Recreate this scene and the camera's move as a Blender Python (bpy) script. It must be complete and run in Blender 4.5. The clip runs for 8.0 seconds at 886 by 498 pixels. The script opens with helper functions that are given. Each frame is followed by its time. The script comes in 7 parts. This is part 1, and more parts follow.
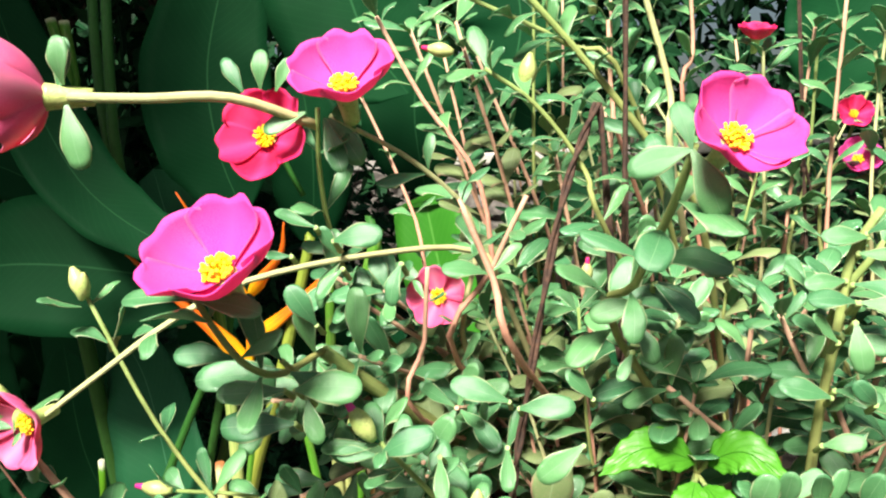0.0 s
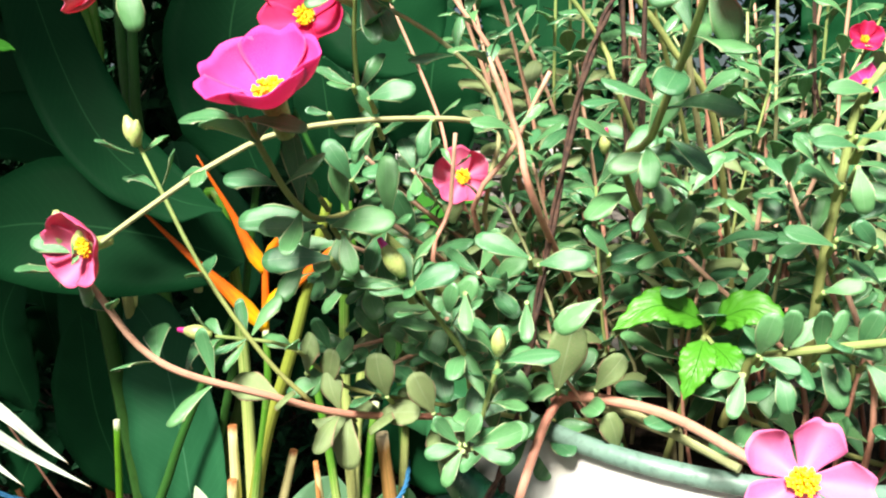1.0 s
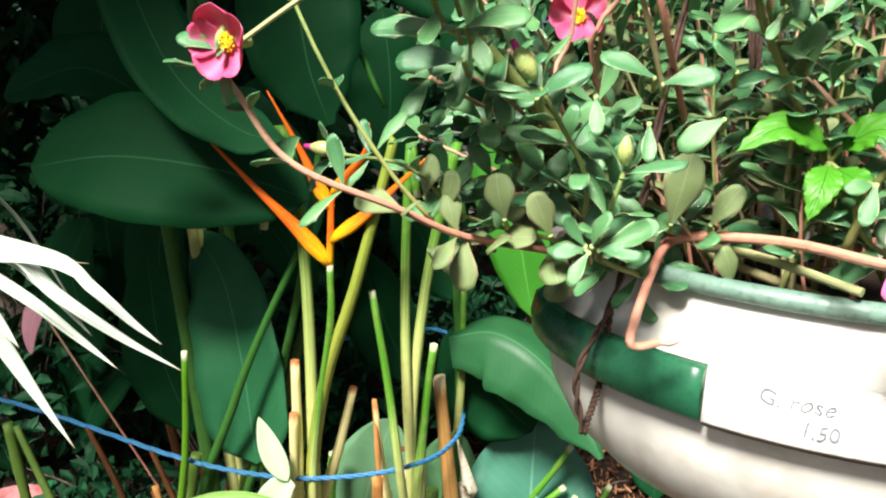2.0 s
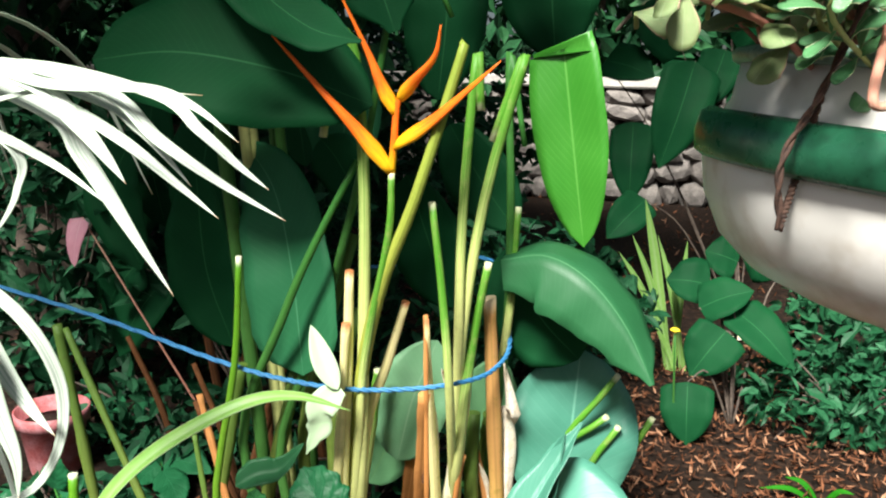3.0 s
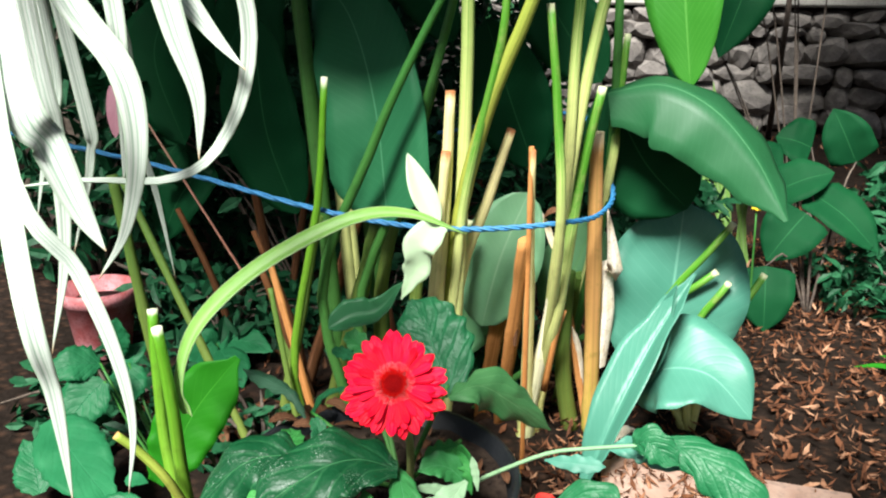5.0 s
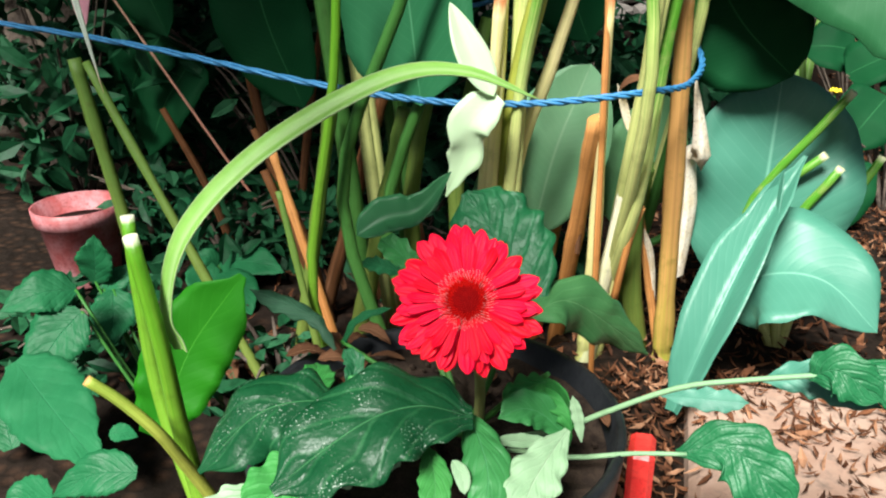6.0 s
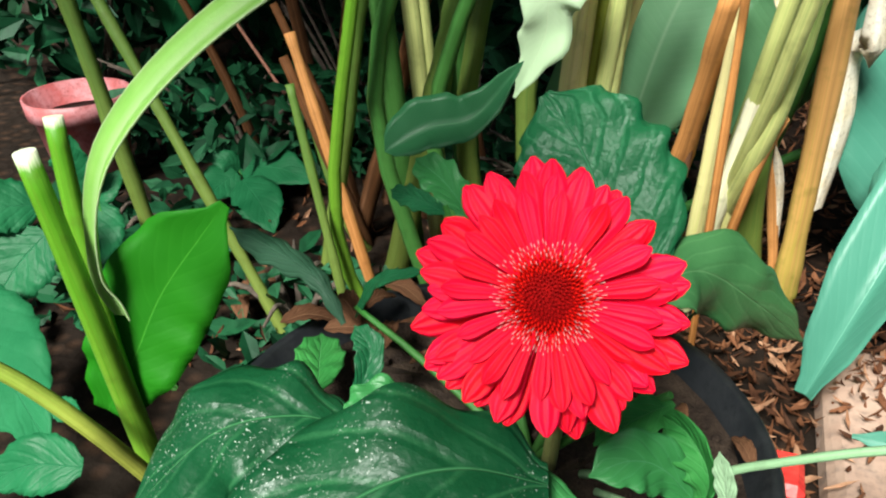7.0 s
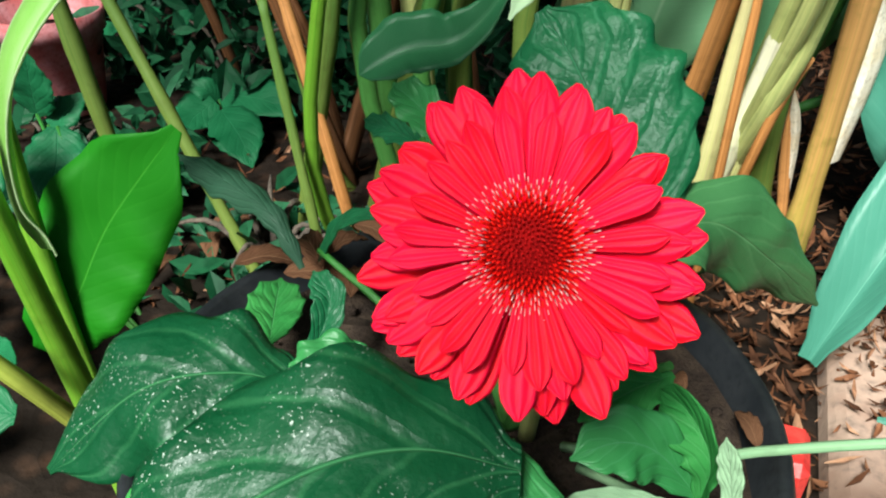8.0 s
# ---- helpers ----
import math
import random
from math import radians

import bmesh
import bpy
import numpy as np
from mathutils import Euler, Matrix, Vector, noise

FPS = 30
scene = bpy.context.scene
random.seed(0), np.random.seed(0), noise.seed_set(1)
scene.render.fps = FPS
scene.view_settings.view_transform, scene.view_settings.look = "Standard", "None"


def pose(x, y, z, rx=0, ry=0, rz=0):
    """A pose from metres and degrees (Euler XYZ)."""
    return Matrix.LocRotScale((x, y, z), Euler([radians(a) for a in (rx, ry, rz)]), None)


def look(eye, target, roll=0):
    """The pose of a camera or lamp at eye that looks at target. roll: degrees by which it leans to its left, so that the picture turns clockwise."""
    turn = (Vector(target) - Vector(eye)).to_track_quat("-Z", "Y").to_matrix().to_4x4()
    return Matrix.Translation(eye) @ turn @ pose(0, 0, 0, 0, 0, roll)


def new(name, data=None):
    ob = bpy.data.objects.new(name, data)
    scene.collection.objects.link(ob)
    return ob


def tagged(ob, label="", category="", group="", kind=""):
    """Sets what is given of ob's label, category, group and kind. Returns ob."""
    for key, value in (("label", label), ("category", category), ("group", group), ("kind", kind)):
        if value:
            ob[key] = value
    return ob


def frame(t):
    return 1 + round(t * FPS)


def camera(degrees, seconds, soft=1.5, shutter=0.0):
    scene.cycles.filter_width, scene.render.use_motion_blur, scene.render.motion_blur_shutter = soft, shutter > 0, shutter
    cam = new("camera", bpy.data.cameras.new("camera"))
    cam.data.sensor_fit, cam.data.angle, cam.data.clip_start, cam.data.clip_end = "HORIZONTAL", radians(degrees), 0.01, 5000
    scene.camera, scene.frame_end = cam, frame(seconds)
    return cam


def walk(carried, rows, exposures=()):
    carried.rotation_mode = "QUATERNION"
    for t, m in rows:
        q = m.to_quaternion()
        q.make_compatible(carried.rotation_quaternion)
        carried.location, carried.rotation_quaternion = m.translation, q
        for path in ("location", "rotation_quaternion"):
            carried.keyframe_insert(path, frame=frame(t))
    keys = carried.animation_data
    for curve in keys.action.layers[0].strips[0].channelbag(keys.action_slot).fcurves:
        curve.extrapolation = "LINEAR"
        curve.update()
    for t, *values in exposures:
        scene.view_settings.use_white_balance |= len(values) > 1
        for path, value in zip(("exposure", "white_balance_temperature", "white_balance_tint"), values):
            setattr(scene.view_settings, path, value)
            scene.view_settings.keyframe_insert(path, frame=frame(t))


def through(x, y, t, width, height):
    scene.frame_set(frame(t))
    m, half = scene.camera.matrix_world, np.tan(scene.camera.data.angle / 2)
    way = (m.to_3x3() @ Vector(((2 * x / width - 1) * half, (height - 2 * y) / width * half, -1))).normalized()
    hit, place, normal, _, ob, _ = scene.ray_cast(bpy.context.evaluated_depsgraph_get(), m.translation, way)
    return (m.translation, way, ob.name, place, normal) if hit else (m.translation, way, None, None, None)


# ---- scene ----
cam = camera(60.0, 8.0, soft=2.1)
PATH = [
    (0, (0.115, 0.136, 1.035), (-0.248, 2.084, 0.765), -3.2),
    (0.5, (0.121, 0.119, 1.016), (-0.268, 2.065, 0.767), -3.1),
    (1, (0.112, 0.115, 0.995), (-0.277, 2.059, 0.73), -1.9),
    (1.5, (0.106, 0.105, 0.973), (-0.332, 2.039, 0.708), -1.6),
    (2, (0.09, 0.099, 0.947), (-0.414, 2.007, 0.625), -1.0),
    (2.2, (0.08, 0.101, 0.934), (-0.414, 2.005, 0.576), -0.1),
    (3.5, (0.0, 0.081, 0.851), (-0.567, 1.934, 0.353), 2.3),
    (4, (-0.027, 0.082, 0.808), (-0.587, 1.909, 0.218), 2.9),
    (4.2, (-0.036, 0.071, 0.774), (-0.618, 1.895, 0.196), 2.1),
    (5.3, (-0.162, 0.16, 0.658), (-0.657, 2.016, 0.104), 0.7),
    (5.5, (-0.184, 0.189, 0.633), (-0.628, 2.047, 0.039), 1.1),
    (6, (-0.233, 0.296, 0.586), (-0.755, 2.077, -0.159), -0.7),
    (6.5, (-0.287, 0.448, 0.537), (-0.853, 2.134, -0.378), 0.5),
    (7, (-0.297, 0.506, 0.52), (-0.931, 2.126, -0.468), -1.0),
    (7.5, (-0.298, 0.529, 0.507), (-0.949, 2.098, -0.55), -0.7),
    (8, (-0.303, 0.555, 0.489), (-0.902, 2.107, -0.62), 1.2),
]
EXPOSURE = [(0.0, 1.25, 6900, 5), (1.2, 1.25, 6800, 5), (2.2, 1.08, 6700, 7), (3.5, 1.42, 6350, 7), (4.2, 1.38, 6300, 7), (5.5, 1.14, 6300, 6), (6.5, 1.03, 6500, 4), (7.2, 1.05, 6300, 1), (8.0, 1.03, 6150, -1)]
walk(cam, [(t, look(eye, target, roll)) for t, eye, target, roll in PATH], EXPOSURE)

# ---- daylight: bright overcast sky, soft sun from behind and above the viewer ----
SUN_UP, SUN_ROUND = 50.0, 188.0
world = bpy.data.worlds.new("sky")
scene.world = world
world.use_nodes = True
wn = world.node_tree.nodes
sky = wn.new("ShaderNodeTexSky")
sky.sky_type = "NISHITA"
sky.sun_disc = False
sky.sun_elevation, sky.sun_rotation = radians(SUN_UP), radians(SUN_ROUND)
sky.air_density, sky.dust_density = 1.0, 4.0
wn["Background"].inputs["Strength"].default_value = 0.032
world.node_tree.links.new(sky.outputs[0], wn["Background"].inputs["Color"])
sun_data = bpy.data.lights.new("sun", "SUN")
sun_data.energy, sun_data.angle, sun_data.color = 6.0, radians(17), (1.0, 0.97, 0.92)
sun = new("sun", sun_data)
a, e = radians(SUN_ROUND), radians(SUN_UP)
sun.matrix_world = look((0, 0, 6), (-math.sin(a) * math.cos(e), -math.cos(a) * math.cos(e), 6 - math.sin(e)))

# ---- materials ----


def node_mat(name):
    m = bpy.data.materials.new(name)
    m.use_nodes = True
    return m, m.node_tree.nodes, m.node_tree.links, m.node_tree.nodes["Principled BSDF"]


def math_node(n, l, op, a, b=None, c=None, clamp=False):
    x = n.new("ShaderNodeMath")
    x.operation, x.use_clamp = op, clamp
    for i, v in enumerate((a, b, c)):
        if v is None:
            continue
        if isinstance(v, (int, float)):
            x.inputs[i].default_value = v
        else:
            l.new(v, x.inputs[i])
    return x.outputs[0]


def mix_col(n, l, fac, a, b, mode="MIX"):
    x = n.new("ShaderNodeMix")
    x.data_type, x.blend_type = "RGBA", mode
    for sock, v in ((x.inputs[0], fac), (x.inputs[6], a), (x.inputs[7], b)):
        if isinstance(v, (int, float)):
            sock.default_value = v
        elif isinstance(v, tuple):
            sock.default_value = (*v, 1)
        else:
            l.new(v, sock)
    return x.outputs[2]


def noise_node(n, l, scale, detail=4, vec=None, rough=0.55):
    x = n.new("ShaderNodeTexNoise")
    x.inputs["Scale"].default_value, x.inputs["Detail"].default_value, x.inputs["Roughness"].default_value = scale, detail, rough
    if vec is None:
        vec = n.new("ShaderNodeTexCoord").outputs["Object"]
    l.new(vec, x.inputs["Vector"])
    return x.outputs["Fac"]


def spread(n, l, v, lo, hi):
    x = n.new("ShaderNodeMapRange")
    x.inputs[1].default_value, x.inputs[2].default_value = lo, hi
    l.new(v, x.inputs[0])
    return x.outputs[0]


def bump_node(n, l, bsdf, height, dist, strength=0.6):
    x = n.new("ShaderNodeBump")
    x.inputs["Strength"].default_value, x.inputs["Distance"].default_value = strength, dist
    l.new(height, x.inputs["Height"])
    l.new(x.outputs[0], bsdf.inputs["Normal"])


def surface(name, a, b, scale=40, rough=0.6, bump=0.001, metal=0.0, spec=0.5, fine=6.0, c=None):
    """Two tones of a noise, a fine grain, and relief."""
    m, n, l, p = node_mat(name)
    big = spread(n, l, noise_node(n, l, scale), 0.35, 0.65)
    small = noise_node(n, l, scale * fine, 3)
    col = mix_col(n, l, big, a, b)
    col = mix_col(n, l, spread(n, l, small, 0.5, 0.8), col, c or tuple(v * 0.6 for v in a))
    l.new(col, p.inputs["Base Color"])
    l.new(math_node(n, l, "MULTIPLY_ADD", small, 0.3, rough - 0.15), p.inputs["Roughness"])
    p.inputs["Metallic"].default_value, p.inputs["Specular IOR Level"].default_value = metal, spec
    bump_node(n, l, p, small, bump)
    return m


def leafy(name, a, b, vein=None, rough=0.4, veins=0, slant=0.5, rib=0.03, bump=0.0006, through=0.2, scale=25, spec=0.5, edge=None, blotch=None, spots=0.0, quilt=0.0, vary=0.4, grooves=0, vein_mix=0.3):
    """A leaf or petal: two tones, a midrib and side veins along its own length, some light let through."""
    m, n, l, p = node_mat(name)
    uv = n.new("ShaderNodeTexCoord")
    sep = n.new("ShaderNodeSeparateXYZ")
    l.new(uv.outputs["UV"], sep.inputs[0])
    off = math_node(n, l, "ABSOLUTE", math_node(n, l, "SUBTRACT", sep.outputs[0], 0.5))
    info = n.new("ShaderNodeObjectInfo")
    tone = noise_node(n, l, scale)
    fac = math_node(n, l, "ADD", math_node(n, l, "MULTIPLY", spread(n, l, tone, 0.3, 0.7), 1 - vary), math_node(n, l, "MULTIPLY", info.outputs["Random"], vary))
    col = mix_col(n, l, fac, a, b)
    if blotch:
        col = mix_col(n, l, spread(n, l, noise_node(n, l, scale * 0.7, 5), 0.56, 0.66), col, blotch)
    height = noise_node(n, l, scale * 8, 3)
    if grooves:
        lines = math_node(n, l, "SINE", math_node(n, l, "MULTIPLY", sep.outputs[0], grooves * 6.283))
        col = mix_col(n, l, math_node(n, l, "MULTIPLY", spread(n, l, lines, 0.4, 1.0), 0.3), col, vein or b)
        height = math_node(n, l, "ADD", math_node(n, l, "MULTIPLY", height, 0.3), lines)
    if quilt:
        puff = noise_node(n, l, scale * 3.2, 2)
        height = math_node(n, l, "ADD", height, math_node(n, l, "MULTIPLY", puff, quilt))
    if veins:
        along = math_node(n, l, "ADD", sep.outputs[1], math_node(n, l, "MULTIPLY", noise_node(n, l, scale * 1.6, 2), 0.5 / veins))
        wave = math_node(n, l, "SINE", math_node(n, l, "MULTIPLY", math_node(n, l, "SUBTRACT", along, math_node(n, l, "MULTIPLY", off, slant)), veins * 6.283))
        line = math_node(n, l, "MULTIPLY", spread(n, l, wave, 0.86, 1.0), spread(n, l, tone, 0.25, 0.6))
        col = mix_col(n, l, math_node(n, l, "MULTIPLY", line, vein_mix), col, vein or b)
        height = math_node(n, l, "SUBTRACT", math_node(n, l, "MULTIPLY", height, 0.6), math_node(n, l, "MULTIPLY", spread(n, l, wave, 0.2, 1.0), 0.4))
    if rib and vein:
        ribm = math_node(n, l, "SUBTRACT", 1.0, math_node(n, l, "DIVIDE", off, rib), clamp=True)
        col = mix_col(n, l, ribm, col, vein)
        height = math_node(n, l, "SUBTRACT", height, math_node(n, l, "MULTIPLY", ribm, 1.2))
    if edge:
        col = mix_col(n, l, spread(n, l, off, 0.45, 0.5), col, edge)
    if spots:
        sp = math_node(n, l, "MULTIPLY", spread(n, l, noise_node(n, l, 700, 2), 0.62, 0.71), spread(n, l, noise_node(n, l, 24, 3), 0.45, 0.6))
        col = mix_col(n, l, math_node(n, l, "MULTIPLY", sp, spots), col, (0.75, 0.8, 0.72))
    l.new(col, p.inputs["Base Color"])
    l.new(math_node(n, l, "MULTIPLY_ADD", tone, 0.25, rough - 0.12), p.inputs["Roughness"])
    p.inputs["Specular IOR Level"].default_value = spec
    bump_node(n, l, p, height, bump)
    if through:
        t = n.new("ShaderNodeBsdfTranslucent")
        l.new(mix_col(n, l, 0.5, col, (1.0, 1.0, 0.3), "MULTIPLY"), t.inputs["Color"])
        x = n.new("ShaderNodeMixShader")
        x.inputs[0].default_value = through
        l.new(p.outputs[0], x.inputs[1])
        l.new(t.outputs[0], x.inputs[2])
        l.new(x.outputs[0], n["Material Output"].inputs["Surface"])
    return m


def stalky(name, a, b, low=0.0, high=1.0, tip=None, rough=0.45, scale=60, through=0.0, fibre=0.25):
    """A stem whose tone runs from a at its foot to b at its head, with long streaks."""
    m, n, l, p = node_mat(name)
    uv = n.new("ShaderNodeTexCoord")
    sep = n.new("ShaderNodeSeparateXYZ")
    l.new(uv.outputs["UV"], sep.inputs[0])
    mp = n.new("ShaderNodeMapping")
    mp.inputs["Scale"].default_value = (14, 1.6, 1)
    l.new(uv.outputs["UV"], mp.inputs["Vector"])
    streak = noise_node(n, l, 3.0, 4, mp.outputs[0])
    blot = noise_node(n, l, scale, 4)
    fac = math_node(n, l, "ADD", spread(n, l, sep.outputs[1], low, high), math_node(n, l, "MULTIPLY", math_node(n, l, "SUBTRACT", streak, 0.5), 1.8), clamp=True)
    col = mix_col(n, l, fac, a, b)
    col = mix_col(n, l, math_node(n, l, "MULTIPLY", spread(n, l, blot, 0.55, 0.75), 0.5), col, tuple(v * 0.5 for v in a))
    mp2 = n.new("ShaderNodeMapping")
    mp2.inputs["Scale"].default_value = (9, 0.5, 1)
    l.new(uv.outputs["UV"], mp2.inputs["Vector"])
    fine = noise_node(n, l, 2.0, 5, mp2.outputs[0], 0.65)
    col = mix_col(n, l, math_node(n, l, "MULTIPLY", spread(n, l, fine, 0.48, 0.66), fibre), col, tuple(v * 0.4 for v in b))
    col = mix_col(n, l, math_node(n, l, "MULTIPLY", spread(n, l, fine, 0.46, 0.3), fibre * 0.6), col, tuple(min(0.85, v * 1.4 + 0.06) for v in b))
    if tip:
        col = mix_col(n, l, spread(n, l, math_node(n, l, "ADD", sep.outputs[1], math_node(n, l, "MULTIPLY", streak, 0.03)), 0.985, 1.01), col, tip)
    l.new(col, p.inputs["Base Color"])
    p.inputs["Roughness"].default_value, p.inputs["Specular IOR Level"].default_value = rough, 0.25
    bump_node(n, l, p, math_node(n, l, "ADD", fine, blot), 0.0012)
    return m


def striped(name):
    """White strap leaf with faint green lines along its length."""
    m, n, l, p = node_mat(name)
    uv = n.new("ShaderNodeTexCoord")
    sep = n.new("ShaderNodeSeparateXYZ")
    l.new(uv.outputs["UV"], sep.inputs[0])
    mp = n.new("ShaderNodeMapping")
    mp.inputs["Scale"].default_value = (9, 0.25, 1)
    l.new(uv.outputs["UV"], mp.inputs["Vector"])
    line = spread(n, l, noise_node(n, l, 1.9, 2, mp.outputs[0]), 0.46, 0.64)
    off = math_node(n, l, "ABSOLUTE", math_node(n, l, "SUBTRACT", sep.outputs[0], 0.5))
    col = mix_col(n, l, math_node(n, l, "MULTIPLY", line, 0.9), (0.56, 0.6, 0.54), (0.18, 0.31, 0.2))
    col = mix_col(n, l, spread(n, l, off, 0.4, 0.5), col, (0.5, 0.62, 0.46))
    col = mix_col(n, l, spread(n, l, sep.outputs[1], 0.965, 1.0), col, (0.5, 0.33, 0.18))
    l.new(col, p.inputs["Base Color"])
    p.inputs["Roughness"].default_value = 0.42
    t = n.new("ShaderNodeBsdfTranslucent")
    l.new(col, t.inputs["Color"])
    x = n.new("ShaderNodeMixShader")
    x.inputs[0].default_value = 0.2
    l.new(p.outputs[0], x.inputs[1])
    l.new(t.outputs[0], x.inputs[2])
    l.new(x.outputs[0], n["Material Output"].inputs["Surface"])
    return m


M = {}
M["succulent"] = leafy("succulent leaf", (0.045, 0.185, 0.085), (0.16, 0.37, 0.14), (0.2, 0.4, 0.2), 0.22, rib=0.016, through=0.22, scale=70, edge=(0.56, 0.62, 0.36), bump=0.0001, spec=0.8, vary=0.6)
M["succulent_old"] = leafy("aged succulent leaf", (0.16, 0.26, 0.1), (0.27, 0.34, 0.14), (0.3, 0.38, 0.2), 0.36, rib=0.03, through=0.2, scale=90, edge=(0.46, 0.27, 0.2), bump=0.0002, blotch=(0.33, 0.29, 0.17), spec=0.5)
M["basil"] = leafy("green serrated leaf", (0.06, 0.27, 0.015), (0.1, 0.36, 0.03), (0.04, 0.2, 0.012), 0.42, veins=6, slant=0.9, rib=0.02, bump=0.0005, through=0.25, scale=60)
# darker than the leaf itself: the shade behind the flowers is put into the colour
M["heliconia"] = leafy("broad leaf darkened for shade", (0.0034, 0.036, 0.0125), (0.007, 0.057, 0.019), (0.026, 0.12, 0.044), 0.6, veins=34, slant=0.35, rib=0.01, through=0.06, scale=9, bump=0.00012, spec=0.05, vein_mix=0.1)
M["heliconia_light"] = leafy("young broad leaf darkened for shade", (0.04, 0.23, 0.02), (0.065, 0.3, 0.03), (0.13, 0.4, 0.07), 0.4, veins=34, slant=0.35, rib=0.022, through=0.25, scale=10, bump=0.0004)
M["heliconia_pale"] = leafy("pale broad leaf darkened for shade", (0.13, 0.34, 0.15), (0.19, 0.42, 0.2), (0.18, 0.4, 0.16), 0.45, veins=26, slant=0.35, rib=0.03, through=0.3, scale=14)
# lighter copies of the broad leaf, with the light on them in the colour
M["heliconia_lit"] = leafy("lit broad leaf darkened for shade", (0.018, 0.11, 0.045), (0.03, 0.155, 0.065), (0.08, 0.26, 0.13), 0.5, veins=30, slant=0.35, rib=0.01, through=0.12, scale=9, bump=0.00012, spec=0.1, vein_mix=0.12)
M["heliconia_sheen"] = leafy("sunlit broad leaf darkened for shade", (0.016, 0.085, 0.03), (0.03, 0.13, 0.052), (0.07, 0.2, 0.09), 0.42, veins=30, slant=0.35, rib=0.012, through=0.12, scale=9, bump=0.00012, spec=0.2, vein_mix=0.12)
M["young_pale"] = leafy("pale young leaf", (0.52, 0.7, 0.44), (0.66, 0.8, 0.58), (0.6, 0.74, 0.5), 0.4, veins=20, slant=0.35, rib=0.02, through=0.3, scale=14, bump=0.0002)
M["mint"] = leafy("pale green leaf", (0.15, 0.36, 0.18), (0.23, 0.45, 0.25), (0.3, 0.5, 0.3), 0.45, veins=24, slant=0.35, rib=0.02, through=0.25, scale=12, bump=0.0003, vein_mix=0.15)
M["canna"] = leafy("bluish leaf", (0.045, 0.175, 0.118), (0.08, 0.245, 0.175), (0.14, 0.34, 0.25), 0.4, veins=16, slant=0.6, rib=0.014, through=0.15, scale=9, bump=0.0004, quilt=0.8, spec=0.3, vein_mix=0.12)
M["gerbera_leaf"] = leafy("lobed leaf", (0.003, 0.036, 0.012), (0.009, 0.07, 0.024), (0.05, 0.18, 0.07), 0.4, veins=4, slant=0.9, rib=0.012, through=0.05, scale=20, bump=0.0022, spots=0.5, quilt=2.4, spec=0.22, vein_mix=0.35)
M["gerbera_young"] = leafy("young lobed leaf", (0.03, 0.18, 0.04), (0.06, 0.26, 0.06), (0.1, 0.32, 0.11), 0.5, veins=6, slant=0.9, rib=0.014, through=0.2, scale=34, bump=0.0014, quilt=1.4, spec=0.1, vein_mix=0.4)
M["leaf_back"] = leafy("pale leaf underside", (0.26, 0.42, 0.24), (0.34, 0.5, 0.31), (0.4, 0.55, 0.36), 0.5, veins=6, slant=0.9, rib=0.02, through=0.2, scale=34, bump=0.0014, quilt=1.2, spec=0.2)
M["spider"] = striped("variegated leaf")
M["shrub"] = leafy("shrub leaf", (0.01, 0.095, 0.034), (0.022, 0.145, 0.056), (0.035, 0.18, 0.08), 0.48, veins=6, slant=0.8, rib=0.012, through=0.12, scale=30, bump=0.0012, quilt=1.0, spec=0.16, vein_mix=0.25)
M["stripe"] = leafy("pale strap leaf", (0.24, 0.5, 0.09), (0.34, 0.58, 0.15), (0.4, 0.6, 0.24), 0.42, rib=0.2, through=0.3, scale=60, edge=(0.52, 0.66, 0.36))
M["gerbera_mid"] = leafy("mid green lobed leaf", (0.008, 0.085, 0.03), (0.02, 0.135, 0.05), (0.07, 0.24, 0.12), 0.42, veins=6, slant=0.9, rib=0.01, through=0.12, scale=34, bump=0.002, quilt=1.6, spec=0.26, vein_mix=0.35)
M["gerbera_fresh"] = leafy("fresh lobed leaf", (0.03, 0.17, 0.045), (0.055, 0.25, 0.07), (0.09, 0.3, 0.13), 0.42, veins=6, slant=0.9, rib=0.014, through=0.18, scale=34, bump=0.0008, quilt=0.8, spec=0.3, vein_mix=0.35)
M["gerbera_olive"] = leafy("olive lobed leaf", (0.045, 0.155, 0.05), (0.075, 0.22, 0.075), (0.13, 0.3, 0.12), 0.45, veins=6, slant=0.9, rib=0.014, through=0.18, scale=34, bump=0.0008, quilt=0.8, spec=0.25, vein_mix=0.35)
# lobed leaf greyed and darkened, with its shade held in the colour
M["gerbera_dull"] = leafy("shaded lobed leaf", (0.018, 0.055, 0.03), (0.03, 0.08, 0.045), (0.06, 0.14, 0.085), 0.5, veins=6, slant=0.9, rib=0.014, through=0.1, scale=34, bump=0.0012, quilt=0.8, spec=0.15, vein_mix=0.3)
M["bright"] = leafy("bright leaf", (0.013, 0.13, 0.005), (0.022, 0.175, 0.008), (0.05, 0.25, 0.02), 0.55, veins=14, slant=0.5, rib=0.012, through=0.25, scale=20, bump=0.0003, spec=0.12, vein_mix=0.12)
M["pink_leaf"] = leafy("pink leaf", (0.6, 0.25, 0.33), (0.68, 0.34, 0.42), (0.75, 0.5, 0.55), 0.5, veins=6, slant=0.9, rib=0.02, through=0.25, scale=40)
M["dead"] = leafy("dead leaf", (0.06, 0.025, 0.012), (0.17, 0.08, 0.042), (0.22, 0.12, 0.065), 0.75, veins=8, slant=0.7, rib=0.03, through=0.05, scale=140, bump=0.003, spec=0.1, vary=0.8)
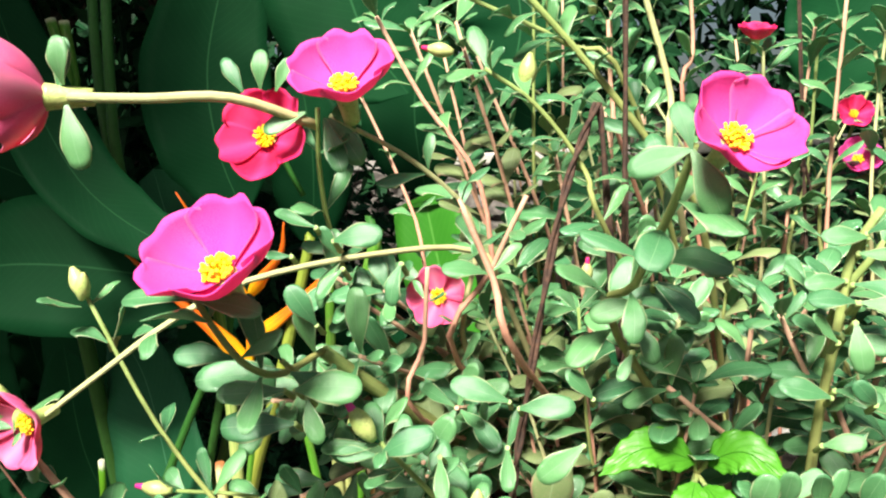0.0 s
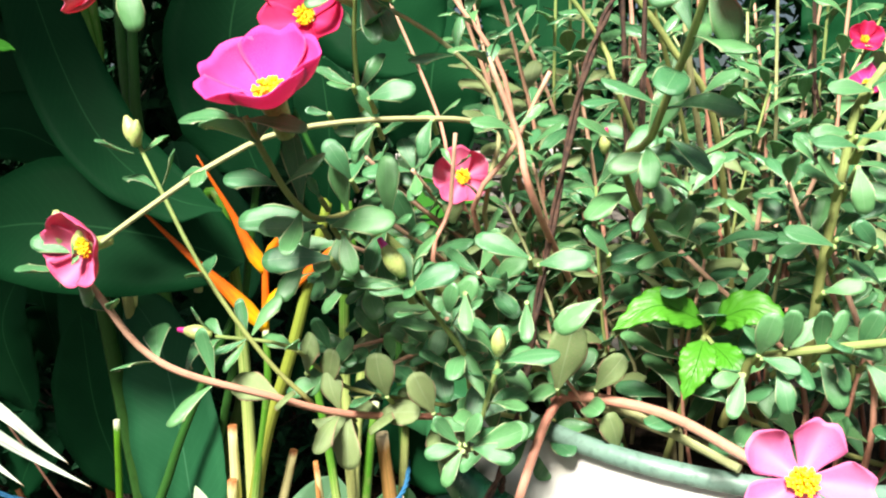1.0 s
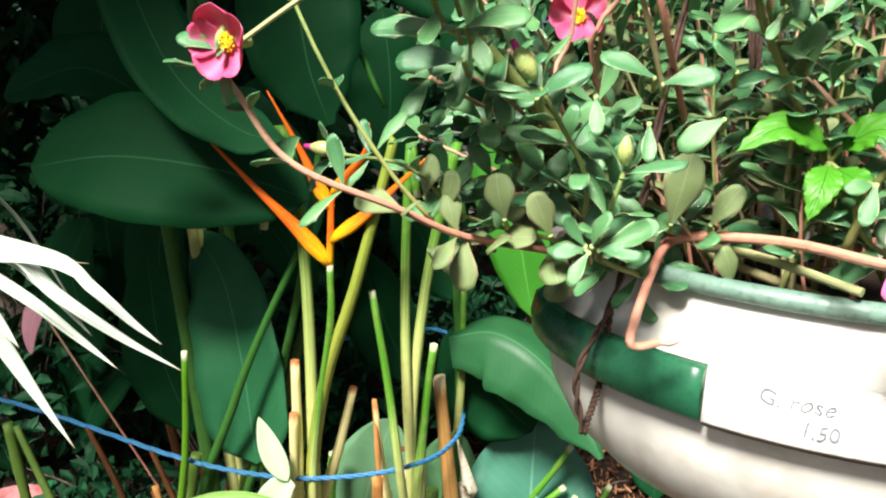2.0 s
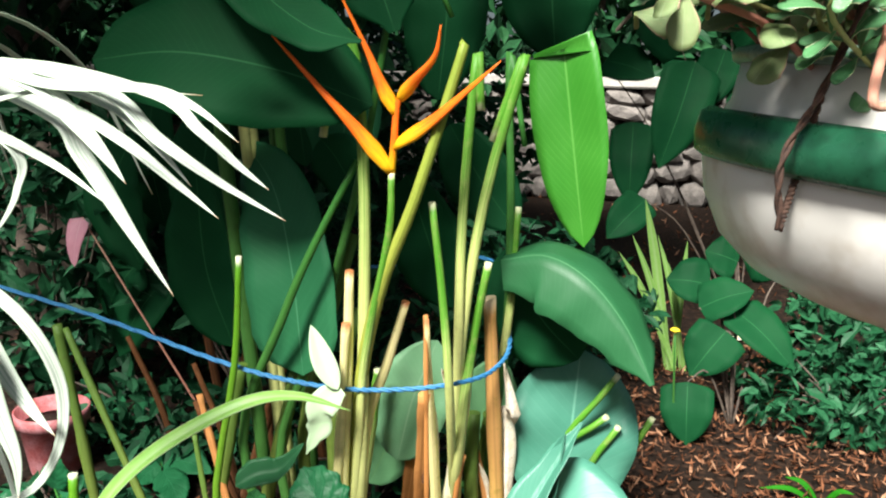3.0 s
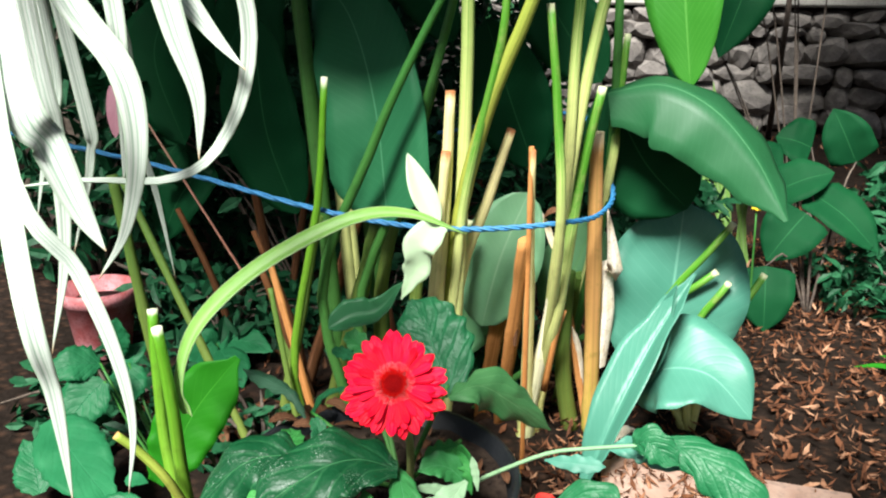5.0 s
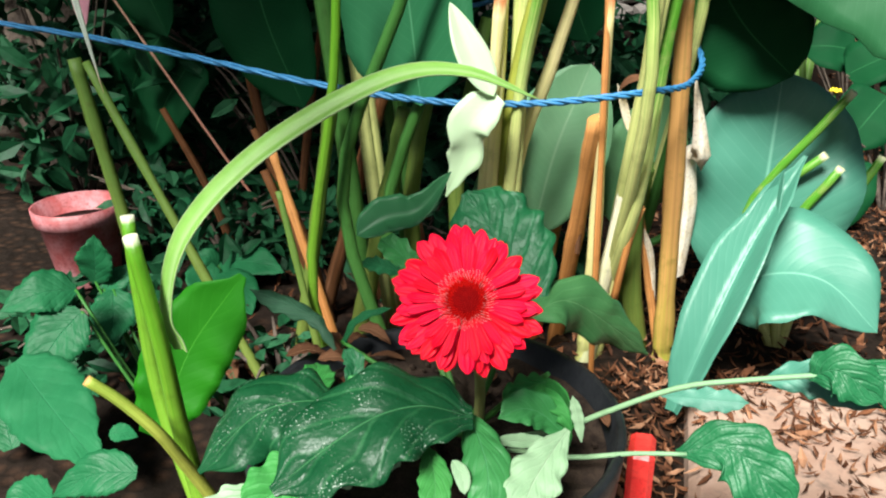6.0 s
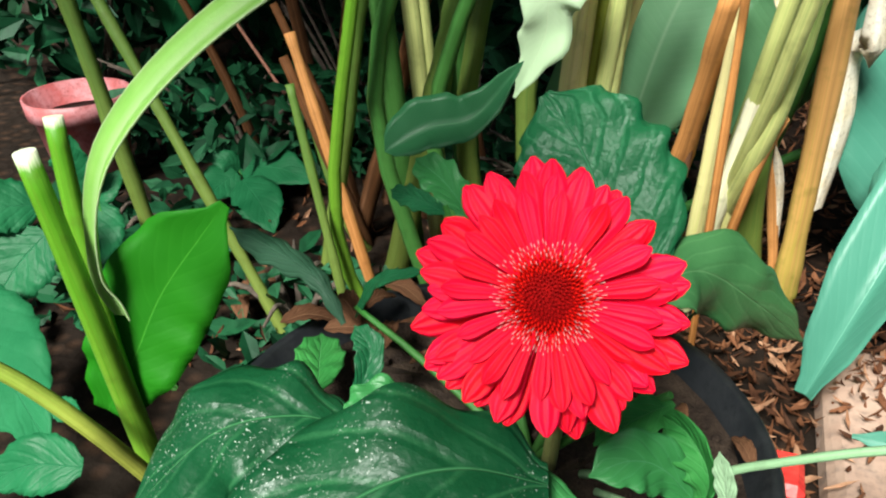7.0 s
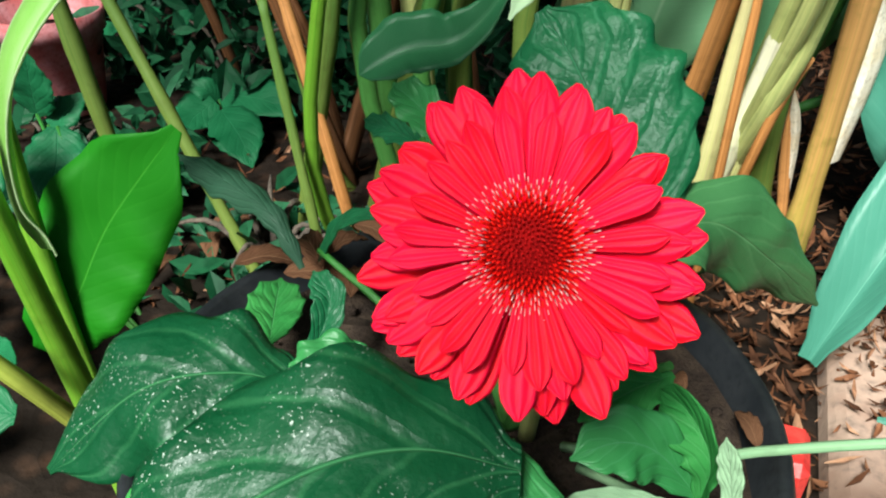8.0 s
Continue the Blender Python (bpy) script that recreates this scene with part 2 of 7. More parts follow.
M["petal"] = leafy("magenta petal", (0.92, 0.05, 0.43), (0.95, 0.15, 0.57), (0.94, 0.09, 0.48), 0.55, veins=0, rib=0.2, through=0.36, scale=60, edge=(0.96, 0.24, 0.6), bump=0.0003, spec=0.25)
M["petal_pale"] = leafy("rose petal", (0.9, 0.17, 0.46), (0.93, 0.3, 0.58), (0.93, 0.34, 0.6), 0.5, rib=0.25, through=0.25, scale=60, bump=0.0003, spec=0.3)
M["petal_red"] = leafy("crimson petal", (0.84, 0.015, 0.1), (0.88, 0.03, 0.2), (0.88, 0.05, 0.24), 0.5, rib=0.2, through=0.25, scale=60, bump=0.0003, spec=0.3)
M["petal_coral"] = leafy("coral pink petal", (0.9, 0.08, 0.27), (0.93, 0.2, 0.42), (0.93, 0.28, 0.48), 0.5, rib=0.25, through=0.3, scale=60, bump=0.0003, edge=(0.93, 0.2, 0.36), spec=0.3)
M["ray"] = leafy("red ray petal", (0.82, 0.001, 0.006), (0.92, 0.002, 0.05), (0.92, 0.01, 0.09), 0.45, veins=0, rib=0, through=0.04, scale=50, bump=0.0004, spec=0.16, grooves=3, vary=0.6)
M["disc"] = surface("red disc", (0.2, 0.001, 0.002), (0.3, 0.002, 0.003), 300, 0.7, 0.0006, spec=0.05)
M["floret_dark"] = surface("dark red floret", (0.36, 0.002, 0.003), (0.5, 0.004, 0.005), 300, 0.7, 0.0002, spec=0.08)
M["floret"] = surface("red floret", (0.78, 0.003, 0.003), (0.84, 0.015, 0.01), 300, 0.6, 0.0002, spec=0.08)
M["thread"] = surface("pale pink thread", (0.9, 0.3, 0.3), (0.92, 0.55, 0.52), 300, 0.5, 0.0001)
M["stamen"] = surface("yellow stamen", (0.9, 0.6, 0.012), (0.92, 0.74, 0.04), 300, 0.55, 0.0002)
M["bud"] = surface("bud", (0.32, 0.42, 0.12), (0.5, 0.52, 0.2), 200, 0.45, 0.0002)
M["pink_stem"] = stalky("pink stem", (0.62, 0.22, 0.16), (0.64, 0.4, 0.28), scale=150)
M["green_stem"] = stalky("green stem", (0.36, 0.34, 0.12), (0.27, 0.38, 0.12), scale=150)
M["sage_stem"] = stalky("sage leaf stalk", (0.24, 0.38, 0.2), (0.2, 0.36, 0.2), scale=150)
M["pale_stem"] = stalky("pale stem", (0.5, 0.42, 0.22), (0.46, 0.5, 0.24), scale=150)
M["stalk"] = stalky("heliconia stalk", (0.62, 0.64, 0.24), (0.07, 0.24, 0.018), 0.32, 0.6, (0.6, 0.62, 0.38))
M["stalk_yellow"] = stalky("yellowing stalk", (0.72, 0.74, 0.24), (0.8, 0.7, 0.34), 0.1, 0.8, (0.4, 0.16, 0.06), fibre=0.35)
M["stalk_pale"] = stalky("straw stalk", (0.66, 0.68, 0.34), (0.84, 0.78, 0.58), 0.1, 0.7, rough=0.5, fibre=0.35)
M["stalk_brown"] = stalky("dry stalk", (0.3, 0.3, 0.04), (0.52, 0.27, 0.09), 0.1, 0.75, (0.75, 0.6, 0.36), rough=0.6, fibre=0.5)
M["stalk_mottled"] = stalky("browning stalk", (0.34, 0.36, 0.06), (0.22, 0.3, 0.04), 0.3, 0.8, (0.5, 0.3, 0.1), rough=0.5, fibre=0.6)
M["stalk_dead"] = stalky("dead sheath", (0.34, 0.13, 0.03), (0.56, 0.25, 0.08), 0.0, 0.9, rough=0.65, fibre=0.55)
# dead sheath colour darkened: the shade inside the clump is put into it
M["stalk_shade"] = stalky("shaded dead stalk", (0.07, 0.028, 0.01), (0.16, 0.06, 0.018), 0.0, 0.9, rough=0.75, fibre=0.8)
M["stalk_fresh"] = stalky("fresh cut stalk", (0.17, 0.3, 0.03), (0.085, 0.26, 0.012), 0.0, 1.0, (0.7, 0.72, 0.52), rough=0.4)
M["stalk_dark"] = stalky("dark petiole", (0.05, 0.14, 0.03), (0.04, 0.17, 0.03), 0.0, 1.0, rough=0.4)
M["stalk_olive"] = stalky("olive petiole", (0.16, 0.2, 0.04), (0.09, 0.17, 0.03), 0.0, 0.9, rough=0.5)
M["bract"] = stalky("heliconia bract", (0.85, 0.45, 0.01), (0.8, 0.13, 0.012), 0.08, 0.4, rough=0.4, scale=30)
M["husk"] = surface("pale husk", (0.72, 0.6, 0.42), (0.84, 0.78, 0.66), 40, 0.55, 0.0005)
M["rope"] = surface("blue rope", (0.02, 0.14, 0.32), (0.05, 0.22, 0.42), 200, 0.5, 0.0004)
M["twine"] = surface("rusty twine", (0.035, 0.018, 0.013), (0.1, 0.048, 0.03), 400, 0.85, 0.001)
M["soil"] = surface("dark soil", (0.02, 0.013, 0.01), (0.045, 0.03, 0.021), 90, 0.9, 0.003, spec=0.15)
M["pot_white"] = surface("white enamel", (0.82, 0.8, 0.76), (0.74, 0.71, 0.66), 9, 0.4, 0.0004, c=(0.55, 0.49, 0.41), fine=5)
M["pot_green"] = surface("green enamel", (0.014, 0.1, 0.05), (0.022, 0.13, 0.065), 30, 0.3, 0.0003)
M["rim_green"] = surface("grey-green rim", (0.12, 0.21, 0.17), (0.17, 0.27, 0.22), 60, 0.45, 0.0004)
M["tape"] = surface("paper tape", (0.78, 0.77, 0.73), (0.7, 0.69, 0.64), 50, 0.7, 0.0004)
M["ink"] = surface("faded ink", (0.13, 0.145, 0.18), (0.26, 0.28, 0.31), 200, 0.8, 0.0001)
M["pot_black"] = surface("black plastic", (0.008, 0.009, 0.011), (0.016, 0.017, 0.019), 40, 0.42, 0.0003, spec=0.3)
M["pot_red"] = surface("faded red plastic", (0.45, 0.1, 0.1), (0.58, 0.26, 0.28), 30, 0.5, 0.0004)
M["red_label"] = surface("red plastic", (0.6, 0.02, 0.02), (0.66, 0.05, 0.04), 60, 0.45, 0.0003)
M["tile"] = surface("worn brown slab", (0.27, 0.16, 0.115), (0.38, 0.26, 0.2), 14, 0.85, 0.0025, c=(0.17, 0.12, 0.095))
M["bark"] = surface("bark", (0.07, 0.05, 0.04), (0.13, 0.1, 0.075), 25, 0.9, 0.006)
M["concrete"] = surface("weathered concrete", (0.36, 0.34, 0.31), (0.46, 0.44, 0.4), 6, 0.9, 0.004, fine=14)


def island_mat(name, a, b, c, rough=0.75, scale=60):
    m, n, l, p = node_mat(name)
    geo = n.new("ShaderNodeNewGeometry")
    r = geo.outputs["Random Per Island"]
    col = mix_col(n, l, spread(n, l, r, 0.0, 0.7), a, b)
    col = mix_col(n, l, spread(n, l, r, 0.72, 1.0), col, c)
    g = noise_node(n, l, scale)
    col = mix_col(n, l, spread(n, l, g, 0.5, 0.8), col, tuple(v * 0.55 for v in a))
    l.new(col, p.inputs["Base Color"])
    p.inputs["Roughness"].default_value, p.inputs["Specular IOR Level"].default_value = rough, 0.12
    bump_node(n, l, p, g, 0.001)
    return m


M["litter"] = island_mat("leaf litter", (0.042, 0.017, 0.009), (0.17, 0.068, 0.032), (0.36, 0.2, 0.12))
# background greens kept near black: deep shade is put into the leaf colour
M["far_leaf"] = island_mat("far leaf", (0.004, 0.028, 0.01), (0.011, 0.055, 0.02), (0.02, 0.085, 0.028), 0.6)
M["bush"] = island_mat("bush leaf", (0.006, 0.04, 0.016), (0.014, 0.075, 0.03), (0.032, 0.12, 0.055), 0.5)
M["stone_one"] = surface("grey stone", (0.13, 0.115, 0.105), (0.22, 0.195, 0.175), 3.0, 0.9, 0.02, fine=7)


def ground_mat():
    m, n, l, p = node_mat("garden earth")
    t = n.new("ShaderNodeTexCoord").outputs["Object"]
    a = spread(n, l, noise_node(n, l, 2.5, 5, t), 0.35, 0.65)
    b = noise_node(n, l, 38, 6, t)
    v = n.new("ShaderNodeTexVoronoi")
    v.inputs["Scale"].default_value = 42
    l.new(t, v.inputs["Vector"])
    # tones set near black, so the shade among the plants is in the colour
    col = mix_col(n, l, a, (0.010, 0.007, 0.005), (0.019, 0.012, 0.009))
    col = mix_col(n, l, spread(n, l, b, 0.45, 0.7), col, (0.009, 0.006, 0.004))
    col = mix_col(n, l, math_node(n, l, "MULTIPLY", spread(n, l, v.outputs["Distance"], 0.5, 0.1), 0.25), col, (0.12, 0.06, 0.035))
    l.new(col, p.inputs["Base Color"])
    p.inputs["Roughness"].default_value, p.inputs["Specular IOR Level"].default_value = 0.9, 0.1
    bump_node(n, l, p, math_node(n, l, "ADD", b, v.outputs["Distance"]), 0.01)
    return m


M["earth"] = ground_mat()

# ---- builders ----
rng = random.Random(7)


def spline(pts, count):
    """count + 1 points on a smooth curve through pts."""
    p = [Vector(q) for q in pts]
    if len(p) == 2:
        return [p[0].lerp(p[1], i / count) for i in range(count + 1)]
    p = [p[0] * 2 - p[1], *p, p[-1] * 2 - p[-2]]
    segs, out = len(p) - 3, []
    for i in range(count + 1):
        s = min(i / count * segs, segs - 1e-6)
        k, u = int(s), s - int(s)
        a, b, c, d = p[k:k + 4]
        out.append(0.5 * (2 * b + (c - a) * u + (2 * a - 5 * b + 4 * c - d) * u * u + (3 * b - a - 3 * c + d) * u ** 3))
    return out


def add_tube(bm, pts, r0, r1, sides=7, count=None, cap=True, squash=1.0, prof=None):
    """A tapered round stem along pts; UV v runs along it."""
    uvl = bm.loops.layers.uv.verify()
    path = spline(pts, count or max(4, 4 * (len(pts) - 1)))
    last = len(path) - 1
    rings, ref = [], None
    for i, c in enumerate(path):
        t = (path[min(i + 1, last)] - path[max(i - 1, 0)]).normalized()
        if ref is None:
            ref = t.orthogonal().normalized()
        ref = (ref - t * ref.dot(t)).normalized()
        side = t.cross(ref)
        s = i / last
        r = (r0 + (r1 - r0) * s) * (prof(s) if prof else 1.0)
        rings.append([bm.verts.new(c + (ref * math.cos(k * math.tau / sides) + side * squash * math.sin(k * math.tau / sides)) * r) for k in range(sides)])
    for i in range(last):
        for k in range(sides):
            f = bm.faces.new((rings[i][k], rings[i][(k + 1) % sides], rings[i + 1][(k + 1) % sides], rings[i + 1][k]))
            f.smooth = True
            for loop, (u, v) in zip(f.loops, ((k, i), (k + 1, i), (k + 1, i + 1), (k, i + 1))):
                loop[uvl].uv = (u / sides, v / last)
    if cap:
        for ring, v in ((rings[0][::-1], 0.0), (rings[-1], 1.0)):
            f = bm.faces.new(ring)
            for loop in f.loops:
                loop[uvl].uv = (0.5, v)
    return bm


SHAPES = {
    "spoon": lambda s: 0.14 + 0.86 * math.sin(math.pi * min(1.0, s) ** 1.75) ** 0.62 if s < 1 else 0.0,
    "lance": lambda s: (math.sin(math.pi * s ** 0.8) ** 0.8) if 0 < s < 1 else 0.0,
    "oval": lambda s: math.sin(math.pi * s) ** 0.55 if 0 < s < 1 else 0.0,
    "broad": lambda s: min(1.0, (s / 0.12) ** 0.5) * (1 - max(0.0, (s - 0.35) / 0.65) ** 2.2),
    "strap": lambda s: min(1.0, 0.7 + s * 1.2) * (1 - max(0.0, (s - 0.45) / 0.55) ** 2.0),
    "ovate": lambda s: math.sin(math.pi * min(1.0, s) ** 0.72) ** 0.8 if 0 < s < 1 else 0.0,
    "heart": lambda s: min(1.0, (s / 0.1) ** 0.6) * (1 - s) ** 0.55 * 1.15,
    "bract": lambda s: (1 - s) ** 0.75 * min(1.0, 0.55 + s * 3),
}


def table(widths, s):
    """A smooth width between evenly spaced widths."""
    k = min(int(s * (len(widths) - 1)), len(widths) - 2)
    u = s * (len(widths) - 1) - k
    u = u * u * (3 - 2 * u)
    return widths[k] * (1 - u) + widths[k + 1] * u


def blade_bm(pts, width, up, shape="lance", fold=0.15, wave=0.0, waves=5, nl=16, nw=6, thick=0.0007, lobes=0, lobe=0.3, bow=0.0, seed=0, puff=0.0, ribs=6, slant=0.9):
    """A leaf blade with a midrib along pts; up: the way its face looks. fold: how far the halves lift; bow: how far they droop again;
    puff: how far the panels between ribs side veins swell. shape: a name, or half-widths from foot to tip."""
    bm = bmesh.new()
    uvl = bm.loops.layers.uv.verify()
    path, prof = spline(pts, nl), SHAPES[shape] if isinstance(shape, str) else lambda s: table(shape, s)
    up = Vector(up).normalized()
    r = random.Random(seed)
    ph, ph2 = r.uniform(0, 6), r.uniform(0, 6)
    reach = sum((q - p).length for p, q in zip(path, path[1:]))
    top, low = [], []
    for i, c in enumerate(path):
        s = i / nl
        t = (path[min(i + 1, nl)] - path[max(i - 1, 0)]).normalized()
        side = t.cross(up)
        side = side.normalized() if side.length > 1e-4 else t.orthogonal().normalized()
        nrm = side.cross(t).normalized()
        a_row, b_row = [], []
        for j in range(-nw // 2, nw // 2 + 1):
            a = j / (nw // 2)
            w = width * 0.5 * max(prof(s), 0.004)
            if lobes:
                w *= 1 - lobe * (0.5 + 0.5 * math.cos(s * lobes * math.tau + (0.6 if a > 0 else 0) + ph)) * min(1, 3 * (1 - s)) * abs(a) ** 2
            h = abs(a) * w * math.sin(fold) - bow * w * a * a
            h += wave * width * abs(a) ** 1.5 * math.sin(s * waves * math.tau + (ph if a > 0 else ph2)) * min(1.0, 4 * s, 4 * (1 - s) + 0.2)
            if puff:
                h += puff * width * abs(math.sin(math.pi * ribs * (s - slant * 0.5 * abs(a) * width / reach) + ph)) ** 0.7 * abs(a) ** 0.5 * (1 - abs(a) ** 3) * min(1.0, 5 * s, 5 * (1 - s))
            p = c + side * (w * a * math.cos(fold)) + nrm * h
            a_row.append(bm.verts.new(p))
            b_row.append(bm.verts.new(p - nrm * thick))
        top.append(a_row)
        low.append(b_row)

    def quad(vs, uvs):
        f = bm.faces.new(vs)
        f.smooth = True
        for loop, q in zip(f.loops, uvs):
            loop[uvl].uv = q

    for i in range(nl):
        for j in range(nw):
            q = [(j / nw, i / nl), ((j + 1) / nw, i / nl), ((j + 1) / nw, (i + 1) / nl), (j / nw, (i + 1) / nl)]
            quad((top[i][j], top[i][j + 1], top[i + 1][j + 1], top[i + 1][j]), q)
            quad((low[i][j], low[i + 1][j], low[i + 1][j + 1], low[i][j + 1]), [q[0], q[3], q[2], q[1]])
        for j in (0, nw):
            q = [(j / nw, i / nl), (j / nw, (i + 1) / nl)]
            quad((top[i][j], top[i + 1][j], low[i + 1][j], low[i][j]), [q[0], q[1], q[1], q[0]])
    return bm


def as_mesh(name, bm, material):
    me = bpy.data.meshes.new(name)
    bmesh.ops.recalc_face_normals(bm, faces=bm.faces)
    bm.to_mesh(me)
    bm.free()
    me.materials.append(material)
    return me


def root(name, place, label, category, group="", kind=""):
    ob = new(name)
    ob.location = place
    ob.empty_display_size = 0.05
    return tagged(ob, label, category, group, kind)


def place_of(ob):
    p = Vector((0, 0, 0))
    while ob:
        p += ob.location
        ob = ob.parent
    return p


def part(name, bm, material, parent, label=""):
    """A mesh in world places, linked under its thing or part."""
    off = place_of(parent)
    for v in bm.verts:
        v.co -= off
    ob = new(name, as_mesh(name, bm, material))
    ob.parent = parent
    return tagged(ob, label)


def piece(name, mesh, parent, m, label=""):
    """A copy of a shared mesh at the world pose m, under its thing or part."""
    ob = new(name, mesh)
    ob.parent = parent
    ob.matrix_basis = Matrix.Translation(-place_of(parent)) @ m
    return tagged(ob, label)


def single(name, bm, material, place, label, category, group="", kind=""):
    for v in bm.verts:
        v.co -= Vector(place)
    ob = new(name, as_mesh(name, bm, material))
    ob.location = place
    return tagged(ob, label, category, group, kind)


def aim(p, along, face, size=1.0):
    """The pose of a leaf mesh that grows along its y and faces along its z."""
    y = Vector(along).normalized()
    x = y.cross(Vector(face))
    x = x.normalized() if x.length > 1e-4 else y.orthogonal().normalized()
    z = x.cross(y)
    m = Matrix((x, y, z)).transposed().to_4x4()
    return Matrix.Translation(p) @ m @ Matrix.Diagonal((size, size, size, 1))


def stem(name, pts, r0, r1, mat, parent, sides=7, label="", **kw):
    return part(name, add_tube(bmesh.new(), pts, r0, r1, sides, **kw), M[mat], parent, label)


def blade(name, pts, width, up, mat, parent, label="", **kw):
    return part(name, blade_bm(pts, width, up, **kw), M[mat], parent, label)


def fan_bm(width, tip=0.42, power=2.5, notch=0.0, waist=0.22, full=0.72, cup=0.1, bend=0.1, ruffle=0.0, thick=0.05, nl=6, nw=6, seed=0):
    """A spoon-shaped leaf or petal one unit long along y, with a rounded or notched head; power 0: a half-round one."""
    bm = bmesh.new()
    uvl = bm.loops.layers.uv.verify()
    r = random.Random(seed)
    ph = [r.uniform(0, 6) for _ in range(3)]
    rows = []
    for i in range(nl + 1):
        s = i / nl
        w = 0.5 * width * (waist + (1 - waist) * math.sin(math.pi / 2 * min(1.0, s / full)) ** 1.3)
        top, low = [], []
        for j in range(nw + 1):
            a = 2 * j / nw - 1
            drop = tip * abs(a) ** power * s if power else tip * (1 - math.sqrt(max(0.0, 1 - a * a))) * s * s
            reach = 1 - drop - notch * math.exp(-(a / 0.28) ** 2) * s ** 3 + ruffle * 0.5 * math.sin(a * 7 + ph[0]) * s ** 3
            z = cup * a * a * w * 2 + bend * math.sin(math.pi * s * 0.9) - 0.6 * bend * s * s + ruffle * math.sin(a * 5 + ph[1]) * s * s
            x = a * w * (1 - 0.12 * cup * abs(a)) + ruffle * 0.3 * math.sin(s * 6 + ph[2]) * a
            top.append(bm.verts.new((x, s * reach, z)))
            low.append(bm.verts.new((x, s * reach, z - thick * (0.35 + 0.65 * (1 - abs(a) ** 2)))))
        rows.append((top, low))

    def quad(vs, uvs):
        f = bm.faces.new(vs)
        f.smooth = True
        for loop, q in zip(f.loops, uvs):
            loop[uvl].uv = q

    for i in range(nl):
        (t0, l0), (t1, l1) = rows[i], rows[i + 1]
        for j in range(nw):
            q = [(j / nw, i / nl), ((j + 1) / nw, i / nl), ((j + 1) / nw, (i + 1) / nl), (j / nw, (i + 1) / nl)]
            quad((t0[j], t0[j + 1], t1[j + 1], t1[j]), q)
            quad((l0[j], l1[j], l1[j + 1], l0[j + 1]), [q[0], q[3], q[2], q[1]])
            if i == nl - 1:
                quad((t1[j], t1[j + 1], l1[j + 1], l1[j]), [q[3], q[2], q[2], q[3]])
        for j in (0, nw):
            q = [(j / nw, i / nl), (j / nw, (i + 1) / nl)]
            quad((t0[j], t1[j], l1[j], l0[j]), [q[0], q[1], q[1], q[0]])
    return bm


def lathe(profile, centre, sides=48):
    """A turned body: profile of (radius, height)."""
    bm = bmesh.new()
    rings = []
    for r, z in profile:
        rings.append([bm.verts.new(Vector(centre) + Vector((r * math.cos(k * math.tau / sides), r * math.sin(k * math.tau / sides), z))) for k in range(sides)])
    for a, b in zip(rings, rings[1:]):
        for k in range(sides):
            bm.faces.new((a[k], a[(k + 1) % sides], b[(k + 1) % sides], b[k])).smooth = True
    bm.faces.new(rings[0][::-1])
    bm.faces.new(rings[-1])
    return bm


# ---- the setting: ground, slab, stone wall, trees behind ----


def ground_height(x, y):
    d = math.hypot(x, y - 1)
    h = 0.018 * noise.noise((x * 2.1, y * 2.1, 0.3)) + 0.008 * noise.noise((x * 7, y * 7, 2.0))
    return 0.02 + h * min(1.0, 6.0 / (d + 0.1))


def make_ground():
    bm = bmesh.new()
    steps = [math.sinh(i / 34 * 7.2) * 0.32 for i in range(-34, 35)]
    grid = [[bm.verts.new((x, y + 1.5, ground_height(x, y + 1.5) if math.hypot(x, y) < 30 else 0.0)) for x in steps] for y in steps]
    for i in range(len(steps) - 1):
        for j in range(len(steps) - 1):
            bm.faces.new((grid[i][j], grid[i][j + 1], grid[i + 1][j + 1], grid[i + 1][j])).smooth = True
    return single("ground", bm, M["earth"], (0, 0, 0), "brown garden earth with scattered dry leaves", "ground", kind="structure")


make_ground()


def make_litter():
    bm = bmesh.new()
    r = random.Random(3)
    for k in range(15600):
        near, chips = k < 13500, k >= 15000
        x = (r.uniform(-0.3, 1.5) if k % 12 else r.uniform(-1.0, -0.2)) if near else r.uniform(-2.5, 3.5)
        y = (1.0 + 2.2 * r.random() ** 1.3) if near else r.uniform(2.7, 5.9)
        if near and noise.noise((x * 2.3, y * 2.3, 5.0)) * 0.35 + min(1.5 - x, 3.2 - y, 1.0) < 0.25:
            continue
        if chips:
            x, y = r.uniform(-0.25, 0.06), 0.87 + 0.42 * math.sqrt(r.random())
        size = r.uniform(0.006, 0.018) * (1 if near else 0.8 if chips else 1.7)
        wide = size * r.uniform(0.14, 0.38)
        c = Vector((x, y, (0.052 if chips and x > -0.17 and y < 1.23 else ground_height(x, y)) + r.uniform(0.002, 0.026 if not chips else 0.008)))
        m = Matrix.Translation(c) @ Euler((r.gauss(0, 0.6), r.gauss(0, 0.6), r.uniform(0, 6.3))).to_matrix().to_4x4()
        lift = r.uniform(0.05, 0.3) * size
        v = [bm.verts.new(m @ Vector(p)) for p in ((-size, 0, lift), (-size * 0.2, -wide, 0), (size * 0.9, -wide * 0.3, lift * 0.8), (size, wide * 0.3, lift), (size * 0.1, wide, 0), (0, 0, -0.002))]
        for a, b in zip(range(5), (1, 2, 3, 4, 0)):
            bm.faces.new((v[a], v[b], v[5]))
    return single("leaf_litter", bm, M["litter"], (0, 0, 0), "dry brown fallen leaves and wood chips over the earth", "leaf litter", kind="stuff")


make_litter()


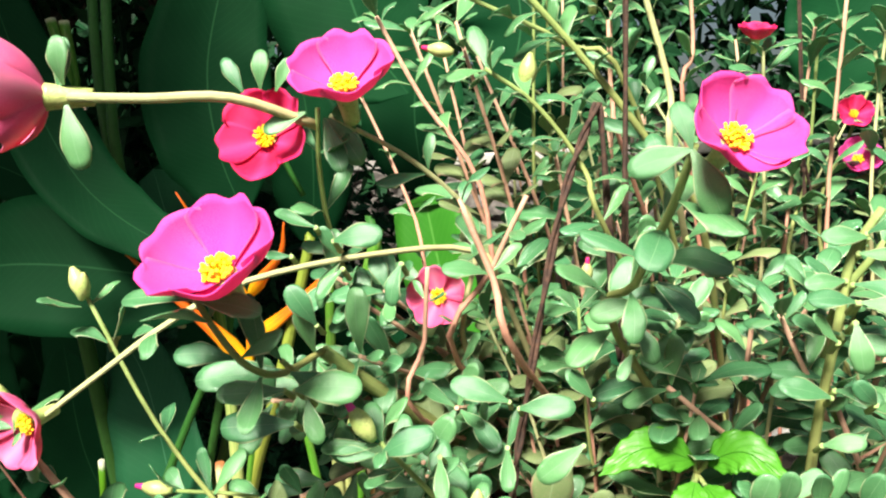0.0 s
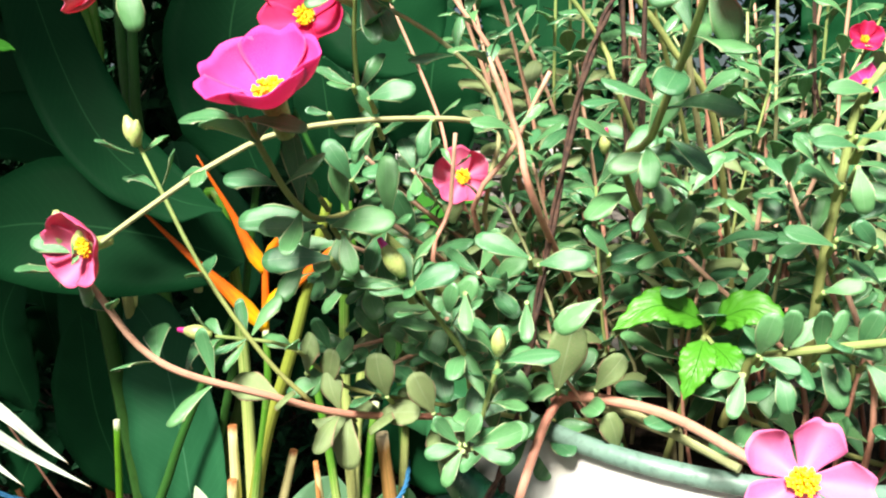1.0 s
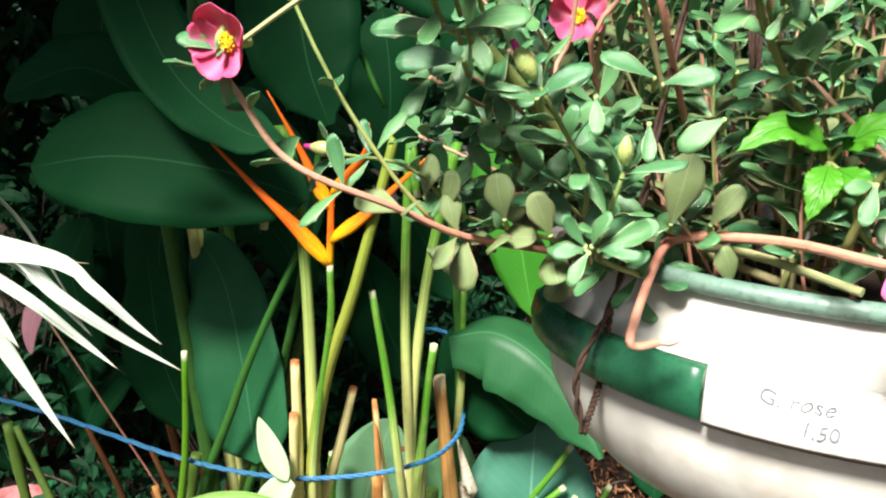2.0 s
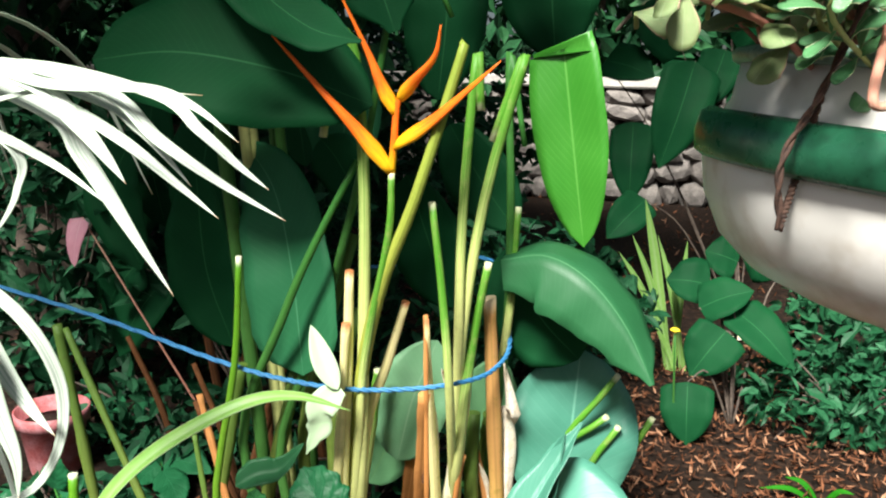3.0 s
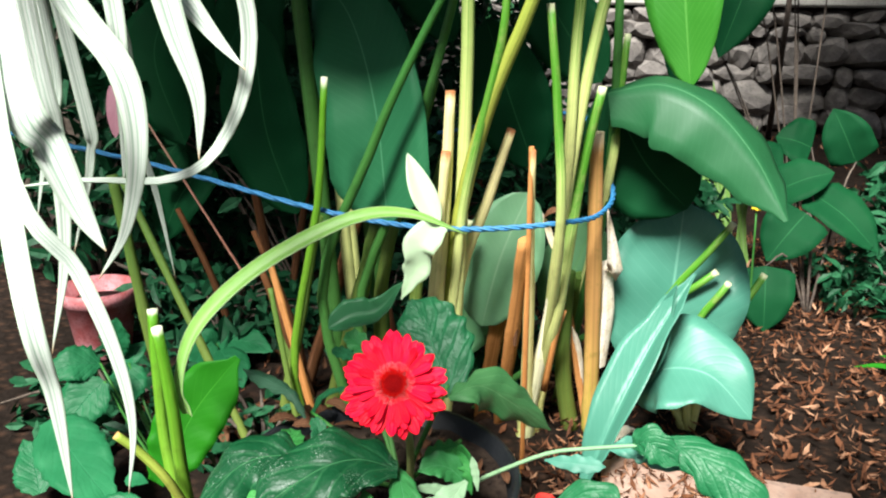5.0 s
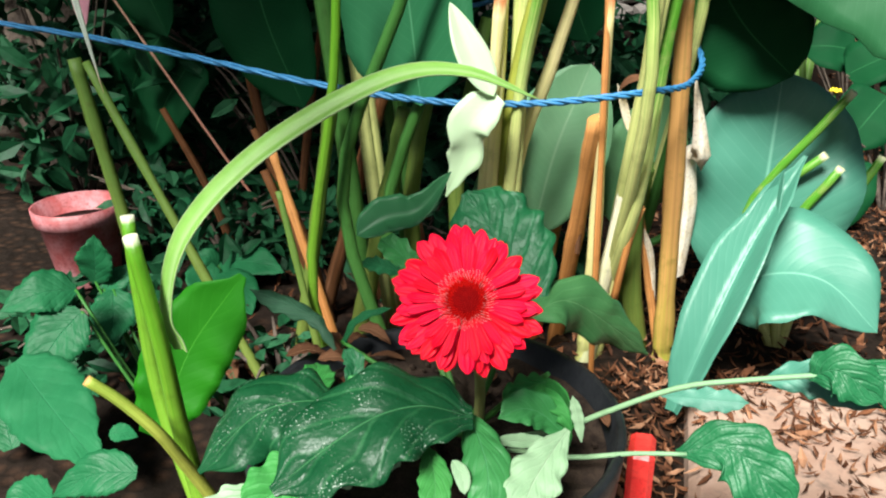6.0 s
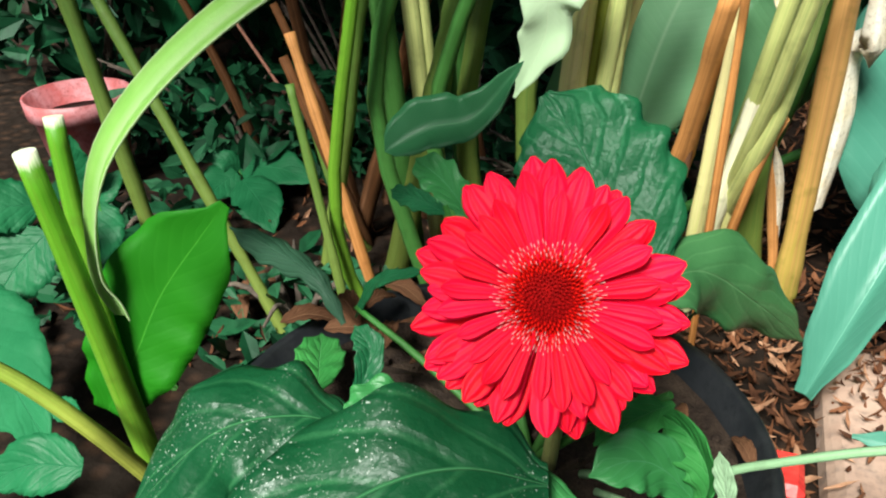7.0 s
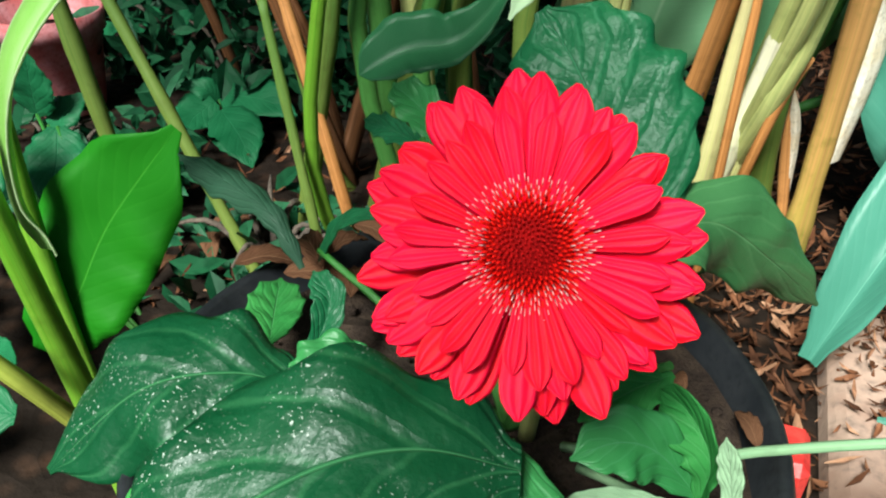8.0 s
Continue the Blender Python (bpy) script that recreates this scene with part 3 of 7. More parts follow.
def rough_block(lo, hi, r, bevel=0.15, jitter=0.05):
    """A block with broken edges between two corners."""
    lo, hi = Vector(lo), Vector(hi)
    bm = bmesh.new()
    bmesh.ops.create_cube(bm, size=1)
    d = hi - lo
    for v in bm.verts:
        v.co = Vector(((v.co.x + 0.5) * d.x, (v.co.y + 0.5) * d.y, (v.co.z + 0.5) * d.z)) + lo
    k = min(d)
    bmesh.ops.bevel(bm, geom=bm.edges[:], offset=k * bevel, segments=1, affect="EDGES")
    for v in bm.verts:
        v.co += Vector((r.uniform(-1, 1), r.uniform(-1, 1), r.uniform(-1, 1))) * k * jitter
    return bm


WALL_Y = 6.0
wall = single("wall_north", rough_block((-5.5, WALL_Y + 0.1, -0.1), (6.5, WALL_Y + 0.42, 0.86), random.Random(1), 0.02, 0.01), M["soil"], (0, WALL_Y, 0),
              "low grey dry-stone garden wall behind the beds", "wall", kind="structure")
part("cap", rough_block((-5.5, WALL_Y - 0.06, 0.865), (6.5, WALL_Y + 0.46, 0.95), random.Random(2), 0.12, 0.04), M["concrete"], wall, "pale weathered concrete coping")

slab = single("paving_slab", rough_block((-0.172, 0.86, 0.012), (0.19, 1.235, 0.05), random.Random(5), 0.3, 0.06), M["tile"], (0, 1.1, 0.02),
              "worn terracotta-brown paving slab lying on the earth", "slab")


def leaf_cloud(bm, centre, spread_xyz, count, size, r, hang=0.3):
    """Many small leaves in an uneven crown."""
    for _ in range(count):
        while True:
            q = Vector((r.uniform(-1, 1), r.uniform(-1, 1), r.uniform(-1, 1)))
            if q.length < 1 and noise.noise(q * 2.3 + Vector(centre)) > -0.25:
                break
        c = Vector(centre) + Vector((q.x * spread_xyz[0], q.y * spread_xyz[1], q.z * spread_xyz[2]))
        along = Vector((r.uniform(-1, 1), r.uniform(-1, 1), r.uniform(-1, 0.4) - hang)).normalized()
        face = Vector((r.uniform(-0.7, 0.7), r.uniform(-1, 0.2), r.uniform(0.1, 1)))
        s = size * r.uniform(0.6, 1.3)
        m = aim(c, along, face, s)
        v = [bm.verts.new(m @ Vector(p)) for p in ((0, 0, 0), (0.2, 0.35, 0.06), (0.16, 0.7, 0.04), (0, 1, -0.08), (-0.16, 0.7, 0.04), (-0.2, 0.35, 0.06), (0, 0.4, -0.02))]
        for a, b in zip(range(6), (1, 2, 3, 4, 5, 0)):
            bm.faces.new((v[a], v[b], v[6]))


def tree(place, height, crown, count, size, seed, label, low=0.3):
    r = random.Random(seed)
    t = root("tree", place, label, "tree")
    p = Vector(place)
    top = p + Vector((r.uniform(-0.2, 0.2), r.uniform(-0.1, 0.1), height * 0.75))
    bm = add_tube(bmesh.new(), [p - Vector((0, 0, 0.05)), p.lerp(top, 0.5) + Vector((0.08, 0.03, 0)), top], 0.07, 0.025, 9)
    for k in range(6):
        f = 0.3 + 0.1 * k
        b = p.lerp(top, f)
        tip = b + Vector((r.uniform(-1, 1) * crown[0] * 0.8, r.uniform(-1, 1) * crown[1] * 0.8, height * 0.22))
        add_tube(bm, [b, b.lerp(tip, 0.5) + Vector((0, 0, 0.06)), tip], 0.025, 0.006, 6)
    part("trunk", bm, M["bark"], t)
    bm = bmesh.new()
    for k in range(7):
        c = p + Vector((r.uniform(-0.6, 0.6) * crown[0], r.uniform(-0.6, 0.6) * crown[1], height * (low + (0.85 - low) * k / 6)))
        leaf_cloud(bm, c, (crown[0] * 0.6, crown[1] * 0.6, height * 0.22), count // 7, size, r)
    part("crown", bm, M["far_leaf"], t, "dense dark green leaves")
    return t


for k, (x, y, h) in enumerate([(-5.6, 7.2, 4.6), (-3.9, 7.0, 4.4), (-2.3, 7.3, 4.8), (-0.8, 7.0, 4.4), (0.7, 7.3, 4.8), (2.3, 7.0, 4.4), (4.0, 7.2, 4.8), (5.8, 7.0, 4.4)]):
    tree((x, y, 0.0), h, (1.5, 1.0), 2300, 0.24, 20 + k, "dark leafy garden tree behind the stone wall", 0.12)
for k, (x, y, h) in enumerate([(-2.3, 2.3, 2.6), (-1.45, 2.9, 2.5), (-3.3, 3.0, 3.0)]):
    tree((x, y, 0.0), h, (0.75, 0.6), 1500, 0.13, 40 + k, "shaded dark shrub beside the heliconias", 0.15)

for k, (x, y, h) in enumerate([(-4.6, 4.6, 3.6), (-3.0, 5.0, 3.4), (-6.2, 5.2, 3.8)]):
    tree((x, y, 0.0), h, (1.2, 0.8), 2200, 0.19, 50 + k, "dark leafy garden tree in the shade", 0.08)

# unseen overhanging trees, added to shade the bed from above
def unseen_canopy(place, lean, height, crown, count, seed):
    r = random.Random(seed)
    t = root("tree", place, "unseen tall tree added to shade the flower bed from above", "tree")
    p, q = Vector(place), Vector(place) + Vector((lean[0], lean[1], height))
    bm = add_tube(bmesh.new(), [p - Vector((0, 0, 0.05)), p.lerp(q, 0.5) + Vector((0.1, 0.15, 0.2)), q], 0.13, 0.05, 10)
    for k in range(9):
        a = k * 0.7
        b = p.lerp(q, 0.55 + 0.05 * k)
        tip = q + Vector((math.cos(a) * crown[0] * 0.8, math.sin(a) * crown[1] * 0.8, r.uniform(-0.1, 0.5)))
        add_tube(bm, [b, b.lerp(tip, 0.5) + Vector((0, 0, 0.2)), tip], 0.04, 0.008, 6)
    part("trunk", bm, M["bark"], t)
    bm = bmesh.new()
    for k in range(10):
        a = k * 2.4
        c = q + Vector((math.cos(a) * crown[0] * 0.55 * math.sqrt(k / 9), math.sin(a) * crown[1] * 0.55 * math.sqrt(k / 9), r.uniform(0.0, 0.5)))
        leaf_cloud(bm, c, (crown[0] * 0.55, crown[1] * 0.55, 0.45), count // 10, 0.24, r)
    part("crown", bm, M["far_leaf"], t, "spreading dark green crown")


unseen_canopy((3.4, 5.2, 0.0), (-1.4, -1.9), 2.7, (2.0, 1.8), 6000, 71)
unseen_canopy((-3.2, 4.6, 0.0), (1.4, -2.3), 2.5, (2.3, 1.9), 7000, 72)


def bough():
    """An unseen leafy bough added to shade the heliconias; its limb holds the pots."""
    r = random.Random(73)
    t = root("tree", (-2.6, 1.6, 0.0), "unseen leafy tree whose low bough is added to shade the heliconias", "tree")
    bm = add_tube(bmesh.new(), [(-2.6, 1.6, -0.05), (-2.5, 1.5, 1.2), (-2.2, 1.2, 2.2), (-1.2, 0.7, 2.5), (-0.8, 0.0, 2.35)], 0.09, 0.015, 9)
    for k in range(6):
        b = Vector((-2.1 + 0.22 * k, 1.15 - 0.08 * k, 2.25 + 0.06 * k))
        add_tube(bm, [b, b + Vector((r.uniform(-0.2, 0.3), r.uniform(-0.3, 0.3), 0.2)), b + Vector((r.uniform(-0.4, 0.5), r.uniform(-0.5, 0.5), 0.3))], 0.02, 0.005, 6)
    add_tube(bm, [(-1.2, 0.7, 2.5), (-1.1, 0.0, 2.4), (-1.0, -0.9, 2.35)], 0.022, 0.006, 7)
    add_tube(bm, [(-1.2, 0.7, 2.5), (-0.503, 0.493, 2.455), (0.155, 0.47, 2.42), (0.5, 0.4, 2.44)], 0.028, 0.01, 7)
    part("trunk", bm, M["bark"], t)
    bm = bmesh.new()
    # leaf clouds placed along the sun's way to shade the back of the clump
    for c, sp, n in (((-1.15, 0.12, 2.35), (0.45, 0.36, 0.18), 2400), ((-0.75, 0.2, 2.35), (0.24, 0.26, 0.15), 600), ((-1.12, -0.4, 2.35), (0.14, 0.18, 0.12), 300), ((-1.3, 0.6, 2.55), (0.6, 0.45, 0.25), 1300), ((-1.8, 1.0, 2.6), (0.8, 0.7, 0.35), 1300), ((-2.4, 1.5, 2.5), (0.8, 0.8, 0.5), 900)):
        leaf_cloud(bm, c, sp, n, 0.2, r)
    part("crown", bm, M["far_leaf"], t, "dense dark green leaves")


bough()
# ---- heliconia clump ----
UPF = (0.0, -0.8, 0.6)
heli = root("heliconia_plant", (-0.3, 1.15, 0.0), "clump of heliconia with cut green stalks and dark broad leaves", "plant")
BASE_A, BASE_B, BASE_C = (-0.43, 1.16, 0.0), (-0.31, 1.4, 0.0), (-0.28, 1.44, 0.0)


def cut_stalk(pts, r0, r1, mat, label=""):
    return stem("stalk", pts, r0, r1, mat, heli, 9, label)


cut_stalk([(-0.56, 1.08, 0.0), (-0.632, 1.080, 0.170), (-0.581, 1.070, 0.449), (-0.562, 1.060, 0.622)], 0.0075, 0.0045, "stalk_fresh")
cut_stalk([(-0.52, 1.12, 0.0), (-0.602, 1.120, 0.291), (-0.519, 1.110, 0.517), (-0.465, 1.110, 0.636), (-0.399, 1.120, 0.766)], 0.009, 0.005, "stalk_dark")
cut_stalk([(-0.46, 1.15, 0.0), (-0.569, 1.180, 0.229), (-0.489, 1.180, 0.483), (-0.432, 1.180, 0.688), (-0.405, 1.180, 0.807), (-0.346, 1.180, 1.078), (-0.285, 1.200, 0.972)], 0.009, 0.004, "stalk_dark")
cut_stalk([BASE_A, (-0.399, 1.130, 0.223), (-0.385, 1.110, 0.462), (-0.384, 1.110, 0.724), (-0.399, 1.110, 0.914), (-0.426, 1.110, 0.933), (-0.453, 1.120, 0.798)], 0.011, 0.006, "stalk")
cut_stalk([BASE_A, (-0.424, 1.120, 0.203), (-0.406, 1.100, 0.462), (-0.399, 1.090, 0.609)], 0.012, 0.0065, "stalk_yellow")
cut_stalk([BASE_A, (-0.393, 1.110, 0.331), (-0.373, 1.090, 0.487), (-0.328, 1.060, 0.671), (-0.323, 1.056, 0.759)], 0.008, 0.0045, "stalk")
cut_stalk([BASE_A, (-0.397, 1.120, 0.383), (-0.350, 1.080, 0.577), (-0.290, 1.060, 0.727), (-0.232, 1.060, 0.912), (-0.232, 1.060, 0.925)], 0.012, 0.0055, "stalk_mottled", "browning heliconia stalk")
cut_stalk([BASE_B, (-0.252, 1.130, 0.401), (-0.260, 1.100, 0.582), (-0.276, 1.090, 0.718)], 0.008, 0.005, "stalk")
cut_stalk([BASE_A, (-0.398, 1.150, 0.323), (-0.357, 1.140, 0.455), (-0.325, 1.130, 0.559)], 0.011, 0.006, "stalk_yellow")
cut_stalk([BASE_B, (-0.255, 1.180, 0.455), (-0.250, 1.160, 0.686), (-0.236, 1.160, 0.919), (-0.228, 1.160, 0.842)], 0.0085, 0.006, "stalk")
cut_stalk([BASE_B, (-0.257, 1.190, 0.433), (-0.223, 1.180, 0.710), (-0.171, 1.180, 0.921), (-0.213, 1.180, 0.798)], 0.009, 0.007, "stalk")
cut_stalk([BASE_C, (-0.211, 1.320, 0.415), (-0.208, 1.310, 0.669), (-0.221, 1.310, 0.929), (-0.190, 1.310, 0.782)], 0.009, 0.0045, "stalk_dark")
cut_stalk([BASE_C, (-0.207, 1.310, 0.459), (-0.201, 1.310, 0.557), (-0.195, 1.310, 0.684)], 0.009, 0.005, "stalk")
cut_stalk([BASE_B, (-0.256, 1.200, 0.294), (-0.237, 1.200, 0.488), (-0.215, 1.190, 0.615)], 0.011, 0.006, "stalk")
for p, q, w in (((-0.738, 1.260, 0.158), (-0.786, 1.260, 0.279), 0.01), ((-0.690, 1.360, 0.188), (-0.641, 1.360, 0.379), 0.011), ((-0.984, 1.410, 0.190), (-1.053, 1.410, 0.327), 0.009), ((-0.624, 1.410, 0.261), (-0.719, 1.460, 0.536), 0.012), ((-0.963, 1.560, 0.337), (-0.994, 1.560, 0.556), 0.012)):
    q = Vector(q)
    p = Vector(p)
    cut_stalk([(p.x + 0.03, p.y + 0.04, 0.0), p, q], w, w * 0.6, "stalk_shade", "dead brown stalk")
for p, q, w in (((-0.723, 1.260, 0.080), (-0.783, 1.280, 0.255), 0.008), ((-0.483, 1.210, 0.282), (-0.455, 1.260, 0.497), 0.012), ((-0.561, 1.260, 0.260), (-0.504, 1.360, 0.605), 0.013), ((-0.257, 1.310, 0.151), (-0.257, 1.310, 0.315), 0.016)):
    q = Vector(q)
    p = Vector(p)
    cut_stalk([(p.x + 0.02, p.y + 0.04, 0.0), p, q], w, w * 0.7, "stalk_olive")

# tall stalks at the back of the clump, seen between the flowers
for pts, w, mat in (([(-0.633, 1.300, 0.949), (-0.640, 1.300, 1.144), (-0.634, 1.320, 1.413)], 0.008, "stalk_dark"), ([(-0.676, 1.350, 0.965), (-0.692, 1.350, 1.197), (-0.685, 1.360, 1.428)], 0.008, "stalk_dark"),
                    ([(-0.691, 1.200, 0.987), (-0.700, 1.200, 1.135), (-0.734, 1.220, 1.373)], 0.010, "stalk_dark"), ([(-0.679, 1.250, 1.010), (-0.678, 1.250, 1.171), (-0.697, 1.250, 1.263)], 0.008, "stalk"),
                    ([(-0.671, 1.260, 1.009), (-0.675, 1.260, 1.171), (-0.681, 1.260, 1.260)], 0.008, "stalk")):
    p = Vector(pts[0])
    cut_stalk([(p.x * 0.75 - 0.1, p.y + 0.05, 0.0), *pts], w * 1.3, w, mat)
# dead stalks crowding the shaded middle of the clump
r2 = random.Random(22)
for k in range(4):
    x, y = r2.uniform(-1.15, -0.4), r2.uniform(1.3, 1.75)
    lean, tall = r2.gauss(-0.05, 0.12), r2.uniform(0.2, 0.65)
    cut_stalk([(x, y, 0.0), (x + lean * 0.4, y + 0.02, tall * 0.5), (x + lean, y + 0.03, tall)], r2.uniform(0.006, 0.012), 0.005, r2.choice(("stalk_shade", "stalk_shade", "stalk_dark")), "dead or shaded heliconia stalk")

# the flower spike of red and yellow bracts
spike = stem("flower_axis", [(-0.324, 1.058, 0.758), (-0.319, 1.053, 0.799), (-0.316, 1.053, 0.842), (-0.311, 1.053, 0.863)], 0.0055, 0.004, "bract", heli, 8, "zigzag yellow flower axis")
for pts, w in (([(-0.323, 1.056, 0.761), (-0.364, 1.043, 0.812), (-0.406, 1.028, 0.860), (-0.489, 1.018, 0.947)], 0.034),
               ([(-0.319, 1.053, 0.795), (-0.267, 1.048, 0.829), (-0.216, 1.038, 0.871), (-0.173, 1.028, 0.907)], 0.034),
               ([(-0.316, 1.053, 0.838), (-0.336, 1.048, 0.876), (-0.353, 1.043, 0.917), (-0.389, 1.028, 0.994)], 0.03),
               ([(-0.312, 1.053, 0.856), (-0.291, 1.048, 0.880), (-0.262, 1.043, 0.911), (-0.253, 1.038, 0.950)], 0.028)):
    stem("bract", pts, w * 0.46, w * 0.05, "bract", heli, 9, squash=0.55, count=16, prof=lambda s: min(1.0, 0.45 + 3 * s) * (1 - 0.35 * s))

# broad leaves
def broad(pts, width, up=UPF, mat="heliconia", label="", **kw):
    kw.setdefault("fold", 0.2)
    return blade("leaf", pts, width, up, mat, heli, label, shape=kw.pop("shape", "oval"), nl=22, nw=8, thick=0.001, wave=kw.pop("wave", 0.02), waves=4, seed=len(heli.children), **kw)


broad([(-0.511, 1.160, 0.405), (-0.538, 1.180, 0.572), (-0.601, 1.240, 0.698), (-0.683, 1.280, 0.774)], 0.165, (-0.1, -1, 0.25), shape="broad", mat="heliconia_lit")
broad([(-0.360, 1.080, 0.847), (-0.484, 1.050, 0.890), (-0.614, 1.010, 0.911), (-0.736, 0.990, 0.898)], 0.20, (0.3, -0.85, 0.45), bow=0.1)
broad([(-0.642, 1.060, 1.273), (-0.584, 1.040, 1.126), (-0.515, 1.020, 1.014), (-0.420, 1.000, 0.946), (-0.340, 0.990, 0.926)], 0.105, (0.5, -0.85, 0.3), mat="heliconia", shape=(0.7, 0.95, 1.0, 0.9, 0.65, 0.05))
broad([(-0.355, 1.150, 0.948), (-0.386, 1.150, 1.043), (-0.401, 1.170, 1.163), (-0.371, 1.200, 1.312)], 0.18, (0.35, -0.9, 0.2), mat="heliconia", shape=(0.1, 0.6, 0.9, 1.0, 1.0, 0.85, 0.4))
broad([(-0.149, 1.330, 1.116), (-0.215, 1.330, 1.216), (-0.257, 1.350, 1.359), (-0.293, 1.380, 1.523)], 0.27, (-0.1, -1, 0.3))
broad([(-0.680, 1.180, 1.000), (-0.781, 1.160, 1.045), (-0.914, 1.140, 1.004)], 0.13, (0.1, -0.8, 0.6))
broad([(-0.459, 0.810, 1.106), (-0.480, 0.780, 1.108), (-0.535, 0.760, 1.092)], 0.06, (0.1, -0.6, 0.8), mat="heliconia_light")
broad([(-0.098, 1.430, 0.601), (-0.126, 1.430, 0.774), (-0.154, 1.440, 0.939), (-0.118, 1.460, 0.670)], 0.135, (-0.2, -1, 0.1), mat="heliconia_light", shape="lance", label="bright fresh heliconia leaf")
broad([(-0.215, 1.280, 0.600), (-0.140, 1.270, 0.616), (-0.069, 1.250, 0.588), (-0.008, 1.230, 0.526), (0.038, 1.200, 0.450)], 0.17, (0.1, -0.6, 0.75), shape=(0.55, 0.85, 1.0, 0.95, 0.8, 0.55, 0.06), fold=-0.5, bow=0.1, mat="heliconia_sheen", label="arching broad leaf darkened for shade with a drooping tip")
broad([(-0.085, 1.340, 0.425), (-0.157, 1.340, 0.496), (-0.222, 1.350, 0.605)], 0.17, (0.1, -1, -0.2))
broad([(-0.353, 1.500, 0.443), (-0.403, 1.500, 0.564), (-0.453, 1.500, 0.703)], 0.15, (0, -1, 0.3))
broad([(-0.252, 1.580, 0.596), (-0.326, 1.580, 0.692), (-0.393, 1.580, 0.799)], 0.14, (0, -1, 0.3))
broad([(-0.520, 1.300, 0.707), (-0.508, 1.320, 0.819), (-0.579, 1.340, 0.920), (-0.626, 1.380, 1.020)], 0.16, (0.1, -1, 0.3), mat="heliconia_lit")
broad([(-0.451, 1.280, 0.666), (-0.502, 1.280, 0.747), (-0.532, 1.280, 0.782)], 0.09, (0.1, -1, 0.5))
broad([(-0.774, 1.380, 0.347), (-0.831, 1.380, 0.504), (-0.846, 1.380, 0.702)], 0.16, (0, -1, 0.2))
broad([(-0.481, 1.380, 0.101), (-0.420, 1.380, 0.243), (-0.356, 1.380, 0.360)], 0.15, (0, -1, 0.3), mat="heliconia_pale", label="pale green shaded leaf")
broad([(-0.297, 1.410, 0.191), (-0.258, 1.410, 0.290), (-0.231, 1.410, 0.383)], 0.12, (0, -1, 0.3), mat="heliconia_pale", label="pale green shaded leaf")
blade("leaf", [(-0.398, 1.045, 0.442), (-0.424, 1.050, 0.484), (-0.447, 1.060, 0.530)], 0.036, (0.5, -0.9, 0.2), "young_pale", heli, "pointed light green young leaf", shape="lance", fold=0.35, nl=18, nw=6)
blade("leaf", [(-0.395, 1.050, 0.442), (-0.422, 1.040, 0.412), (-0.428, 1.045, 0.378), (-0.447, 1.040, 0.335)], 0.046, (0.3, -0.8, 0.5), "young_pale", heli, "twisted pale young leaf", shape=(0.5, 0.95, 1.0, 0.75, 0.85, 0.4, 0.05), fold=0.2, wave=0.02, nl=24, nw=6)
blade("sheath", [(-0.271, 1.220, 0.371), (-0.280, 1.210, 0.406), (-0.288, 1.200, 0.433)], 0.012, (0.3, -1, 0.2), "husk", heli, "curled dry leaf scrap", shape="lance", fold=0.6, nl=10, nw=4)
blade("sheath", [(-0.286, 1.200, 0.424), (-0.271, 1.190, 0.438), (-0.253, 1.190, 0.442)], 0.014, (0.1, -0.6, 0.8), "dead", heli, "curled dry leaf scrap", shape="lance", fold=0.6, nl=10, nw=4)
# sheaths wrapped round the stout stalks, and the dark leaves in the shade behind
def stout(head, foot, r0, r1, mat, label="", squash=0.75, mid=None):
    """A stout stalk or sheath carried straight down to the earth."""
    h, f = Vector(head), Vector(foot)
    g = f + (f - h) * ((f.z - 0.0) / (h.z - f.z))
    pts = [g, f, *([mid] if mid else []), h]
    k = len(heli.children)
    return part("stalk", add_tube(bmesh.new(), pts, r0, r1, 12, count=24, squash=squash, prof=lambda q: 1 + 0.07 * math.sin(q * 17 + k) + 0.05 * math.sin(q * 41 + 2 * k)), M[mat], heli, label)


stout((-0.222, 1.239, 0.547), (-0.207, 1.310, 0.117), 0.0185, 0.0115, "stalk_brown", "thick dry stalk with a pale cut end")
stout((-0.296, 1.142, 0.531), (-0.307, 1.260, 0.145), 0.019, 0.0035, "stalk_yellow", "dry brown shoot on a pale yellow foot")
stout((-0.300, 1.150, 0.535), (-0.298, 1.155, 0.40), 0.0045, 0.0038, "stalk_dead", "thin dry brown shoot")
stout((-0.306, 1.179, 0.397), (-0.337, 1.260, 0.186), 0.014, 0.0135, "stalk_dead", "dead brown leaf sheath", 0.5)
stout((-0.352, 1.319, 0.37), (-0.374, 1.330, 0.202), 0.016, 0.016, "stalk_dead", "dead brown leaf sheath", 0.5)
stout((-0.262, 1.240, 0.374), (-0.288, 1.270, 0.179), 0.014, 0.008, "stalk_pale", "pale straw-coloured stalk")
stout((-0.235, 1.200, 0.514), (-0.273, 1.270, 0.209), 0.010, 0.0055, "stalk_yellow")
stout((-0.240, 1.360, 0.295), (-0.249, 1.380, 0.215), 0.016, 0.013, "stalk_olive", "olive shaded stalk")
stout((-0.400, 1.080, 0.532), (-0.424, 1.100, 0.265), 0.0095, 0.0065, "stalk_yellow")
stout((-0.419, 1.130, 0.377), (-0.423, 1.150, 0.321), 0.011, 0.009, "stalk_pale", "pale straw-coloured stalk")
stout((-0.409, 1.240, 0.400), (-0.424, 1.240, 0.285), 0.011, 0.009, "stalk")
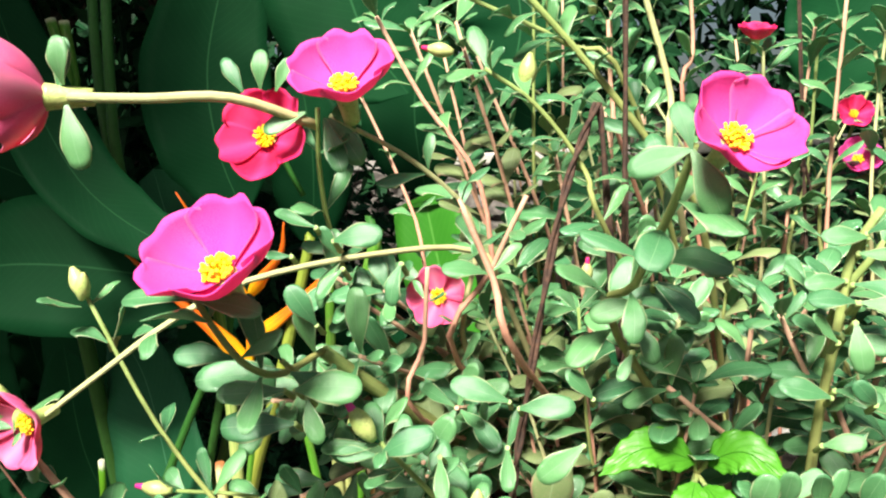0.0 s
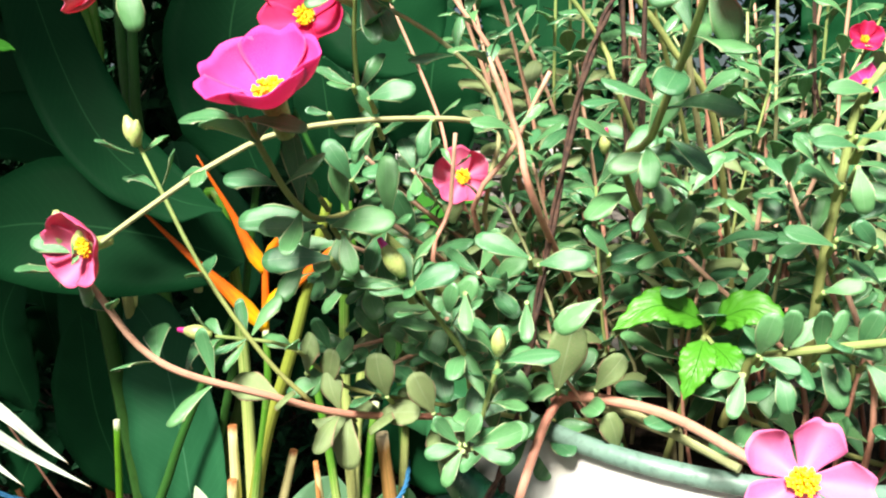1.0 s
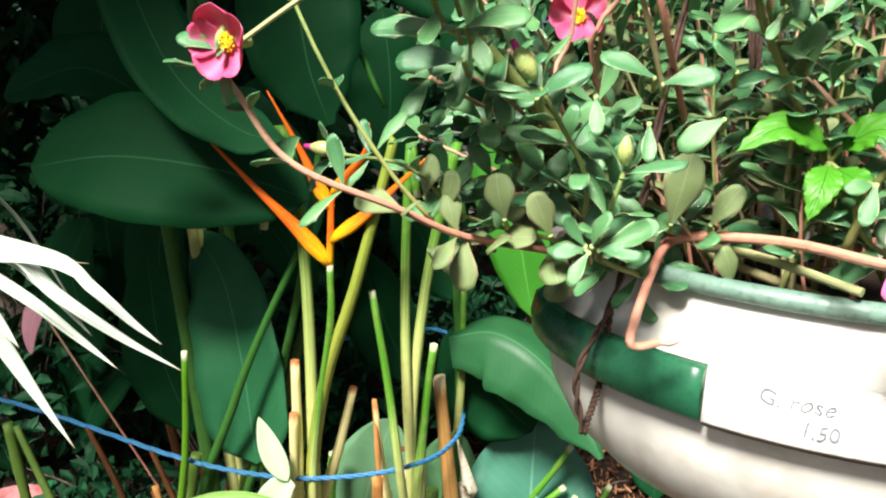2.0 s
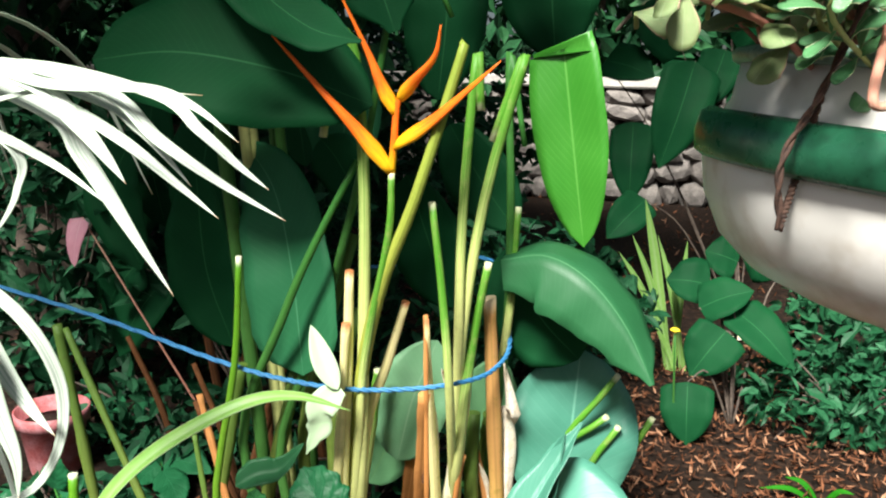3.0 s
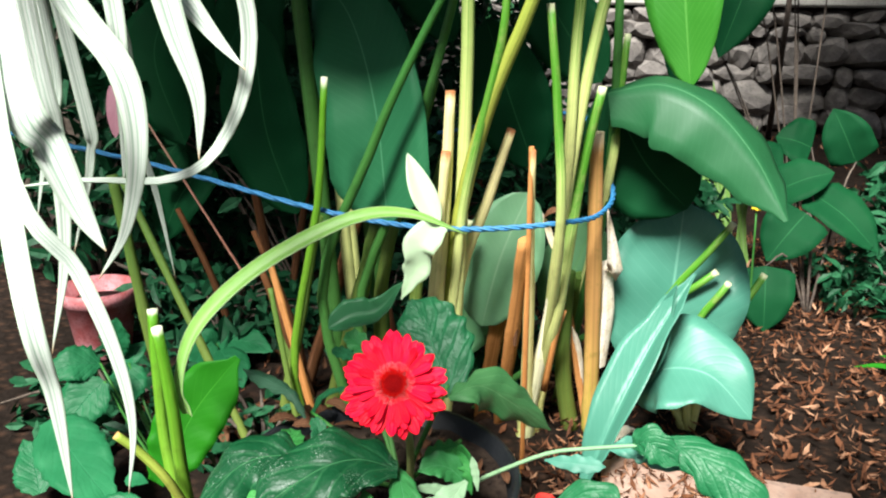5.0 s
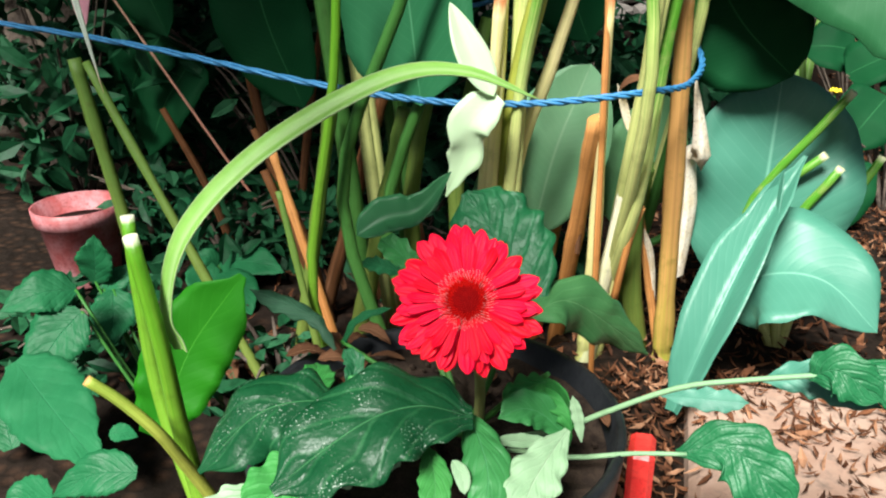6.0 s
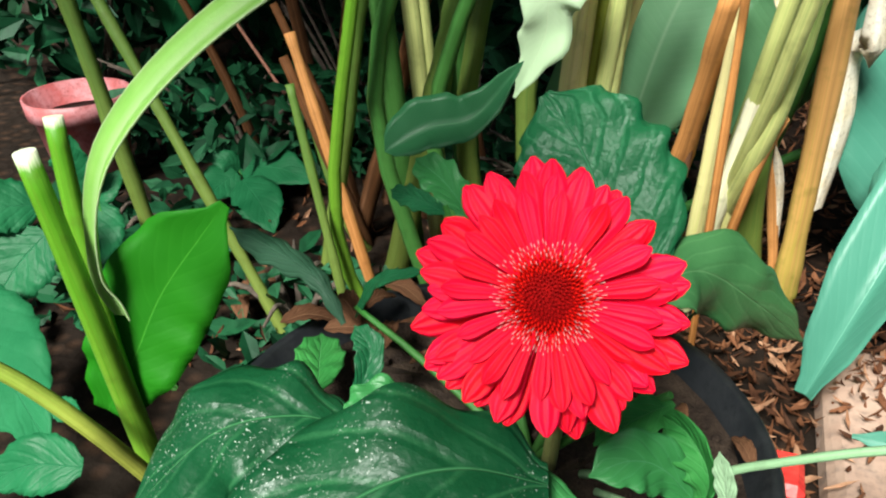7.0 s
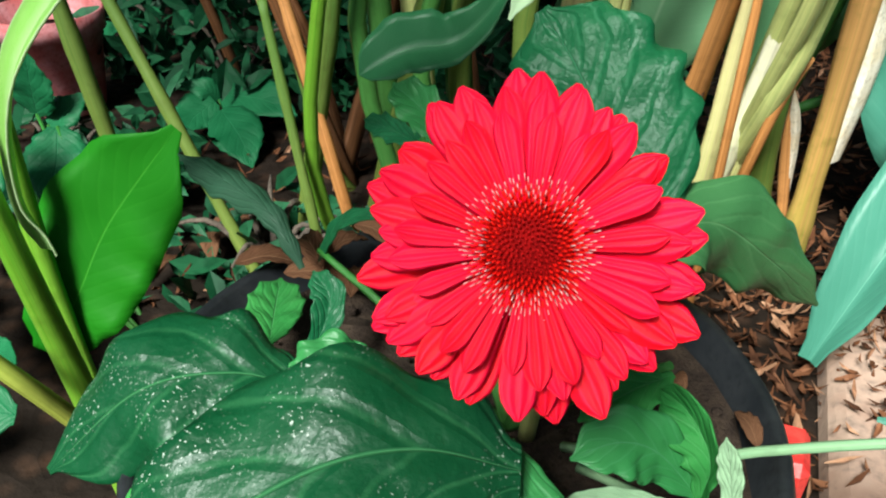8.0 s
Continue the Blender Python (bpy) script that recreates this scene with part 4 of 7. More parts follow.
stem("stalk", [(-0.277, 1.250, 0.129), (-0.262, 1.230, 0.226), (-0.248, 1.210, 0.283)], 0.0055, 0.0035, "stalk_dead", heli, 7, "bent dead stalk")
stout((-0.252, 1.320, 0.237), (-0.212, 1.340, 0.026), 0.008, 0.006, "stalk_dead", "short dead stalk")
for pts, w, mat in (([(-0.197, 1.310, 0.152), (-0.194, 1.300, 0.248), (-0.200, 1.300, 0.323), (-0.183, 1.280, 0.334), (-0.202, 1.270, 0.438)], 0.044, "husk"), ([(-0.301, 1.240, 0.199), (-0.300, 1.220, 0.306), (-0.299, 1.200, 0.378)], 0.012, "husk"), ([(-0.326, 1.240, 0.202), (-0.323, 1.230, 0.301), (-0.320, 1.210, 0.371)], 0.012, "dead"), ([(-0.224, 1.330, 0.104), (-0.233, 1.320, 0.175), (-0.245, 1.310, 0.221)], 0.015, "husk")):
    blade("sheath", pts, w, (0.2, -1, 0.1), mat, heli, "torn dry leaf sheath", shape="strap", fold=-0.7, wave=0.03, nl=14, nw=6)
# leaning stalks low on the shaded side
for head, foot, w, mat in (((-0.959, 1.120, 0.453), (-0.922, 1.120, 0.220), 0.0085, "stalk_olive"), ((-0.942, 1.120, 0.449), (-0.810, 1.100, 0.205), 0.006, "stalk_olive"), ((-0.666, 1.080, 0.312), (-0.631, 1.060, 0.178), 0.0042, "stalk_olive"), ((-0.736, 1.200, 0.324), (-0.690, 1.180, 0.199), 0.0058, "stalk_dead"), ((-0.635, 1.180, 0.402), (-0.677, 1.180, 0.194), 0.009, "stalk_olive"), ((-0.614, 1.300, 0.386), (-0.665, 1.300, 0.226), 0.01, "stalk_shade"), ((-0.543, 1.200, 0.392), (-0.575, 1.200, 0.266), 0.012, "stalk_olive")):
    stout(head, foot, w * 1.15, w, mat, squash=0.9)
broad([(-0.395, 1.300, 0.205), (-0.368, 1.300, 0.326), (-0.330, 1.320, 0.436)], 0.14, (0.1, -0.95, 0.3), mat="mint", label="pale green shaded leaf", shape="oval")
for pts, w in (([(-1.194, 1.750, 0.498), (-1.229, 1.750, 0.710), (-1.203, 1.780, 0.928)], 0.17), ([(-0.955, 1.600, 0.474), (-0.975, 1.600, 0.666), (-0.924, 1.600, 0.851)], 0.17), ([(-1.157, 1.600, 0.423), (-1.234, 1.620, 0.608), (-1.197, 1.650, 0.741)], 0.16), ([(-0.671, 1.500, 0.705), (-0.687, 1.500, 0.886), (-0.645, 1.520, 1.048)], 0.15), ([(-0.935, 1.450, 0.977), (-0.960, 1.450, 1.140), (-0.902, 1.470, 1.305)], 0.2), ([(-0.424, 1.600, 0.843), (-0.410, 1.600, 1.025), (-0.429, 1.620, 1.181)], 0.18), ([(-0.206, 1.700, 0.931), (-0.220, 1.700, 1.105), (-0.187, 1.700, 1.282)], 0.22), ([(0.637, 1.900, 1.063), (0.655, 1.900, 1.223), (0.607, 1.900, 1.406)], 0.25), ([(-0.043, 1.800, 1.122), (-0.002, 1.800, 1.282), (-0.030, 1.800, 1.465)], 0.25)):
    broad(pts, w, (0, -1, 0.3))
blade("leaf", [(-0.515, 0.955, 0.316), (-0.489, 0.970, 0.331), (-0.459, 0.985, 0.338), (-0.430, 1.000, 0.375)], 0.044, (0.1, -0.75, 0.65), "heliconia_sheen", heli, "dull curled leaf", shape="ovate", wave=0.05, fold=0.45, nl=18, nw=8)
# ---- blue rope tied round the clump ----


def make_rope():
    pts = [(-1.467, 1.220, 0.514), (-0.927, 1.140, 0.475), (-0.613, 1.090, 0.439), (-0.466, 1.085, 0.426), (-0.361, 1.095, 0.427), (-0.258, 1.130, 0.436), (-0.207, 1.220, 0.434), (-0.202, 1.320, 0.462), (-0.288, 1.520, 0.542), (-0.568, 1.600, 0.483)]
    path = spline(pts, 200)
    rope = root("rope", pts[4], "thin twisted blue plastic rope slung round the stalks", "rope")
    for phase in (0.0, math.pi * 2 / 3, math.pi * 4 / 3):
        pts2 = []
        for i, c in enumerate(path):
            t = (path[min(i + 1, 200)] - path[max(i - 1, 0)]).normalized()
            u = t.orthogonal().normalized()
            v = t.cross(u)
            a = phase + i * 0.62
            pts2.append(c + (u * math.cos(a) + v * math.sin(a)) * 0.0021)
        part("strand", add_tube(bmesh.new(), pts2, 0.0021, 0.0021, 5, count=400), M["rope"], rope)


make_rope()

# ---- cut shoot with a long arching leaf ----
shoot_at = (-0.60, 0.79, 0.0)
lily = root("lily_shoot", shoot_at, "cut green shoot with one long arching strap leaf", "plant")
stem("stalk", [shoot_at, (-0.625, 0.790, 0.160), (-0.621, 0.775, 0.274), (-0.629, 0.770, 0.373)], 0.009, 0.006, "stalk_fresh", lily, 10, "stout cut green stalk")
stem("stalk", [shoot_at, (-0.674, 0.830, 0.160), (-0.688, 0.840, 0.277), (-0.695, 0.850, 0.357)], 0.0075, 0.0062, "stalk_fresh", lily, 10)
stem("stalk", [(-0.6, 0.79, 0.1), (-0.612, 0.770, 0.157), (-0.620, 0.752, 0.202), (-0.643, 0.740, 0.238), (-0.662, 0.730, 0.260)], 0.0058, 0.0046, "stalk_mottled", lily, 10, "yellowing cut stalk")
blade("leaf", [(-0.612, 0.790, 0.263), (-0.616, 0.785, 0.301), (-0.588, 0.785, 0.373), (-0.533, 0.820, 0.434), (-0.450, 0.870, 0.483), (-0.394, 0.910, 0.487), (-0.336, 0.950, 0.459)], 0.024, (-0.3, -0.75, 0.6), "stripe", lily, "long pale green arching leaf", shape="strap", fold=0.3, nl=40, nw=4, thick=0.0012)
blade("leaf", [(-0.693, 0.825, 0.136), (-0.675, 0.845, 0.175), (-0.658, 0.870, 0.222), (-0.613, 0.898, 0.286)], 0.086, (0.5, -0.6, 0.6), "bright", lily, "bright green broad leaf darkened for shade", shape=(0.25, 0.62, 0.85, 0.95, 1.0, 0.85, 0.1), fold=0.15, wave=0.04, nl=24, nw=8)

# ---- low leafy plants on the ground ----


HERB_LEAF = (0.3, 0.78, 0.98, 1.0, 0.9, 0.66, 0.36, 0.05)
herb = root("leafy_herb", (-0.75, 0.95, 0.0), "low leafy plant with soft dark green serrated leaves", "plant")
HERB = (([(-0.906, 0.990, 0.195), (-0.930, 0.960, 0.201), (-0.963, 0.930, 0.187)], 0.059),
        ([(-0.884, 0.970, 0.178), (-0.902, 0.940, 0.151), (-0.916, 0.900, 0.109)], 0.076),
        ([(-0.966, 1.090, 0.155), (-0.951, 1.080, 0.194), (-0.945, 1.080, 0.229)], 0.054),
        ([(-0.954, 1.090, 0.145), (-0.934, 1.100, 0.161), (-0.922, 1.120, 0.175)], 0.038),
        ([(-0.930, 1.080, 0.152), (-0.912, 1.050, 0.124), (-0.893, 1.010, 0.102)], 0.062),
        ([(-0.924, 0.900, 0.143), (-0.830, 0.850, 0.121), (-0.735, 0.800, 0.106)], 0.092),
        ([(-0.671, 0.775, 0.133), (-0.711, 0.765, 0.130), (-0.750, 0.750, 0.108)], 0.044),
        ([(-0.717, 0.800, 0.151), (-0.701, 0.800, 0.154), (-0.676, 0.790, 0.161)], 0.019),
        ([(-0.761, 0.760, 0.098), (-0.797, 0.760, 0.085), (-0.819, 0.750, 0.074)], 0.046),
        ([(-0.916, 0.860, 0.051), (-0.940, 0.880, 0.077), (-0.975, 0.900, 0.103)], 0.060))
for pts, w in HERB:
    blade("leaf", pts, w, (0.35, -0.6, 0.7), "shrub", herb, shape=HERB_LEAF, fold=0.12, wave=0.03, waves=3, nl=44, nw=8, seed=len(herb.children), lobes=9, lobe=0.06, puff=0.04, ribs=6)
for pts, w in HERB[:5]:
    stem("stem", [(-0.75, 0.97, 0.0), Vector(pts[0]) * 0.5 + Vector((-0.37, 0.48, -0.02)), pts[0]], 0.003, 0.002, "stalk_dark", herb, 6)

herb2 = root("leafy_herb", (-0.95, 1.4, 0.0), "small shaded herb with rounded dark green leaves", "plant")
HERB2 = (([(-0.964, 1.380, 0.061), (-0.976, 1.370, 0.079), (-1.008, 1.360, 0.085)], 0.036),
         ([(-0.961, 1.370, 0.062), (-0.973, 1.340, 0.052), (-0.971, 1.300, 0.041)], 0.063),
         ([(-0.938, 1.350, 0.062), (-0.883, 1.310, 0.050), (-0.846, 1.280, 0.027)], 0.070),
         ([(-0.966, 1.390, 0.065), (-0.892, 1.380, 0.074), (-0.831, 1.370, 0.065)], 0.065),
         ([(-0.983, 1.420, 0.064), (-0.955, 1.430, 0.081), (-0.931, 1.450, 0.090)], 0.045),
         ([(-1.125, 1.500, 0.112), (-1.087, 1.500, 0.125), (-1.046, 1.500, 0.139)], 0.048),
         ([(-1.137, 1.500, 0.107), (-1.111, 1.470, 0.094), (-1.109, 1.450, 0.073)], 0.044),
         ([(-1.161, 1.520, 0.115), (-1.196, 1.520, 0.102), (-1.228, 1.520, 0.080)], 0.043),
         ([(-1.318, 1.600, 0.063), (-1.358, 1.600, 0.048), (-1.395, 1.600, 0.024)], 0.048))
for pts, w in HERB2:
    blade("leaf", pts, w, (0.4, -0.6, 0.7), "shrub", herb2, shape=HERB_LEAF, fold=0.1, wave=0.02, waves=3, nl=36, nw=8, seed=len(herb2.children), lobes=9, lobe=0.04, puff=0.03, ribs=5)
for pts, w in HERB2[::5]:
    q = Vector(pts[0])
    stem("stem", [(q.x + 0.01, q.y + 0.02, 0.0), q], 0.003, 0.0015, "stalk_dark", herb2, 6)

# ---- bluish canna at the edge of the bed ----
canna = root("canna_plant", (-0.04, 1.4, 0.0), "canna with waxy blue-green leaves and cut stalks", "plant")


def waxy(pts, width, up, label="", **kw):
    kw.setdefault("fold", 0.25)
    kw.setdefault("shape", "oval")
    return blade("leaf", pts, width, up, kw.pop("mat", "canna"), canna, label, nl=20, nw=8, wave=0.03, waves=3, seed=len(canna.children), **kw)


waxy([(-0.101, 1.340, 0.118), (-0.093, 1.370, 0.285), (-0.088, 1.400, 0.424)], 0.235, (0.1, -1, 0.35))
waxy([(-0.146, 1.260, 0.148), (-0.095, 1.240, 0.198), (-0.031, 1.220, 0.205), (0.030, 1.200, 0.155)], 0.17, (0.1, -0.6, 0.8), shape="lance")
waxy([(-0.138, 1.260, 0.149), (-0.109, 1.250, 0.226), (-0.091, 1.250, 0.331)], 0.085, (-0.4, -1, 0.3), "furled blue-green leaf", fold=0.9, shape="lance")
waxy([(-0.19, 1.12, 0.06), (-0.158, 1.155, 0.155), (-0.118, 1.215, 0.246), (-0.066, 1.270, 0.343)], 0.085, (-0.45, -0.8, 0.35), "furled blue-green leaf", shape=(0.25, 0.7, 1.0, 0.95, 0.6, 0.08), fold=0.65)
waxy([(-0.141, 1.400, 0.206), (-0.122, 1.420, 0.296), (-0.137, 1.440, 0.365)], 0.12, (-0.2, -1, 0.3))
for a, b in (((-0.120, 1.360, 0.211), (-0.017, 1.320, 0.413)), ((-0.116, 1.370, 0.212), (-0.031, 1.340, 0.329)), ((-0.059, 1.360, 0.200), (-0.011, 1.340, 0.313)), ((-0.019, 1.370, 0.180), (0.044, 1.380, 0.321))):
    stem("stalk", [(-0.04, 1.4, 0.0), a, b], 0.008, 0.0055, "stalk", canna, 8, "slanting cut stalk")

# ---- gerbera in a black pot ----
POT_C = Vector((-0.395, 0.815, 0.0))
gpot = root("flower_pot", POT_C, "round black plastic flower pot filled with soil", "pot")
part("body", lathe([(0.11, 0.015), (0.115, 0.02), (0.142, 0.18), (0.154, 0.183), (0.158, 0.218), (0.155, 0.222), (0.15, 0.22), (0.142, 0.186), (0.0, 0.186)], POT_C), M["pot_black"], gpot)


def soil_disc(centre, radius, z, parent, seed):
    r = random.Random(seed)
    bm = bmesh.new()
    rings = [[bm.verts.new(Vector(centre) + Vector((radius * i / 7 * math.cos(k * math.tau / 30), radius * i / 7 * math.sin(k * math.tau / 30), z + r.uniform(-0.004, 0.006)))) for k in range(30)] for i in range(1, 8)]
    mid = bm.verts.new(Vector(centre) + Vector((0, 0, z)))
    for k in range(30):
        bm.faces.new((mid, rings[0][k], rings[0][(k + 1) % 30]))
        for i in range(6):
            bm.faces.new((rings[i][k], rings[i + 1][k], rings[i + 1][(k + 1) % 30], rings[i][(k + 1) % 30]))
    for _ in range(160):
        a, q = r.uniform(0, 6.3), radius * 0.95 * math.sqrt(r.random())
        c = Vector(centre) + Vector((q * math.cos(a), q * math.sin(a), z + 0.004))
        bmesh.ops.create_icosphere(bm, subdivisions=1, radius=r.uniform(0.001, 0.0035), matrix=Matrix.Translation(c))
    return part("soil", bm, M["soil"], parent, "dark crumbly soil")


soil_disc(POT_C, 0.144, 0.198, gpot, 4)
rd = random.Random(44)
for k in range(14):
    a_, q_ = rd.uniform(0.3, 3.4), 0.125 * math.sqrt(rd.uniform(0.2, 1))
    c_ = POT_C + Vector((q_ * math.cos(a_), q_ * math.sin(a_), 0.208))
    d_ = Vector((rd.uniform(-1, 1), rd.uniform(-1, 1), rd.uniform(-0.1, 0.3))).normalized() * rd.uniform(0.008, 0.018)
    single("dead_leaf", blade_bm([c_ - d_, c_ + Vector((0, 0, 0.004)), c_ + d_], rd.uniform(0.006, 0.014), (rd.uniform(-0.4, 0.4), -0.4, 1), shape="lance", fold=0.5, wave=0.06, nl=8, nw=4), M["dead"], c_, "dry brown leaf scrap on the pot soil", "leaf")
for q_, size, yaw in (((-0.534, 0.867, 0.226), 0.02, 0.6), ((-0.514, 0.882, 0.230), 0.024, 2.4), ((-0.499, 0.899, 0.228), 0.018, 1.2), ((-0.484, 0.912, 0.230), 0.02, -0.3), ((-0.501, 0.868, 0.222), 0.022, 0.2), ((-0.481, 0.879, 0.220), 0.019, 1.8), ((-0.311, 0.967, 0.216), 0.016, 0.9), ((-0.259, 0.852, 0.214), 0.014, 2.0)):
    q_ = Vector(q_)
    d_ = Vector((math.cos(yaw), math.sin(yaw), -0.15))
    single("dead_leaf", blade_bm([q_ - d_ * size, q_ + Vector((0, 0, size * 0.3)), q_ + d_ * size], size * 0.75, (0, -0.4, 1), shape="lance", fold=0.5, wave=0.06, nl=10, nw=4), M["dead"], q_, "crumpled brown leaf caught on the pot rim", "leaf")
single("plant_label", rough_block((-0.236, 0.90, 0.0), (-0.212, 0.94, 0.15), random.Random(9), 0.2, 0.03), M["red_label"], (-0.224, 0.92, 0.0), "red plastic plant label standing beside the pot", "label")

gerb = root("gerbera_plant", (-0.36, 0.825, 0.2), "gerbera with one large red daisy flower and wavy lobed leaves", "plant")
HEAD = Vector((-0.3465, 0.737, 0.3662))
FACE = Vector((0.12, -0.77, 0.58)).normalized()
stem("flower_stalk", [(-0.36, 0.825, 0.19), (-0.352, 0.80, 0.27), HEAD - FACE * 0.012], 0.0045, 0.004, "green_stem", gerb, 9)


def gerbera_head():
    turn = FACE.to_track_quat("Z", "Y").to_matrix().to_4x4()
    base = Matrix.Translation(HEAD) @ turn
    bm = bmesh.new()
    bmesh.ops.create_uvsphere(bm, u_segments=24, v_segments=10, radius=0.0165, matrix=base @ Matrix.Diagonal((1, 1, 0.36, 1)))
    head = part("flower_head", bm, M["disc"], gerb, "red gerbera flower head")
    r = random.Random(11)
    for row, (count, length, wide, lift, z) in enumerate(((27, 0.0435, 0.0132, 0.02, 0.0), (26, 0.0405, 0.0122, 0.08, 0.0018), (24, 0.030, 0.009, 0.16, 0.0035))):
        meshes = []
        for k in range(4):
            q = blade_bm([(0, 0, 0), (0, 0.35, 0.02), (0, 0.7, 0.01), (0, 1.0, -0.05 + 0.04 * k)], wide / length, (0, 0, 1), shape="ray", fold=-0.13, nl=12, nw=6, thick=0.012, seed=k, wave=0.02, waves=1)
            meshes.append(as_mesh("petal", q, M["ray"]))
        for k in range(count):
            a = (k + 0.5 * row) * math.tau / count + r.gauss(0, 0.06)
            out = Vector((math.cos(a), math.sin(a), 0))
            along = out + Vector((0, 0, lift + r.gauss(0, 0.05)))
            m = base @ aim(out * 0.0125 + Vector((0, 0, z)), along, Vector((0, 0, 1)) - out * lift + Vector((-out.y, out.x, 0)) * r.gauss(0, 0.11), 0.895 * length * r.uniform(0.86, 1.06))
            ob = new("petal", meshes[k % 4])
            ob.parent = head
            ob.matrix_basis = Matrix.Translation(-place_of(head)) @ m
    bm, bm2, bm3 = bmesh.new(), bmesh.new(), bmesh.new()
    for k in range(430):
        q = math.sqrt((k + 0.5) / 430)
        a = k * 2.39996
        rad = 0.0172 * q
        c = Vector((rad * math.cos(a), rad * math.sin(a), 0.0058 * math.sqrt(max(0.0, 1 - q * q)) + 0.0005))
        up = Vector((math.cos(a) * q * 0.9, math.sin(a) * q * 0.9, 1)).normalized()
        tall = (0.0016 + 0.0035 * max(0.0, q - 0.55)) * r.uniform(0.7, 1.3)
        m = base @ aim(c, up, (1, 0, 0.1), 1)
        add_tube(bm if q > 0.5 else bm3, [m @ Vector((0, -0.001, 0)), m @ Vector((0, tall, 0))], 0.00055, 0.0003, 4, count=1)
        if q > 0.6 and r.random() < 0.75:
            add_tube(bm2, [m @ Vector((0, tall, 0)), m @ Vector((0, tall + 0.003, 0))], 0.00022, 0.00016, 4, count=1)
    part("disc_floret", bm, M["floret"], head, "dense small red disc florets")
    part("disc_centre", bm3, M["floret_dark"], head, "dark red unopened disc centre")
    part("anther", bm2, M["thread"], head, "pale pink anther threads")


SHAPES["ray"] = lambda s: (0.46 + 0.54 * min(1, s * 1.5)) * (1 - 0.86 * max(0.0, (s - 0.76) / 0.24) ** 1.8)
gerbera_head()


def lobed(pts, width, up, mat="gerbera_leaf", label="", lobes=4, lobe=0.12, **kw):
    kw.setdefault("wave", 0.04)
    kw.setdefault("puff", 0.05)
    return blade("leaf", pts, width, up, mat, gerb, label, shape=kw.pop("shape", (0.12, 0.55, 0.85, 1.0, 0.95, 0.7, 0.05)), fold=kw.pop("fold", 0.12), waves=kw.pop("waves", 4), nl=kw.pop("nl", 40), nw=kw.pop("nw", 16), thick=0.0009, lobes=lobes, lobe=lobe, seed=len(gerb.children), **kw)


# the two large dark leaves over the front of the pot
lobed([(-0.340, 0.728, 0.283), (-0.370, 0.712, 0.297), (-0.397, 0.695, 0.295), (-0.424, 0.672, 0.281), (-0.451, 0.645, 0.262)], 0.088, (0.05, -0.45, 1), label="large dark glossy lobed leaf", shape=(0.25, 0.62, 0.9, 1.0, 0.95, 0.75, 0.1), lobes=4, lobe=0.15, bow=0.15, puff=0.015, ribs=4, wave=0.06, waves=3)
lobed([(-0.446, 0.768, 0.244), (-0.476, 0.752, 0.258), (-0.512, 0.732, 0.251), (-0.552, 0.708, 0.208)], 0.078, (0.2, -0.4, 1), label="dark glossy leaf with rolled edges", lobes=4, lobe=0.16, bow=0.3, puff=0.02, ribs=4, wave=0.07, waves=3)
# the quilted leaf that stands behind the flower, and the drooping one beside it
lobed([(-0.330, 0.865, 0.294), (-0.353, 0.893, 0.331), (-0.373, 0.913, 0.356), (-0.398, 0.930, 0.377)], 0.098, (0.25, -0.95, 0.35), mat="gerbera_mid", wave=0.03, lobes=6, lobe=0.12, puff=0.07, ribs=6, shape=(0.4, 0.8, 1.0, 0.98, 0.85, 0.6, 0.08))
lobed([(-0.325, 0.850, 0.302), (-0.297, 0.880, 0.306), (-0.263, 0.915, 0.271), (-0.227, 0.965, 0.218)], 0.058, (-0.25, -0.75, 0.6), mat="gerbera_olive", shape=(0.15, 0.6, 0.9, 1.0, 0.85, 0.5, 0.05), fold=-0.25, bow=0.1, lobes=4, lobe=0.15)
# young curled leaves low at the side
lobed([(-0.278, 0.778, 0.240), (-0.297, 0.775, 0.261), (-0.312, 0.765, 0.271), (-0.327, 0.752, 0.269)], 0.031, (0.1, -0.7, 0.75), mat="gerbera_fresh", lobe=0.12, wave=0.04, fold=0.3, puff=0.04)
lobed([(-0.278, 0.776, 0.238), (-0.278, 0.779, 0.260), (-0.289, 0.790, 0.271), (-0.302, 0.801, 0.270)], 0.026, (-0.55, -0.6, 0.5), mat="gerbera_young", lobe=0.12, wave=0.06, fold=0.7, puff=0.04)
lobed([(-0.285, 0.768, 0.244), (-0.308, 0.755, 0.251), (-0.327, 0.740, 0.258)], 0.011, (0.1, -0.7, 0.7), mat="leaf_back", label="pale underside of a turned leaf", lobe=0.1, puff=0.0)
lobed([(-0.277, 0.748, 0.271), (-0.288, 0.720, 0.262), (-0.295, 0.700, 0.252), (-0.296, 0.682, 0.242)], 0.038, (0.1, -0.75, 0.6), mat="leaf_back", label="pale underside of a turned leaf", lobe=0.15, wave=0.06)
lobed([(-0.268, 0.757, 0.256), (-0.272, 0.762, 0.273), (-0.277, 0.766, 0.287)], 0.01, (-0.4, -0.8, 0.4), mat="leaf_back", label="pale underside of a turned leaf", lobe=0.1, puff=0.0)
lobed([(-0.350, 0.748, 0.274), (-0.333, 0.720, 0.271), (-0.321, 0.695, 0.260), (-0.321, 0.672, 0.246)], 0.036, (0.2, -0.75, 0.6), mat="gerbera_fresh", lobe=0.12, fold=-0.3)
lobed([(-0.368, 0.712, 0.265), (-0.356, 0.690, 0.256), (-0.351, 0.668, 0.244)], 0.024, (0.2, -0.75, 0.6), mat="gerbera_young", lobe=0.1)
